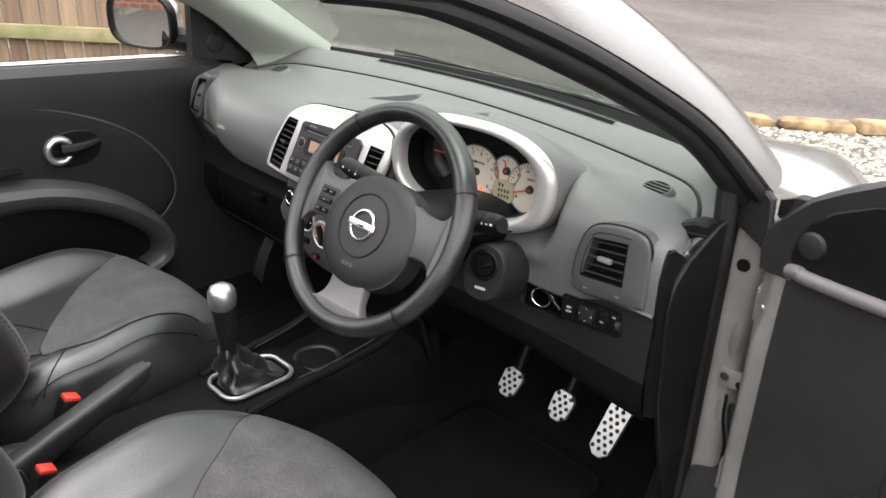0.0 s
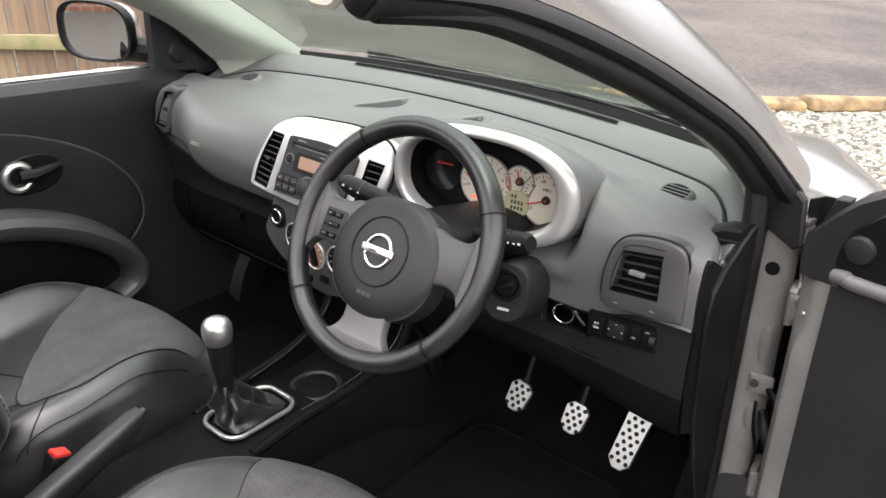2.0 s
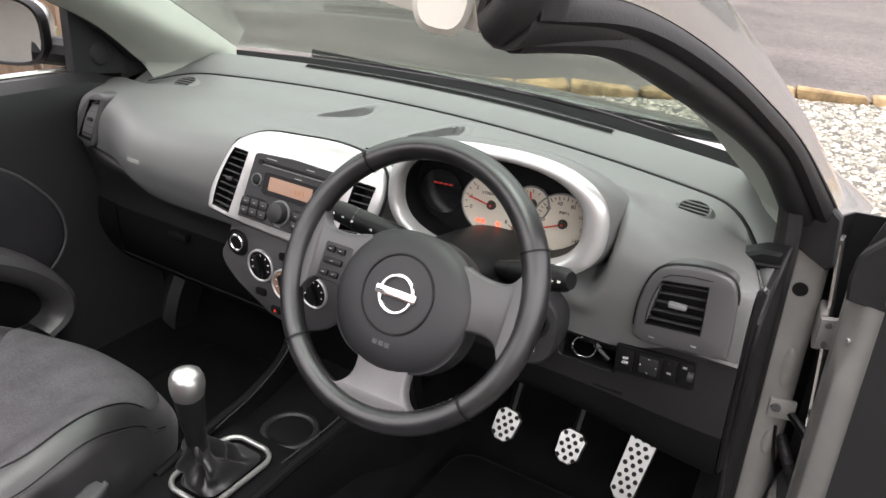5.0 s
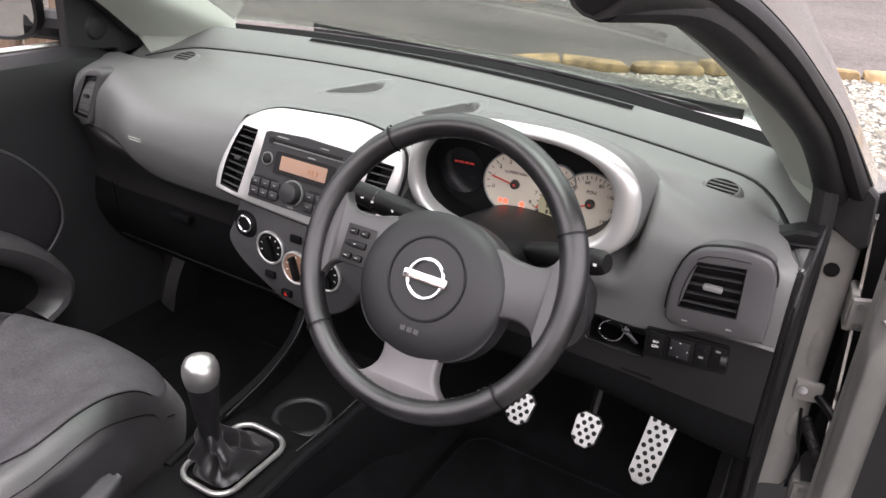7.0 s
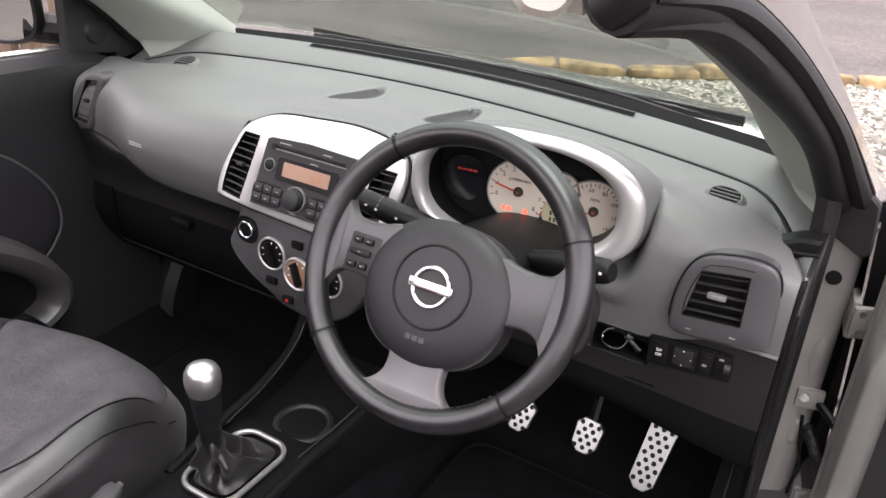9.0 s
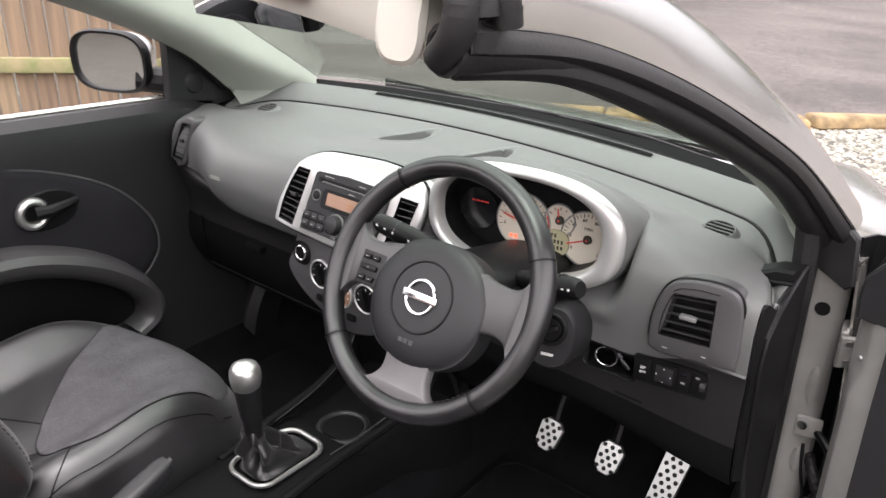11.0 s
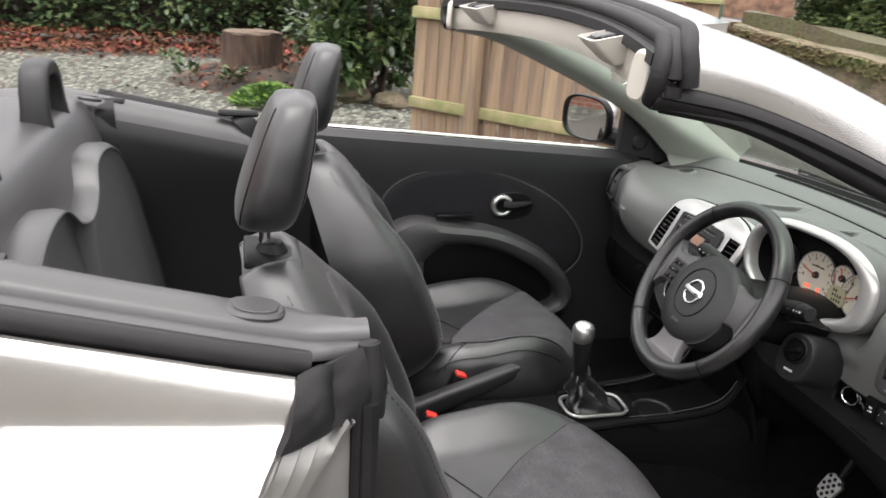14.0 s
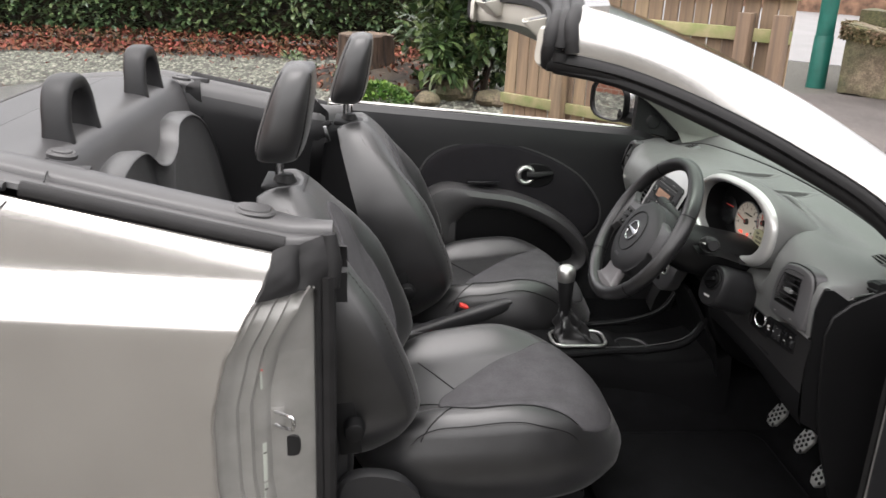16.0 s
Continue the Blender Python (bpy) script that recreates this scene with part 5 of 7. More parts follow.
bowl = [lerp2(QL, 0, v) - Vector((0.007 * 4 * v * (1 - v), 0, 0)) for v in np.linspace(1, 0, 9)[1:-1]]
hole_l = [QL[0], QL[1], QL[2], QL[3]] + [(p.x, p.y) for p in bowl]
fascia = part("centre_fascia", holed(loop2, [hole_l, QR], FA @ pose(0, 0, 0.010), 0.040, 0.005), SILVERP, dash, "satin silver centre fascia", 40)
part("fascia_gap", tube([FA @ Vector((x * 1.008, y * 1.008, 0.000)) for x, y in loop2], 0.0025, 6, closed=True), BLACK, dash)
vent(FA @ pose(0, 0, 0.010), QL, 9, 0.007)
vent(FA @ pose(0, 0, 0.010), QR, 8)
radio = part("radio", plate([(-0.0665, -0.0575), (0.106, -0.0590), (0.118, 0.000), (0.122, 0.044), (0.112, 0.052), (0.020, 0.0545), (-0.050, 0.0500), (-0.0565, 0.046)], 0.006, FA @ pose(0, 0, 0.009), 0.0015), DARK, dash, "dark grey car radio with orange display")
RA = FA @ pose(0, 0, 0.0152)
part("cd_slot", rbox(0.128, 0.0055, 0.002, 0.0005, RA @ pose(0.030, 0.0385, 0)), BLACK, radio)
part("slot_lip", rbox(0.136, 0.0020, 0.003, 0.0008, RA @ pose(0.030, 0.0340, 0)), DASH, radio)
part("display_frame", plate(rounded(0.116, 0.036, 0.006), 0.002, RA @ pose(0.030, 0.0065, -0.0005), 0.001), BLACK, radio)
part("display", plate(rounded(0.088, 0.022, 0.002), 0.001, RA @ pose(0.030, 0.0075, 0.0012)), AMBER, radio, "orange radio display")
for k in range(3):
    part("display_digit", rbox(0.004, 0.008, 0.0004, 0, RA @ pose(0.040 + 0.008 * k, 0.006, 0.0024)), SEGMENT, radio)
part("knob_ring", washer(0.0175, 0.0205, 0.004, 32, RA @ pose(0.0190, -0.0330, -0.001)), DASH, radio)
knob = part("volume_knob", drum(0.0178, 0.0160, 0.016, 32, RA @ pose(0.0190, -0.0330, -0.001), 0.003), DARK, radio, "round volume knob")
part("power_ring", washer(0.0085, 0.0105, 0.002, 24, RA @ pose(-0.0415, 0.0080, 0)), DASH, radio)
part("power_button", drum(0.0085, 0.0080, 0.003, 24, RA @ pose(-0.0415, 0.0080, 0), 0.001), BLACK, radio)
part("slot_button", drum(0.0055, 0.0050, 0.002, 18, RA @ pose(-0.0400, 0.0370, 0)), BLACK, radio)
part("power_button", drum(0.0070, 0.0060, 0.003, 20, RA @ pose(0.1030, 0.0080, 0), 0.001), BLACK, radio)
for x0 in (-0.0640, 0.0420):
    part("button_bed", plate(rounded(0.060, 0.034, 0.012), 0.0015, RA @ pose(x0 + 0.029, -0.0375, -0.0008), 0.0005), BLACK, radio)
    for j in range(2):
        for k in range(3):
            px, py = x0 + 0.0105 + 0.0188 * k, -0.0300 - 0.0150 * j
            part("radio_button", rbox(0.0172, 0.0125, 0.004, 0.0022, RA @ pose(px, py, 0.0010)), DARK, radio)
            part("button_mark", rbox(0.005, 0.0013, 0.0004, 0, RA @ pose(px, py, 0.0031)), MARK_GREY, radio)
for x, y, w in ((-0.020, 0.0450, 0.022), (0.060, 0.0450, 0.016), (0.040, 0.0265, 0.014), (0.020, -0.0545, 0.012)):
    part("radio_mark", rbox(w, 0.0016, 0.0004, 0, RA @ pose(x, y, 0.0002)), MARK_GREY, radio)

# heater panel: a tongue that narrows downwards
HV = facing(-0.045, 0.944, 0.762, 4, 0)
TONGUE = [(-0.132, 0.062), (-0.149, 0.014), (-0.160, -0.018), (-0.128, -0.053), (-0.072, -0.084), (-0.036, -0.100), (0.030, -0.104), (0.085, -0.082), (0.120, -0.040), (0.150, 0.010), (0.165, 0.062)]
# shaded dash colour, as the panel lies below the fascia
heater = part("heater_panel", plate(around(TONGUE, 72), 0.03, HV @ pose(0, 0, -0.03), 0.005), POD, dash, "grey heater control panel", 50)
for x, y, r in ((-0.0625, -0.0075, 0.0295), (-0.0070, -0.0280, 0.0295), (0.0560, -0.0200, 0.0295)):
    dialm = HV @ pose(x, y, 0.0)
    ring = part("heater_dial", washer(r - 0.004, r, 0.005, 36, dialm), SILVERP, heater, "silver-rimmed heater dial")
    part("dial_face", drum(r - 0.0035, r - 0.0035, 0.003, 32, dialm), AMBER if -0.02 < x < 0.03 else BLACK, ring)
    part("dial_grip", rbox(0.011, 0.042, 0.014, 0.004, dialm @ pose(0, 0, 0.006, 0, 0, 20)), BLACK, ring)
    for k in range(7):
        a = radians(-20 + 220 * k / 6)
        part("dial_mark", rbox(0.004, 0.0020, 0.0005, 0, dialm @ pose(0.019 * math.cos(a), 0.019 * math.sin(a), 0.0032, 0, 0, math.degrees(a))), WHITE, ring)
socket = part("lighter_socket", washer(0.0115, 0.016, 0.006, 32, HV @ pose(-0.118, 0.020, 0.0)), CHROME, heater, "chrome-ringed lighter socket")
part("socket_pocket", plate(oval(0.024, 0.024, 2.4, 32), 0.002, HV @ pose(-0.118, 0.020, -0.0005), 0.0005), BLACK, heater)
part("socket_plug", drum(0.0112, 0.0112, 0.003, 24, HV @ pose(-0.118, 0.020, 0.001)), BLACK, heater)
for x, y, mt in ((-0.062, -0.057, BLACK), (-0.008, 0.024, BLACK), (0.020, -0.070, BLACK), (-0.026, -0.081, RED)):
    b = part("heater_button", rbox(0.022, 0.013, 0.008, 0.003, HV @ pose(x, y, 0.002)), BLACK, heater)
    if mt is RED:
        part("hazard_mark", plate([(-0.004, -0.003), (0.004, -0.003), (0, 0.004)], 0.0006, HV @ pose(x, y, 0.006)), RED, heater, "red hazard triangle")

# ---- instrument cowl and dials ----
CO = facing(0.326, 0.957, 0.970, 4, 8)
RING = oval(0.162, 0.090, 2.5, 72)
cowl = part("instrument_cowl", sheet([[CO @ Vector((x * kx, y * ky + dy, z)) for x, y in RING] for kx, ky, dy, z in ((0.99, 0.99, 0, -0.004), (1.02, 1.03, 0.001, -0.010), (1.045, 1.045, 0.0, -0.024), (1.08, 0.99, -0.002, -0.046), (1.11, 0.88, -0.004, -0.074), (1.12, 0.72, -0.008, -0.105), (1.12, 0.50, -0.012, -0.150))], across=True), DASH, dash, "grey padded instrument cowl", 60)
part("cowl_ring", sheet([[CO @ Vector((x * k - 0.05 * (1 - k), y * (k - 0.03 if k < 0.98 else k), z)) for x, y in RING] for k, z in ((1.0, -0.014), (1.008, -0.008), (1.002, -0.001), (0.975, 0.004), (0.93, 0.007), (0.88, 0.0065), (0.85, 0.002), (0.84, -0.008), (0.838, -0.020))], across=True), SILVERP, cowl, "satin silver ring round the instruments", 60)
part("cowl_tunnel", sheet([[CO @ Vector((x * k - 0.05 * (1 - k), y * (k - 0.03), z)) for x, y in RING] for k, z in ((0.842, -0.018), (0.836, -0.034), (0.83, -0.064), (0.4, -0.066), (0.02, -0.066))], across=True), BLACK, cowl)
DI = CO @ pose(0, 0, -0.060)


def dial(x, y, r, start, end, marks, names, needle_angle, caption, text):
    m = DI @ pose(x, y, 0)
    face = part("dial", drum(r, r, 0.003, 48, m), DIAL, cowl, "cream instrument dial with red needle")
    part("dial_rim", washer(r, r + 0.0022, 0.0045, 48, m), TAB, face)
    for k in range(marks):
        a = radians(start + (end - start) * k / (marks - 1))
        part("tick", rbox(0.006 if k % 2 == 0 else 0.004, 0.0011, 0.0004, 0, m @ pose((r - 0.005) * math.cos(a), (r - 0.005) * math.sin(a), 0.0033, 0, 0, math.degrees(a))), INK, face)
    for k, s in enumerate(names):
        a = radians(start + (end - start) * k / (len(names) - 1))
        lettering(s, text, m @ pose((r - 0.0125) * math.cos(a), (r - 0.0125) * math.sin(a), 0.0034), INK, face, "numeral")
    if caption:
        lettering(caption, 0.007, m @ pose(0, r * 0.38, 0.0034), INK, face, "caption")
    a = radians(needle_angle)
    part("needle", join(rbox(r * 0.85, 0.0022, 0.001, 0, m @ pose(r * 0.36 * math.cos(a), r * 0.36 * math.sin(a), 0.007, 0, 0, needle_angle)), drum(0.0020, 0.0015, 0.0010, 10, m @ pose(0, 0, 0.0085))), NEEDLE, face, "red needle")
    part("needle_hub", drum(0.0072, 0.0060, 0.0052, 20, m @ pose(0, 0, 0.003)), INK, face, "dark needle hub")
    return face, m


tach, tm = dial(-0.0210, -0.0130, 0.0450, 195, -40, 17, "012345678", 166, "x1000r/min", 0.0085)
part("red_zone", sheet([[tm @ Vector((r * math.cos(a), r * math.sin(a), 0.0036)) for r in (0.0425, 0.0455)] for a in np.linspace(radians(-40), radians(25), 14)]), NEEDLE, tach)
dial(0.0880, -0.0190, 0.0430, 215, -45, 29, ("0", "20", "40", "60", "80", "100", "120", "140"), 200, "MPH", 0.0075)
for x, s in ((-0.040, 0.006), (-0.032, 0.007), (-0.008, 0.007)):
    part("warning_lamp", plate(oval(s / 2, s / 2, 2.5, 16), 0.0006, DI @ pose(x, -0.040, 0.0034)), REDGLOW, tach, "lit red warning lamp")
lcd = part("trip_display", plate(oval(0.0215, 0.0205, 2.6, 36), 0.0040, DI @ pose(0.0380, -0.0340, 0.0016), 0.0005), LCD, cowl, "grey green trip display")
for j in range(3):
    for k in range(4 - (j == 0) * 2):
        part("segment", rbox(0.0035, 0.006, 0.0004, 0, DI @ pose(0.030 + 0.006 * k, -0.023 - 0.0095 * j, 0.0058)), INK, lcd)
aux, am = dial(0.0400, 0.0020, 0.0240, 150, 30, 5, (), 100, "", 0.006)
dark = part("dark_gauge", drum(0.034, 0.034, 0.002, 36, DI @ pose(-0.102, -0.008, 0)), GLOSS, cowl)
for k in range(4):
    part("lit_mark", rbox(0.006, 0.0028, 0.0004, 0, DI @ pose(-0.112 + 0.008 * k, 0.004, 0.0022)), DIMRED, dark)

# switch row
SW = facing(0.593, 0.9835, 0.797, 3, 4)
part("switch_panel", plate(rounded(0.110, 0.043, 0.004), 0.004, SW @ pose(-0.0135, 0.001, -0.003, 0, 0, 3), 0.001), BLACK, dash)
for x, w, kind in ((-0.0534, 0.021, "esp"), (-0.0215, 0.036, "pad"), (0.0070, 0.019, "key"), (0.0275, 0.019, "roll")):
    b = part("dash_switch", rbox(w, 0.034, 0.008, 0.002, SW @ pose(x, 0.0025 + x * 0.06, -0.001)), BLACK, dash, "small black dash switch")
    S2 = SW @ pose(x, 0.0025 + x * 0.06, 0.0033)
    if kind == "esp":
        lettering("ESP", 0.0055, S2 @ pose(0, 0.003, 0), WHITE, b)
        lettering("OFF", 0.0055, S2 @ pose(0, -0.004, 0), WHITE, b)
    elif kind == "pad":
        part("rocker", rbox(0.026, 0.026, 0.004, 0.002, S2), DARK, b)
        for a in range(4):
            part("arrow", plate([(-0.0015, 0.010), (0.0015, 0.010), (0, 0.0118)], 0.0003, S2 @ pose(0, 0, 0.002, 0, 0, 90 * a)), WHITE, b)
    elif kind == "key":
        part("socket", rbox(0.010, 0.006, 0.002, 0.001, S2 @ pose(0, 0.010, 0)), GLOSS, b)
        part("switch_mark", rbox(0.006, 0.003, 0.0004, 0, S2 @ pose(0, -0.004, 0)), MARK_GREY, b)
    else:
        part("thumb_wheel", drum(0.009, 0.009, 0.008, 18, S2 @ pose(0.004, -0.002, -0.004, 0, 90, 0)), DARK, b)
        part("switch_mark", rbox(0.006, 0.003, 0.0004, 0, S2 @ pose(-0.001, 0.010, 0)), MARK_GREY, b)
part("fuse_lid_line", rbox(0.045, 0.003, 0.001, 0, facing(0.52, 0.984, 0.735)), BLACK, dash)
for side in (1, -1):
    rows3 = dash_rows(0.683 if side > 0 else -0.684)
    prof = [rows3[0][0]] + rows3[0][1:] + rows3[1][1:] + rows3[2][1:5]
    part("dash_end", plate([(y, z) for y, z in prof] + [(1.25, 0.66), (1.34, 0.80)], 0.004, pose(0.685 if side > 0 else -0.690, 0, 0) @ SIDEWAYS), BLACK, dash)
gasket = part("pillar_gasket", plate([(0.650, 0.800), (0.632, 0.890), (0.628, 0.932), (0.634, 0.939), (0.664, 0.954), (0.690, 0.956), (0.694, 0.800)], 0.034, pose(0, 1.132, 0, 90, 0, 0), 0.005), BLACK, car, "black gasket at the dash end")
part("gasket_lip", tube([(0.632, 1.097, 0.922), (0.660, 1.096, 0.934), (0.690, 1.096, 0.938)], 0.003, 8), BLACK, gasket)
part("side_seal", plate([(1.120, 0.400), (1.060, 0.560), (1.028, 0.660), (1.012, 0.780), (1.006, 0.850), (1.016, 0.888), (1.048, 0.915), (1.090, 0.934), (1.130, 0.950), (1.200, 0.955), (1.205, 0.400)], 0.008, pose(0.687, 0, 0) @ SIDEWAYS, 0.003), BLACK, car, "black seal panel beside the dash end")
part("pillar_foot_seal", plate([(0.664, 0.940), (0.662, 0.985), (0.680, 1.004), (0.722, 1.008), (0.742, 0.990), (0.748, 0.918), (0.738, 0.910), (0.716, 0.922), (0.690, 0.937)], 0.014, pose(0, 1.197, 0, 90, 0, 0), 0.004), RUBBER, car, "black rubber foot of the pillar seal")

# keys lying in the tray
keys = new("key_ring")
keys.matrix_basis = pose(0.474, 0.990, 0.769)
tagged(keys, "steel key ring with a small key lying in the dash tray", "keys")
o = part("ring", tube([Vector((0.0165 * math.cos(a), 0.004 * math.cos(a), 0.0165 + 0.0165 * math.sin(a))) for a in np.linspace(0, 6.2832, 36, endpoint=False)], 0.0016, 6, closed=True, up=(0, 1, 0)), CHROME, keys, "steel split ring")
o.matrix_parent_inverse = Matrix()
o = part("key", join(rbox(0.022, 0.003, 0.008, 0.001, pose(0.028, 0.006, 0.012, 0, 40, 0)), rbox(0.010, 0.005, 0.012, 0.002, pose(0.018, 0.006, 0.022, 0, 40, 0))), CHROME, keys)
o.matrix_parent_inverse = Matrix()

# ---- steering column, stalks, ignition ----
column = part("steering_column", sheet([[Vector((0.322 + x * k, y, 0.885 + c + z * k)) for x, z in oval(0.070, 0.052, 2.8, 36)] for y, k, c in ((0.790, 0.62, 0.030), (0.800, 0.80, 0.028), (0.840, 1.0, 0.018), (0.92, 1.05, 0.0), (1.02, 1.05, -0.02))], across=True, caps=True), BLACK, car, "black steering column shroud")
part("column_cover", sheet([[Vector((0.322 + x, y, z + 0.012 * math.cos(x * 18))) for x in np.linspace(-0.105, 0.105, 12)] for y, z in ((0.850, 0.922), (0.90, 0.916), (0.95, 0.900), (1.01, 0.898))]), BLACK, column)


def stalk(a, b, mid):
    s = part("stalk", tube(spline([a, mid, b], 12), [0.012, 0.012, 0.014, 0.0155, 0.0165, 0.017, 0.017, 0.017, 0.0165, 0.016, 0.015, 0.011], 14), BLACK, column, "black control stalk with white symbols")
    p, q = Vector(mid), Vector(b)
    for k in range(5):
        c = p.lerp(q, 0.1 + 0.18 * k)
        part("stalk_mark", rbox(0.0040, 0.0006, 0.0018 if k % 2 else 0.0032, 0, pose(c.x, c.y - 0.0164, c.z + 0.004, -10, 0, 0)), WHITE, s)
    part("stalk_groove", tube([p.lerp(q, 0.46), p.lerp(q, 0.48)], 0.0174, 14), GLOSS, s)
    return s


stalk((0.260, 0.880, 0.926), (0.116, 0.866, 0.950), (0.205, 0.868, 0.937))
stalk((0.385, 0.880, 0.930), (0.497, 0.849, 0.962), (0.440, 0.862, 0.946))
IG = facing(0.434, 0.888, 0.858, 18, 14)
ign = part("ignition_pod", sheet([[IG @ Vector((x * k, y * k - 0.008, z)) for x, y in oval(0.036, 0.046, 2.4, 40)] for k, z in ((1.05, -0.10), (1.03, -0.02), (1.0, -0.004), (0.93, 0.0), (0.5, 0.0), (0.02, 0.0))], across=True), DARK, column, "black ignition switch pod")
part("ignition_ring", washer(0.018, 0.024, 0.004, 36, IG @ pose(0, 0.004, 0)), BLACK, ign)
part("ignition_knob", join(drum(0.0175, 0.016, 0.006, 32, IG @ pose(0, 0.004, 0)), rbox(0.030, 0.009, 0.012, 0.004, IG @ pose(0, 0.004, 0.010, 0, 0, 25))), BLACK, ign, "black turn switch")
part("ignition_mark", rbox(0.018, 0.004, 0.0006, 0, IG @ pose(0, -0.033, 0.0005)), WHITE, ign)

# ---- steering wheel ----
SWM = facing(0.320, 0.757, 0.942, 31, 0)
R = 0.1690
rows = []
for k in range(96):
    a = 2 * math.pi * k / 96
    c = Vector((R * math.cos(a), R * math.sin(a), 0))
    out = Vector((math.cos(a), math.sin(a), 0))
    grip = 1 + 0.10 * max(0, math.cos(2 * (a - radians(35)))) * (a < math.pi)
    rows.append([SWM @ (c + out * 0.0150 * grip * math.cos(b) + Vector((0, 0, 0.0165 * grip * math.sin(b)))) for b in np.linspace(0, 2 * math.pi, 16, endpoint=False)])
wheel = part("steering_wheel", sheet(rows, across=True, along=True), RIMLEATHER, car, "black leather three-spoke steering wheel")
for deg in (128, 28, -42, 222):
    a = radians(deg)
    part("rim_seam", sheet([[SWM @ (Vector(((R + 0.0172 * math.cos(b)) * math.cos(a + s), (R + 0.0172 * math.cos(b)) * math.sin(a + s), 0.0186 * math.sin(b)))) for b in np.linspace(0, 2 * math.pi, 16, endpoint=False)] for s in (-0.008, 0.008)], across=True), BLACK, wheel)
for lo, hi in ((222, 262), (278, 318)):
    stitches([SWM @ Vector(((R - 0.0150) * math.cos(radians(dg)), (R - 0.0150) * math.sin(radians(dg)), 0.006)) for dg in np.linspace(lo, hi, 20)], THREAD, wheel, 0.004, 0.004, 0.0005)


def spoke(outline, name, mat, label, top=0.002):
    """A flat spoke that flares into the rim, its edges rounded; outline in the wheel's plane."""
    loop = around(outline, 72)
    cx, cy = sum(p[0] for p in loop) / 72, sum(p[1] for p in loop) / 72
    rows = []
    for k, z in ((0.96, -0.014), (1.0, -0.010), (1.0, top - 0.008), (0.975, top - 0.003), (0.93, top), (0.85, top + 0.001)):
        rows.append([SWM @ Vector((cx + (x - cx) * k, cy + (y - cy) * k, z)) for x, y in loop])
    bm = sheet(rows, across=True)
    bm.verts.ensure_lookup_table()
    for r in (0, 5):
        bm.faces.new([bm.verts[r * 72 + q] for q in range(72)])
    bmesh.ops.recalc_face_normals(bm, faces=bm.faces)
    return part(name, bm, mat, wheel, label, 50)


SIDE_SPOKE = [(0.050, -0.046), (0.078, -0.038), (0.104, -0.031), (0.124, -0.031), (0.139, -0.039), (0.149, -0.058), (0.154, -0.078), (0.165, -0.052), (0.171, -0.015), (0.170, 0.022), (0.164, 0.050), (0.152, 0.082), (0.147, 0.060), (0.137, 0.043), (0.122, 0.036), (0.095, 0.037), (0.060, 0.042), (0.045, 0.0)]
for s in (-1, 1):
    spoke([(s * x, y) for x, y in SIDE_SPOKE[::s]], "spoke", GREYTRIM, "dark grey moulded spoke")
spoke([(-0.042, -0.070), (-0.033, -0.098), (-0.032, -0.120), (-0.040, -0.136), (-0.058, -0.148), (-0.082, -0.150), (-0.050, -0.166), (0.0, -0.172), (0.050, -0.166), (0.086, -0.147), (0.064, -0.144), (0.050, -0.132), (0.045, -0.115), (0.046, -0.095), (0.052, -0.070), (0.0, -0.060)], "spoke", SPOKE, "pale grey lower spoke", 0.003)
HUB = oval(0.094, 0.086, 2.4, 56)
hubh = cushion_surface(lambda x, y: math.hypot(x / 0.095, y / 0.087), 0.014, lambda x, y: 0.040 - 0.5 * (x * x + y * y))
hub = part("airbag_cover", pad(HUB, hubh, 0.035, SWM @ pose(0.004, -0.022, -0.0215), 14, 0.001), DARK, wheel, "black round airbag cover", 50)
part("hub_ring", tube([SWM @ Vector((0.004 + 0.049 * math.cos(a), -0.016 + 0.049 * math.sin(a), hubh(0.049 * math.cos(a), 0.006 + 0.049 * math.sin(a)) - 0.0212)) for a in np.linspace(0, 2 * math.pi, 48, endpoint=False)], 0.0016, 6, closed=True), BLACK, hub)
EM = SWM @ pose(0.004, -0.016, 0.0180)
part("emblem", join(washer(0.0205, 0.0250, 0.004, 40, EM), rbox(0.058, 0.0115, 0.005, 0.002, EM @ pose(0, 0, 0.002))), CHROME, hub, "plain chrome ring and bar emblem")
for k in range(3):
    part("airbag_mark", rbox(0.007, 0.006, 0.0006, 0.0, SWM @ pose(-0.006 + 0.009 * k, -0.078, hubh(0, -0.056) - 0.0212)), SLAT, hub)
pod = part("wheel_buttons", rbox(0.044, 0.050, 0.006, 0.003, SWM @ pose(-0.106, -0.006, 0.001, 0, 0, 0)), KNEE, wheel, "black button pod on the spoke")
for j, y in enumerate((0.010, -0.005, -0.021)):
    for k in range(1 if j == 1 else 2):
        w = 0.030 if j == 1 else 0.013
        part("wheel_button", rbox(w, 0.0085, 0.006, 0.003, SWM @ pose(-0.108 + (0 if j == 1 else -0.008 + 0.016 * k), y, 0.0050)), BLACK, pod)
        part("button_mark", rbox(0.004, 0.0010, 0.0004, 0, SWM @ pose(-0.108 + (0 if j == 1 else -0.008 + 0.016 * k), y, 0.0083)), MARK_GREY, pod)

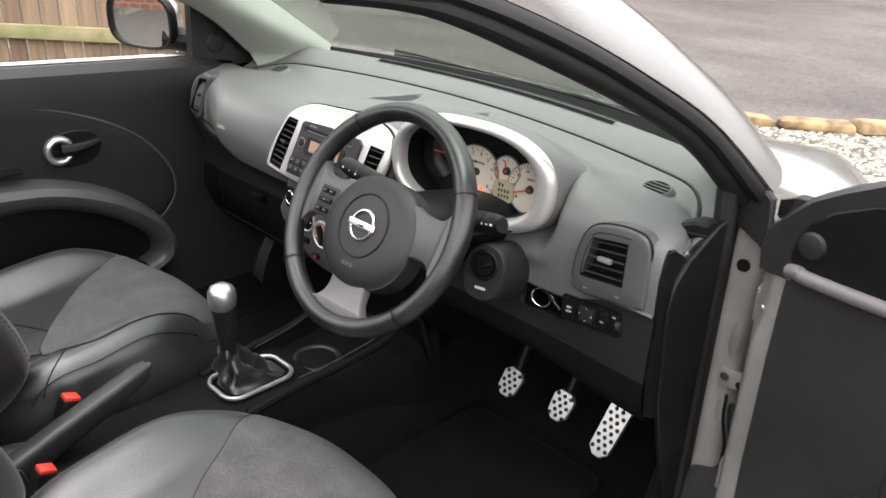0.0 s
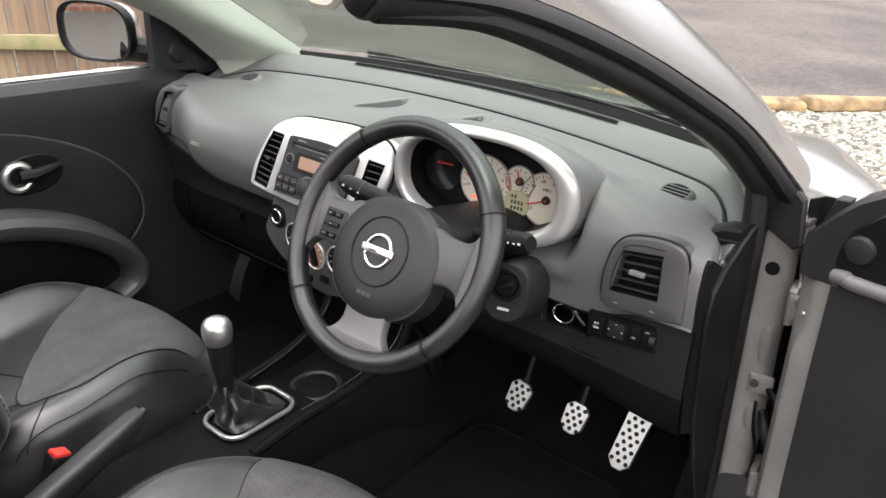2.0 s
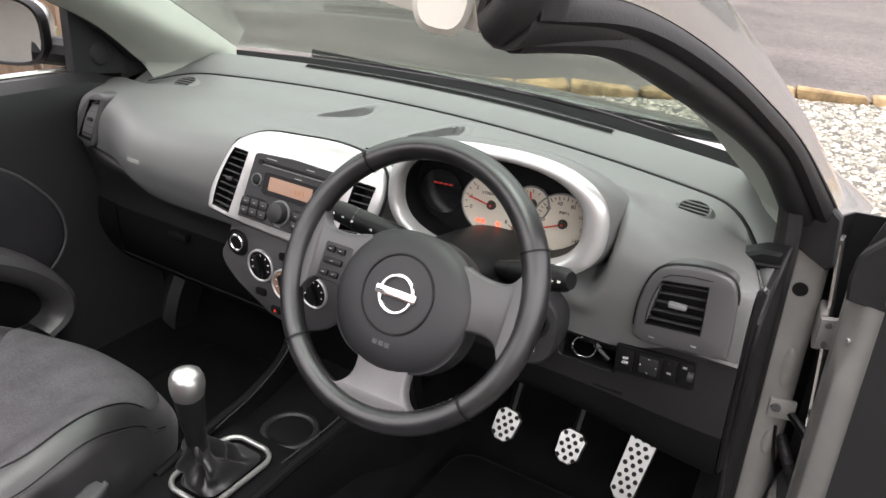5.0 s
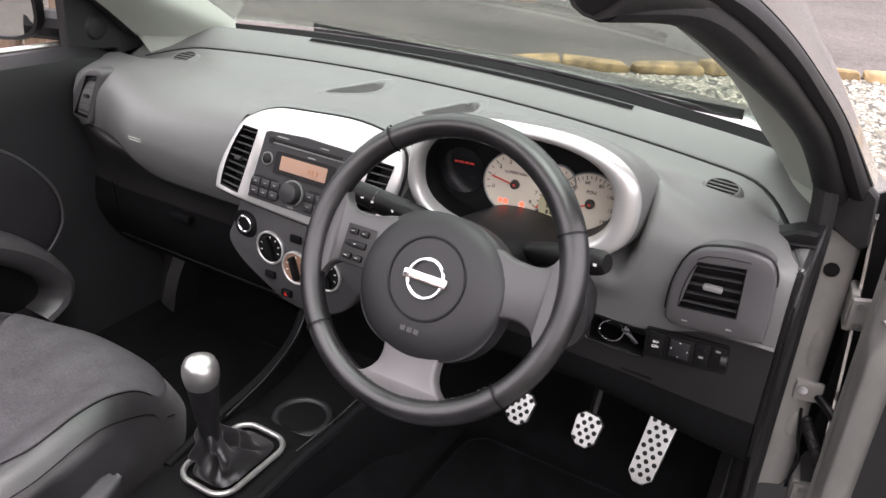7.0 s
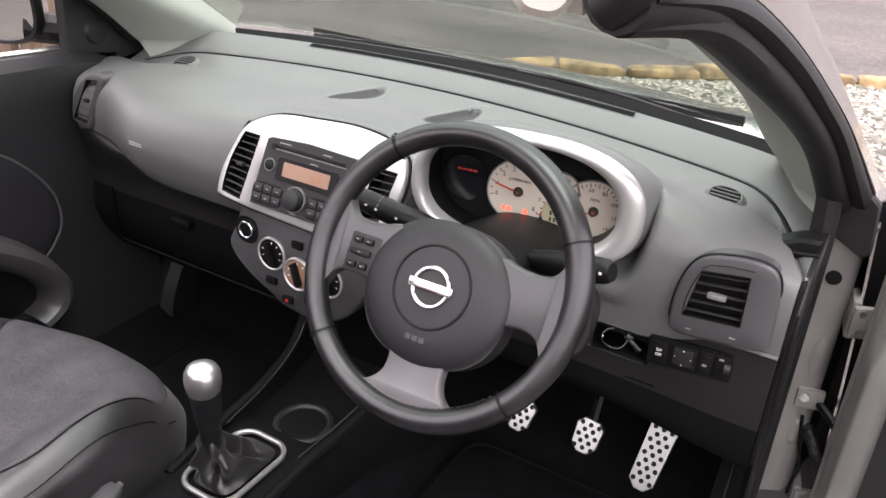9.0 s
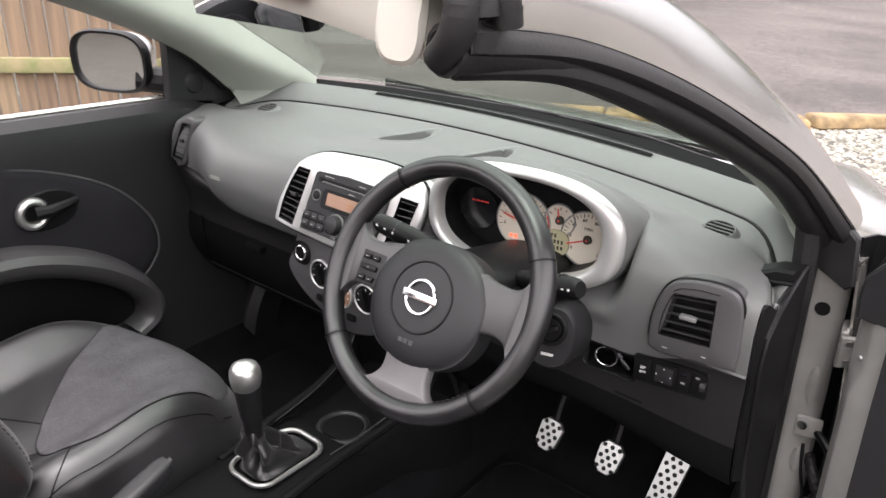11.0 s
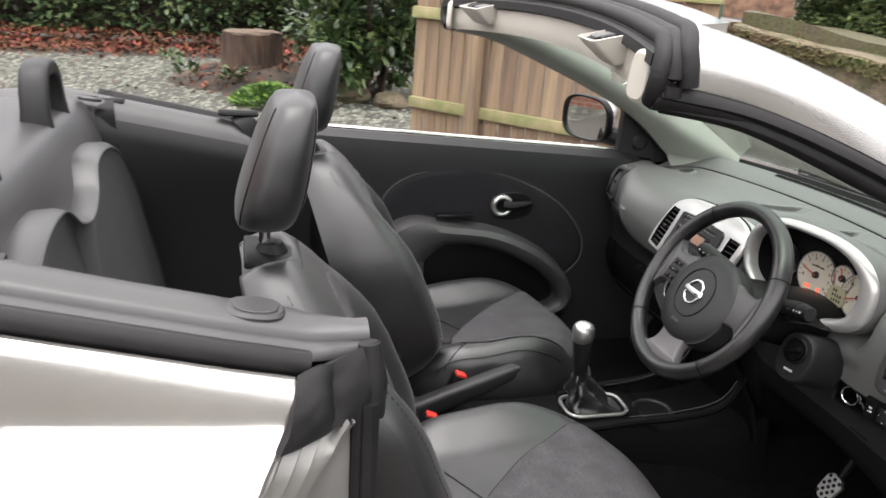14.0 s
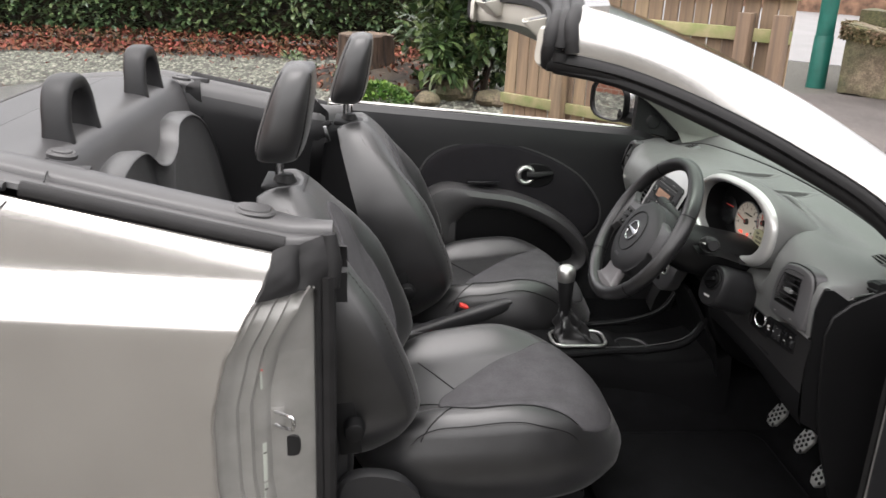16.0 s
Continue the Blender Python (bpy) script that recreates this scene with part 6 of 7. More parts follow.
# ---- pedals ----
def pedal(x, y, z, w, h, cols, rowsn, turn, label, back=32):
    m = facing(x, y, z, back, 0) @ pose(0, 0, 0, 0, 0, turn)
    out = [(-w / 2, h / 2 - 0.012), (-w / 2 + 0.012, h / 2), (w / 2 - 0.012, h / 2), (w / 2, h / 2 - 0.012), (w / 2 * 0.9, -h / 2 + 0.014), (w / 2 * 0.9 - 0.014, -h / 2), (-w / 2 * 0.9 + 0.014, -h / 2), (-w / 2 * 0.9, -h / 2 + 0.014)]
    p = part("pedal", plate(out, 0.008, m, 0.002), ALU, car, label)
    hole = None
    for j in range(rowsn):
        for k in range(cols - j % 2):
            px = (k - (cols - 1 - j % 2) / 2) * w * 0.80 / (cols - 0.4)
            py = (j - (rowsn - 1) / 2) * h * 0.82 / (rowsn - 0.2)
            part("rubber_stud", drum(0.0047, 0.0042, 0.0020, 12, m @ pose(px, py, 0.0072)), BLACK, p)
    top = m @ Vector((0, h / 2 - 0.01, -0.004))
    part("pedal_arm", tube([top, top + Vector((0, 0.05, 0.10)), top + Vector((0, 0.10, 0.30))], 0.010, 8), BLACK, p)
    return p


pedal(0.268, 1.195, 0.421, 0.052, 0.064, 3, 5, -6, "aluminium clutch pedal with black rubber studs")
pedal(0.400, 1.200, 0.427, 0.052, 0.064, 3, 5, -4, "aluminium brake pedal with black rubber studs")
pedal(0.521, 1.203, 0.440, 0.050, 0.132, 3, 9, -6, "tall aluminium accelerator pedal with black rubber studs")

# ---- centre console, gear lever, handbrake ----
rows = []
for y, w, z in ((0.05, 0.085, 0.500), (0.30, 0.085, 0.505), (0.50, 0.082, 0.500), (0.62, 0.086, 0.502), (0.80, 0.090, 0.505), (0.86, 0.094, 0.488), (0.95, 0.098, 0.490), (1.04, 0.110, 0.500), (1.12, 0.115, 0.520)):
    rows.append([Vector((x * w, y, zz)) for x, zz in ((-1.15, 0.30), (-1.08, z - 0.06), (-1.0, z - 0.006), (-0.94, z), (-0.5, z), (0, z), (0.5, z), (0.94, z), (1.0, z - 0.006), (1.08, z - 0.06), (1.15, 0.30))])
dense = [spline([r[j] for r in rows], 40) for j in range(len(rows[0]))]
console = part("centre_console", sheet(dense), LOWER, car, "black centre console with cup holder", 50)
part("stack_base", shell([[Vector((x * w, y, z)) for x in np.linspace(-1, 1, 9)] for y, z, w in ((1.08, 0.46, 0.13), (1.05, 0.56, 0.13), (1.01, 0.64, 0.11), (0.975, 0.70, 0.10))], 0.01), BLACK, console)
for side in (1, -1):
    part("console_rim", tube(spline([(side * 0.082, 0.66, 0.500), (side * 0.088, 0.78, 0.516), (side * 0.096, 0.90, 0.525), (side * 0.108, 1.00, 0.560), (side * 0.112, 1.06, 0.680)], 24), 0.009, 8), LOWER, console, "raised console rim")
    part("rim_line", tube(spline([(side * 0.074, 0.78, 0.522), (side * 0.085, 0.90, 0.534), (side * 0.098, 1.00, 0.572), (side * 0.10, 1.05, 0.680)], 24), 0.0012, 6), SLAT, console)
cup = part("cup_holder", washer(0.040, 0.052, 0.012, 40, pose(0.006, 0.875, 0.486)), DARK, console, "round black cup holder")
part("cup_well", drum(0.040, 0.040, 0.003, 32, pose(0.006, 0.875, 0.4895)), BLACK, console)
gear = part("gear_lever", sheet([[Vector((0.0 + r * math.cos(a), 0.676 + sy + r * math.sin(a), z)) for a in np.linspace(0, 2 * math.pi, 24, endpoint=False)] for r, sy, z in ((0.012, 0.004, 0.575), (0.0165, 0.002, 0.600), (0.0165, 0.002, 0.618), (0.0175, 0.0, 0.626), (0.0190, 0.0, 0.640), (0.0205, -0.001, 0.660), (0.0228, -0.002, 0.684), (0.0238, -0.003, 0.700))], across=True, caps=True), RIMLEATHER, car, "gear lever with silver-capped knob and leather gaiter")
part("gear_knob", sheet([[Vector((0.0 + r * math.cos(a), 0.673 + r * math.sin(a), z)) for a in np.linspace(0, 2 * math.pi, 28, endpoint=False)] for r, z in ((0.0225, 0.686), (0.0240, 0.691), (0.0256, 0.700), (0.0260, 0.708), (0.0250, 0.717), (0.0215, 0.725), (0.014, 0.730), (0.005, 0.732))], across=True, caps=True), ALU, gear, "polished silver knob cap")
rows = []
for k in range(13):
    s = k / 12
    row = []
    for j in range(64):
        a = 2 * math.pi * j / 64
        c0, s0 = math.cos(a), math.sin(a)
        e = 2 / 4.5
        base = Vector((0.039 * math.copysign(abs(c0) ** e, c0), 0.062 * math.copysign(abs(s0) ** e, s0)))
        top = Vector((0.0155 * c0, 0.0155 * s0))
        f = s ** 0.65
        p = base.lerp(top, f)
        crease = 0.0125 * math.sin(math.pi * s) * (math.sin(4 * a + 5 * s) + 0.6 * math.sin(7 * a - 8 * s + 1))
        p *= 1 + crease / max(p.length, 0.012) * 0.8
        row.append(Vector((-0.002 + p.x, 0.722 + (0.678 - 0.722) * f + p.y, 0.512 + 0.094 * s ** 1.15 + 0.004 * math.sin(3 * a + 6 * s) * math.sin(math.pi * s))))
    rows.append(row)
part("gaiter", sheet(rows, across=True), LEATHER, gear, "creased black leather gaiter", 80)
part("gaiter_ring", tube([(-0.002 + x, 0.722 + y, 0.513) for x, y in rounded(0.098, 0.150, 0.030, 8)], 0.0046, 10, closed=True), RINGSILVER, gear, "satin chrome gaiter surround")
hand = part("handbrake", sheet([[Vector((-0.012, y, z)) + Vector((x * w, 0, v * h)) for x, v in oval(1, 1, 3.6, 28)] for y, z, w, h in ((0.20, 0.488, 0.020, 0.024), (0.27, 0.514, 0.021, 0.028), (0.36, 0.550, 0.020, 0.026), (0.46, 0.588, 0.019, 0.022), (0.510, 0.608, 0.017, 0.018), (0.522, 0.613, 0.013, 0.013))], across=True, caps=True), DARK, car, "dark grey handbrake lever, raised")
part("handbrake_button", drum(0.007, 0.006, 0.012, 14, pose(-0.012, 0.520, 0.614, -68, 0, 0)), DARK, hand)
part("handbrake_boot", rbox(0.055, 0.16, 0.05, 0.015, pose(-0.012, 0.22, 0.500, 12, 0, 0)), LEATHER, hand)
for x, y, z in ((-0.052, 0.400, 0.582), (0.048, 0.312, 0.540)):
    b = part("belt_buckle", rbox(0.030, 0.034, 0.085, 0.006, pose(x, y - 0.012, z - 0.035, -22, 0, 0)), BLACK, car, "black seat belt buckle with red button")
    part("release_button", rbox(0.024, 0.026, 0.008, 0.003, pose(x, y + 0.004, z + 0.006, -22, 0, 0)), RED, b, "red release button")
    part("buckle_stalk", tube([(x, y - 0.03, z - 0.07), (x * 1.1, y - 0.06, z - 0.14)], 0.009, 8), BLACK, b)

# ---- front seats ----
def front_seat(cx, dy, lean, label, nose=0.0):
    base = part("front_seat", join(rbox(0.40, 0.44, 0.06, 0.02, pose(cx, 0.40 + dy, 0.385)), rbox(0.05, 0.50, 0.05, 0.01, pose(cx - 0.17, 0.40 + dy, 0.335)), rbox(0.05, 0.50, 0.05, 0.01, pose(cx + 0.17, 0.40 + dy, 0.335))), BLACK, car, label)
    # cushion
    out = [(x, 0.402 + (y - 0.402) * (1.0 if y < 0.402 else (1 + nose / 0.28) * (1.0 - 0.08 * abs(x / 0.245) ** 2.2))) for x, y in oval(0.245, 0.280, 2.7, 110, 0, 0.402)]

    def bound(x, y):
        far = 0.282 if y < 0.402 else (0.282 + nose) * (1.0 - 0.08 * abs(clamp(x / 0.245, -1, 1)) ** 2.2)
        return (abs(x / 0.247) ** 2.7 + abs((y - 0.402) / far) ** 2.7) ** (1 / 2.7)

    def top(x, y):
        z = 0.575 + 0.046 * smooth(0.10, 0.21, abs(x)) * smooth(0.70, 0.40, y)
        z += 0.022 * smooth(0.30, 0.50, y) - 0.034 * smooth(0.50 + nose, 0.69 + nose, y) ** 2 - 0.02 * smooth(0.32, 0.18, y)
        return z + 0.004 * noise.noise(Vector((x * 9, y * 9, cx)))
    def h(x, y):
        r = clamp((bound(x, y) - 0.70) / 0.30)
        return top(x, y) - 0.070 * (1 - math.sqrt(max(0.0, 1 - r * r)))
    F = pose(cx, dy, 0)
    cush = part("cushion", pad(out, h, 0.10, F, 22, 0.015, 0.420), LEATHER, base, "black leather seat cushion", 70)
    # suede panel: a slanting edge towards the middle of the bolster, running over the front edge
    far = [(0.058, 0.322), (0.022, 0.350), (-0.028, 0.400), (-0.074, 0.452), (-0.114, 0.512), (-0.150, 0.570), (-0.176, 0.618 + nose)]
    brow = []
    for x in np.linspace(-0.188, 0.203, 30):
        y = 0.56
        while bound(x, y) < 0.972:
            y += 0.001
        brow.append((x, y))
    near = [(0.203, min(0.610 + nose, brow[-1][1] - 0.015)), (0.197, 0.530), (0.200, 0.440), (0.197, 0.360), (0.172, 0.312), (0.130, 0.296), (0.088, 0.300), (0.058, 0.322)]
    def smoothed(points, count):
        return [(p.x, p.y) for p in spline([Vector((*q, 0)) for q in points], count)]
    far, near = smoothed(far, 40), smoothed(near, 44)
    ins = far + brow + near[:-1]
    edge = near + far[1:]
    part("cushion_insert", patch(ins, h, 0.0022, F, 20), SUEDE, base, "grey suede cushion insert", 70)
    part("insert_seam", tube([F @ Vector((x, y, h(x, y) + 0.0004)) for x, y in edge], 0.0015, 6), BLACK, cush)
    for line in (((0.040, 0.336), (-0.030, 0.300), (-0.110, 0.262)), ((0.105, 0.297), (0.092, 0.262), (0.088, 0.225)), ((0.180, 0.318), (0.205, 0.290), (0.226, 0.250))):
        part("cushion_seam", tube([F @ Vector((x, y, h(x, y) + 0.0006)) for x, y in smoothed(line, 10)], 0.0014, 5), BLACK, cush)
    for s in (-1, 1):
        q = [F @ Vector((s * x, y, h(s * x, y) + 0.0004)) for x, y in ((0.232 - 0.02 * smooth(0.48, 0.64, y) - 0.012 * smooth(0.36, 0.22, y), y) for y in np.linspace(0.22, 0.595, 34))]
        part("side_seam", tube(q, 0.0013, 6), BLACK, cush)
        stitches([p + Vector((s * 0.005, 0, -0.001)) for p in q], THREAD, cush, 0.006, 0.004, 0.0007)
    # backrest in its own leaning frame: x across, y up the back, z forward
    B = pose(cx, 0.140 + dy, 0.500, 90 + lean, 0, 0) @ Matrix(((1, 0, 0, 0), (0, 1, 0, 0), (0, 0, -1, 0), (0, 0, 0, 1)))
    up = Vector((0, -math.sin(radians(lean)), math.cos(radians(lean))))
    fwd = Vector((0, math.cos(radians(lean)), math.sin(radians(lean))))
    B = Matrix(((1, 0, 0, cx), (0, up.y, fwd.y, 0.140 + dy), (0, up.z, fwd.z, 0.500), (0, 0, 0, 1)))

    def half(v):
        return 0.252 - 0.105 * smooth(0.30, 0.64, v) - 0.02 * smooth(0.10, -0.02, v)
    bo = []
    for x, y in oval(1, 1, 3.6, 110):
        v = 0.284 + y * 0.305
        bo.append((x * half(v), v - (0.024 * math.exp(-(x * half(v) / 0.062) ** 4) if y > 0.5 else 0.0)))

    def bbound(x, v):
        return (abs(x / (half(v) + 0.002)) ** 3.6 + abs((v - 0.284) / 0.307) ** 3.6) ** (1 / 3.6)

    def btop(x, v):
        w = 0.078 + 0.018 * math.exp(-((v - 0.12) / 0.12) ** 2) - 0.035 * smooth(0.42, 0.62, v)
        w += 0.062 * smooth(0.10, 0.20, abs(x)) * smooth(-0.02, 0.10, v) * smooth(0.52, 0.28, v)
        return w + 0.003 * noise.noise(Vector((x * 8, v * 8, cx + 4)))
    bh = cushion_surface(bbound, 0.050, btop)
    back = part("backrest", pad(bo, bh, 0.10, B, 22, 0.004, -0.060), LEATHER, base, "black leather seat backrest", 70)
    bi = []
    for x, y in oval(1, 1, 2.7, 80):
        v = 0.270 + y * 0.235
        bi.append((x * (0.145 - 0.035 * smooth(0.25, 0.50, v)), v))
    part("backrest_insert", patch(bi, bh, 0.0035, B), SUEDE, base, "grey suede backrest insert", 70)
    stitches([B @ Vector((half(v) * 0.88, v, bh(half(v) * 0.88, v) + 0.001)) for v in np.linspace(0.10, 0.565, 60)], THREAD, back, 0.006, 0.005, 0.0009)
    stitches([B @ Vector((-half(v) * 0.88, v, bh(-half(v) * 0.88, v) + 0.001)) for v in np.linspace(0.10, 0.585, 60)], THREAD, back, 0.006, 0.005, 0.0009)
    # headrest, a wedge on one post
    ptop = B @ Vector((0, 0.605, 0.010))
    hx, hy, hz = cx, ptop.y - 0.018 - (0.017 if cx < 0 else 0.0), 1.098
    rows = []
    for k in range(25):
        s = k / 24
        e = (1 - abs(2 * s - 1) ** 2.7) ** (1 / 2.7) if 0 < s < 1 else 0.0
        wide = (0.118 - 0.020 * s) * (0.55 + 0.45 * e) * (e ** 0.25 if e else 0.02)
        deep = (0.056 - 0.018 * s) * (e ** 0.5 if e else 0.02)
        rows.append([Vector((hx + x * wide, hy + 0.050 * s - 0.004 + y * deep, hz + 0.200 * s)) for x, y in oval(1, 1, 3.0, 44)])
    head = part("headrest", sheet(rows, across=True, caps=True), LEATHER, base, "black leather head restraint", 60)
    for j, step in ((6, 1), (16, -1), (28, 1), (38, -1)):
        mid = [sum(r, Vector()) / len(r) for r in rows]
        seam = [m + (r[j] - m) * 1.004 for m, r in zip(mid[2:23], rows[2:23])]
        part("head_seam", tube(seam, 0.0013, 5), BLACK, head)
        if j < 20:
            stitches([m + (r[j].lerp(r[j + step], 0.45) - m) * 1.004 for m, r in zip(mid[2:23], rows[2:23])], THREAD, head, 0.006, 0.005, 0.0009)
    part("post", tube([(hx, hy - 0.004, 1.02), (hx, hy, 1.115)], 0.009, 14), CHROME, head, "steel headrest post")
    part("post_collar", drum(0.026, 0.019, 0.016, 28, pose(hx, hy + 0.008, 1.050), 0.004), BLACK, base, "black post collar")
    # black plate stands in for the shade under the headrest, round the post
    part("collar_shade", rbox(0.128, 0.088, 0.012, 0.004, pose(hx, hy + 0.010, 1.045, -6, 0, 0)), BLACK, base)
    # side shield and recliner
    for s2 in (-1, 1):
        xo = cx + s2 * 0.250
        prof = [(0.10, 0.36), (0.62, 0.36), (0.60, 0.40), (0.42, 0.415), (0.27, 0.43), (0.24, 0.47), (0.20, 0.505), (0.13, 0.515), (0.085, 0.49), (0.08, 0.42)]
        pr = [(p.x, p.y) for p in spline([Vector((a, b, 0)) for a, b in prof + prof[:1]], 60)[:-1]]
        part("side_shield", plate([(a + dy, b) for a, b in pr], 0.026, pose(xo - (0.0 if s2 > 0 else 0.026), 0, 0) @ Matrix(((0, 0, 1, 0), (1, 0, 0, 0), (0, 1, 0, 0), (0, 0, 0, 1))), 0.008), DARK, base, "black plastic seat side shield")
    part("recliner_knob", drum(0.022, 0.020, 0.03, 20, pose(cx + 0.262, 0.115 + dy, 0.62, 0, 90, 0), 0.004), BLACK, base)
    part("recliner_slot", rbox(0.006, 0.045, 0.12, 0.004, pose(cx + 0.252, 0.10 + dy, 0.61, 8, 0, 0)), BLACK, base)
    return base


front_seat(0.362, 0.0, 17, "driver's seat in black leather with grey suede centre", 0.027)
front_seat(-0.350, 0.132, 17, "passenger seat in black leather with grey suede centre")


# ---- rear seats ----
def rear_back():
    """Both rear backs in one: two raised head parts with a dip between them."""
    out = [(0.547, 0.0), (0.553, 0.15), (0.547, 0.30), (0.520, 0.390), (0.465, 0.448), (0.385, 0.484), (0.285, 0.500), (0.190, 0.497), (0.145, 0.478), (0.110, 0.452), (0.060, 0.434)]
    out = out + [(0.0, 0.426)] + [(-a, b) for a, b in out[::-1]]
    pts = [(p.x, p.y) for p in spline([Vector((a, b, 0)) for a, b in out], 130)]
    m = Matrix(((1, 0, 0, 0), (0, -0.20, 0.98, -0.335), (0, 0.98, 0.20, 0.575), (0, 0, 0, 1)))
    c = (0.0, 0.2)
    rows = []
    for k, z in ((0.99, -0.05), (1.0, 0.020), (0.985, 0.052), (0.955, 0.066), (0.935, 0.064), (0.90, 0.058), (0.80, 0.050), (0.5, 0.040), (0.02, 0.035)):
        rows.append([m @ Vector((c[0] + (a - c[0]) * k, c[1] + (b - c[1]) * k, z)) for a, b in pts])
    back = part("rear_seat_back", sheet(rows, across=True, caps=True), LEATHER, rear, "black leather rear seat back with raised head part", 60)
    part("seat_piping", tube([m @ Vector((a * 0.945, 0.2 + (b - 0.2) * 0.945, 0.066)) for a, b in pts], 0.003, 6), LEATHER, back)
    return back


rear = part("rear_seat", rbox(1.16, 0.42, 0.16, 0.05, pose(0, -0.10, 0.500, 4, 0, 0), 4), LEATHER, car, "black leather rear bench seat")
rear_back()
# seat belts at the rear corners
for side in (-1, 1):
    web = [Vector((side * 0.560, -0.405, 1.118)), Vector((side * 0.522, -0.398, 1.085)), Vector((side * 0.515, -0.39, 0.95)), Vector((side * 0.515, -0.37, 0.72)), Vector((side * 0.52, -0.35, 0.56))]
    path = spline(web, 24)
    belt_r = part("seat_belt", shell([[p + Vector((0, -0.023, 0)), p + Vector((0, 0.023, 0.004))] for p in path], 0.0015), BLACK, car, "black rear seat belt webbing")
    part("belt_guide", rbox(0.055, 0.085, 0.016, 0.006, pose(side * 0.585, -0.400, 1.112, 0, side * 14, 0)), DARK, belt_r, "dark belt guide")
    part("guide_slot", rbox(0.016, 0.060, 0.006, 0.002, pose(side * 0.585, -0.400, 1.119, 0, side * 14, 0)), BLACK, belt_r)
# front belt on the passenger side, tongue hanging
fb = spline([Vector((-0.590, -0.085, 1.085)), Vector((-0.568, -0.065, 1.068)), Vector((-0.562, -0.030, 1.035)), Vector((-0.562, -0.012, 1.005)), Vector((-0.538, -0.03, 0.90)), Vector((-0.560, -0.04, 0.78)), Vector((-0.585, -0.05, 0.50))], 24)
fbelt = part("seat_belt", shell([[p + Vector((0.004, -0.020, -0.010)), p + Vector((-0.004, 0.020, 0.010))] for p in fb], 0.0015), BLACK, car, "black front seat belt with steel tongue")
part("belt_guide", rbox(0.05, 0.10, 0.016, 0.006, pose(-0.600, -0.085, 1.086, 0, -14, -6)), DARK, fbelt)
part("belt_tongue", rbox(0.004, 0.026, 0.052, 0.002, pose(-0.549, -0.004, 0.962, 18, 0, 0)), CHROME, fbelt, "steel belt tongue")
part("tongue_grip", rbox(0.014, 0.052, 0.016, 0.004, pose(-0.555, -0.008, 0.992, 18, 0, 0)), DARK, fbelt)

# ---- the ground and what stands round the car ----
GRAVEL = per_island(material("gravel_stones", (0.28, 0.258, 0.215), 0.85, bump=0.5, scale=120, vary=0.2, vscale=30), 0.55, 0.03)
SLATE = per_island(material("slate_chippings", (0.155, 0.16, 0.13), 0.85, bump=0.5, scale=120, vary=0.25, vscale=30), 0.45, 0.03)
GROUND = speckled(material("gritty_ground", (0.064, 0.061, 0.051), 0.95, bump=0.9, scale=60, vary=0.12, vscale=9.0, kind="cell"), 70, 0.5)
ASPHALT = speckled(speckled(material("worn_asphalt", (0.088, 0.077, 0.072), 0.85, bump=0.9, scale=110, vary=0.20, vscale=1.3, spec=0.3, stretch=(0.55, 1.0, 1.0)), 95, 0.55), 14, 0.18)
ROAD = material("pale_road", (0.19, 0.186, 0.186), 0.8, bump=0.4, scale=150, vary=0.08, vscale=1)
EDGING = per_piece(material("yellow_edging_stone", (0.27, 0.185, 0.09), 0.85, bump=0.6, scale=60, vary=0.3, vscale=9), 0.25)
TIMBER = per_piece(material("weathered_fence_timber", (0.235, 0.163, 0.105), 0.85, bump=0.7, scale=70, vary=0.25, vscale=22, tint=(0.130, 0.096, 0.068), stretch=(1, 1, 0.07)), 0.26, 0.008)
MOSSY = per_piece(material("mossy_rail_timber", (0.25, 0.21, 0.12), 0.85, bump=0.5, scale=90, vary=0.3, vscale=9, tint=(0.17, 0.20, 0.07)), 0.15)
LEAF = per_island(material("evergreen_leaves", (0.070, 0.112, 0.046), 0.36, bump=0.1, scale=50, vary=0.25, vscale=2.0), 0.6, 0.04)
LAUREL = per_island(material("camellia_leaves", (0.078, 0.125, 0.045), 0.28, bump=0.1, scale=50, vary=0.25, vscale=2.0), 0.6, 0.04)
LITTER = per_island(material("fallen_leaves", (0.155, 0.055, 0.026), 0.85, vary=0.3, vscale=3), 0.5, 0.03)
BARK = material("brown_bark", (0.075, 0.047, 0.032), 0.9, bump=1.0, scale=40, vary=0.42, vscale=9, stretch=(1, 1, 0.25))
CUT = material("sawn_wood", (0.13, 0.088, 0.056), 0.8, bump=0.4, scale=60, vary=0.25, vscale=9)
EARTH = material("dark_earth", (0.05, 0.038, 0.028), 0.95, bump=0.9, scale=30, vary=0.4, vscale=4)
GRASS = per_island(material("bright_ground_cover", (0.10, 0.20, 0.035), 0.7, vary=0.25, vscale=6), 0.4, 0.03)
STONE = speckled(speckled(material("mossy_stone", (0.105, 0.080, 0.056), 0.9, bump=1.0, scale=25, vary=0.4, vscale=3, tint=(0.080, 0.080, 0.040)), 7, 0.35), 40, 0.35)
GREENPAINT = material("dark_green_paint", (0.010, 0.11, 0.085), 0.45, vary=0.12)
BRICK = per_piece(material("red_brick", (0.27, 0.155, 0.10), 0.85, bump=0.6, scale=80, vary=0.3, vscale=3), 0.3)
rng = random.Random(11)

ground = part("ground", shell([[Vector((x, y, 0.0)) for x in np.linspace(-60, 60, 25)] for y in np.linspace(-60, 60, 25)], 0.2), GROUND, None)
tagged(ground, "pale gritty gravel ground of the front yard", "ground", kind="structure")


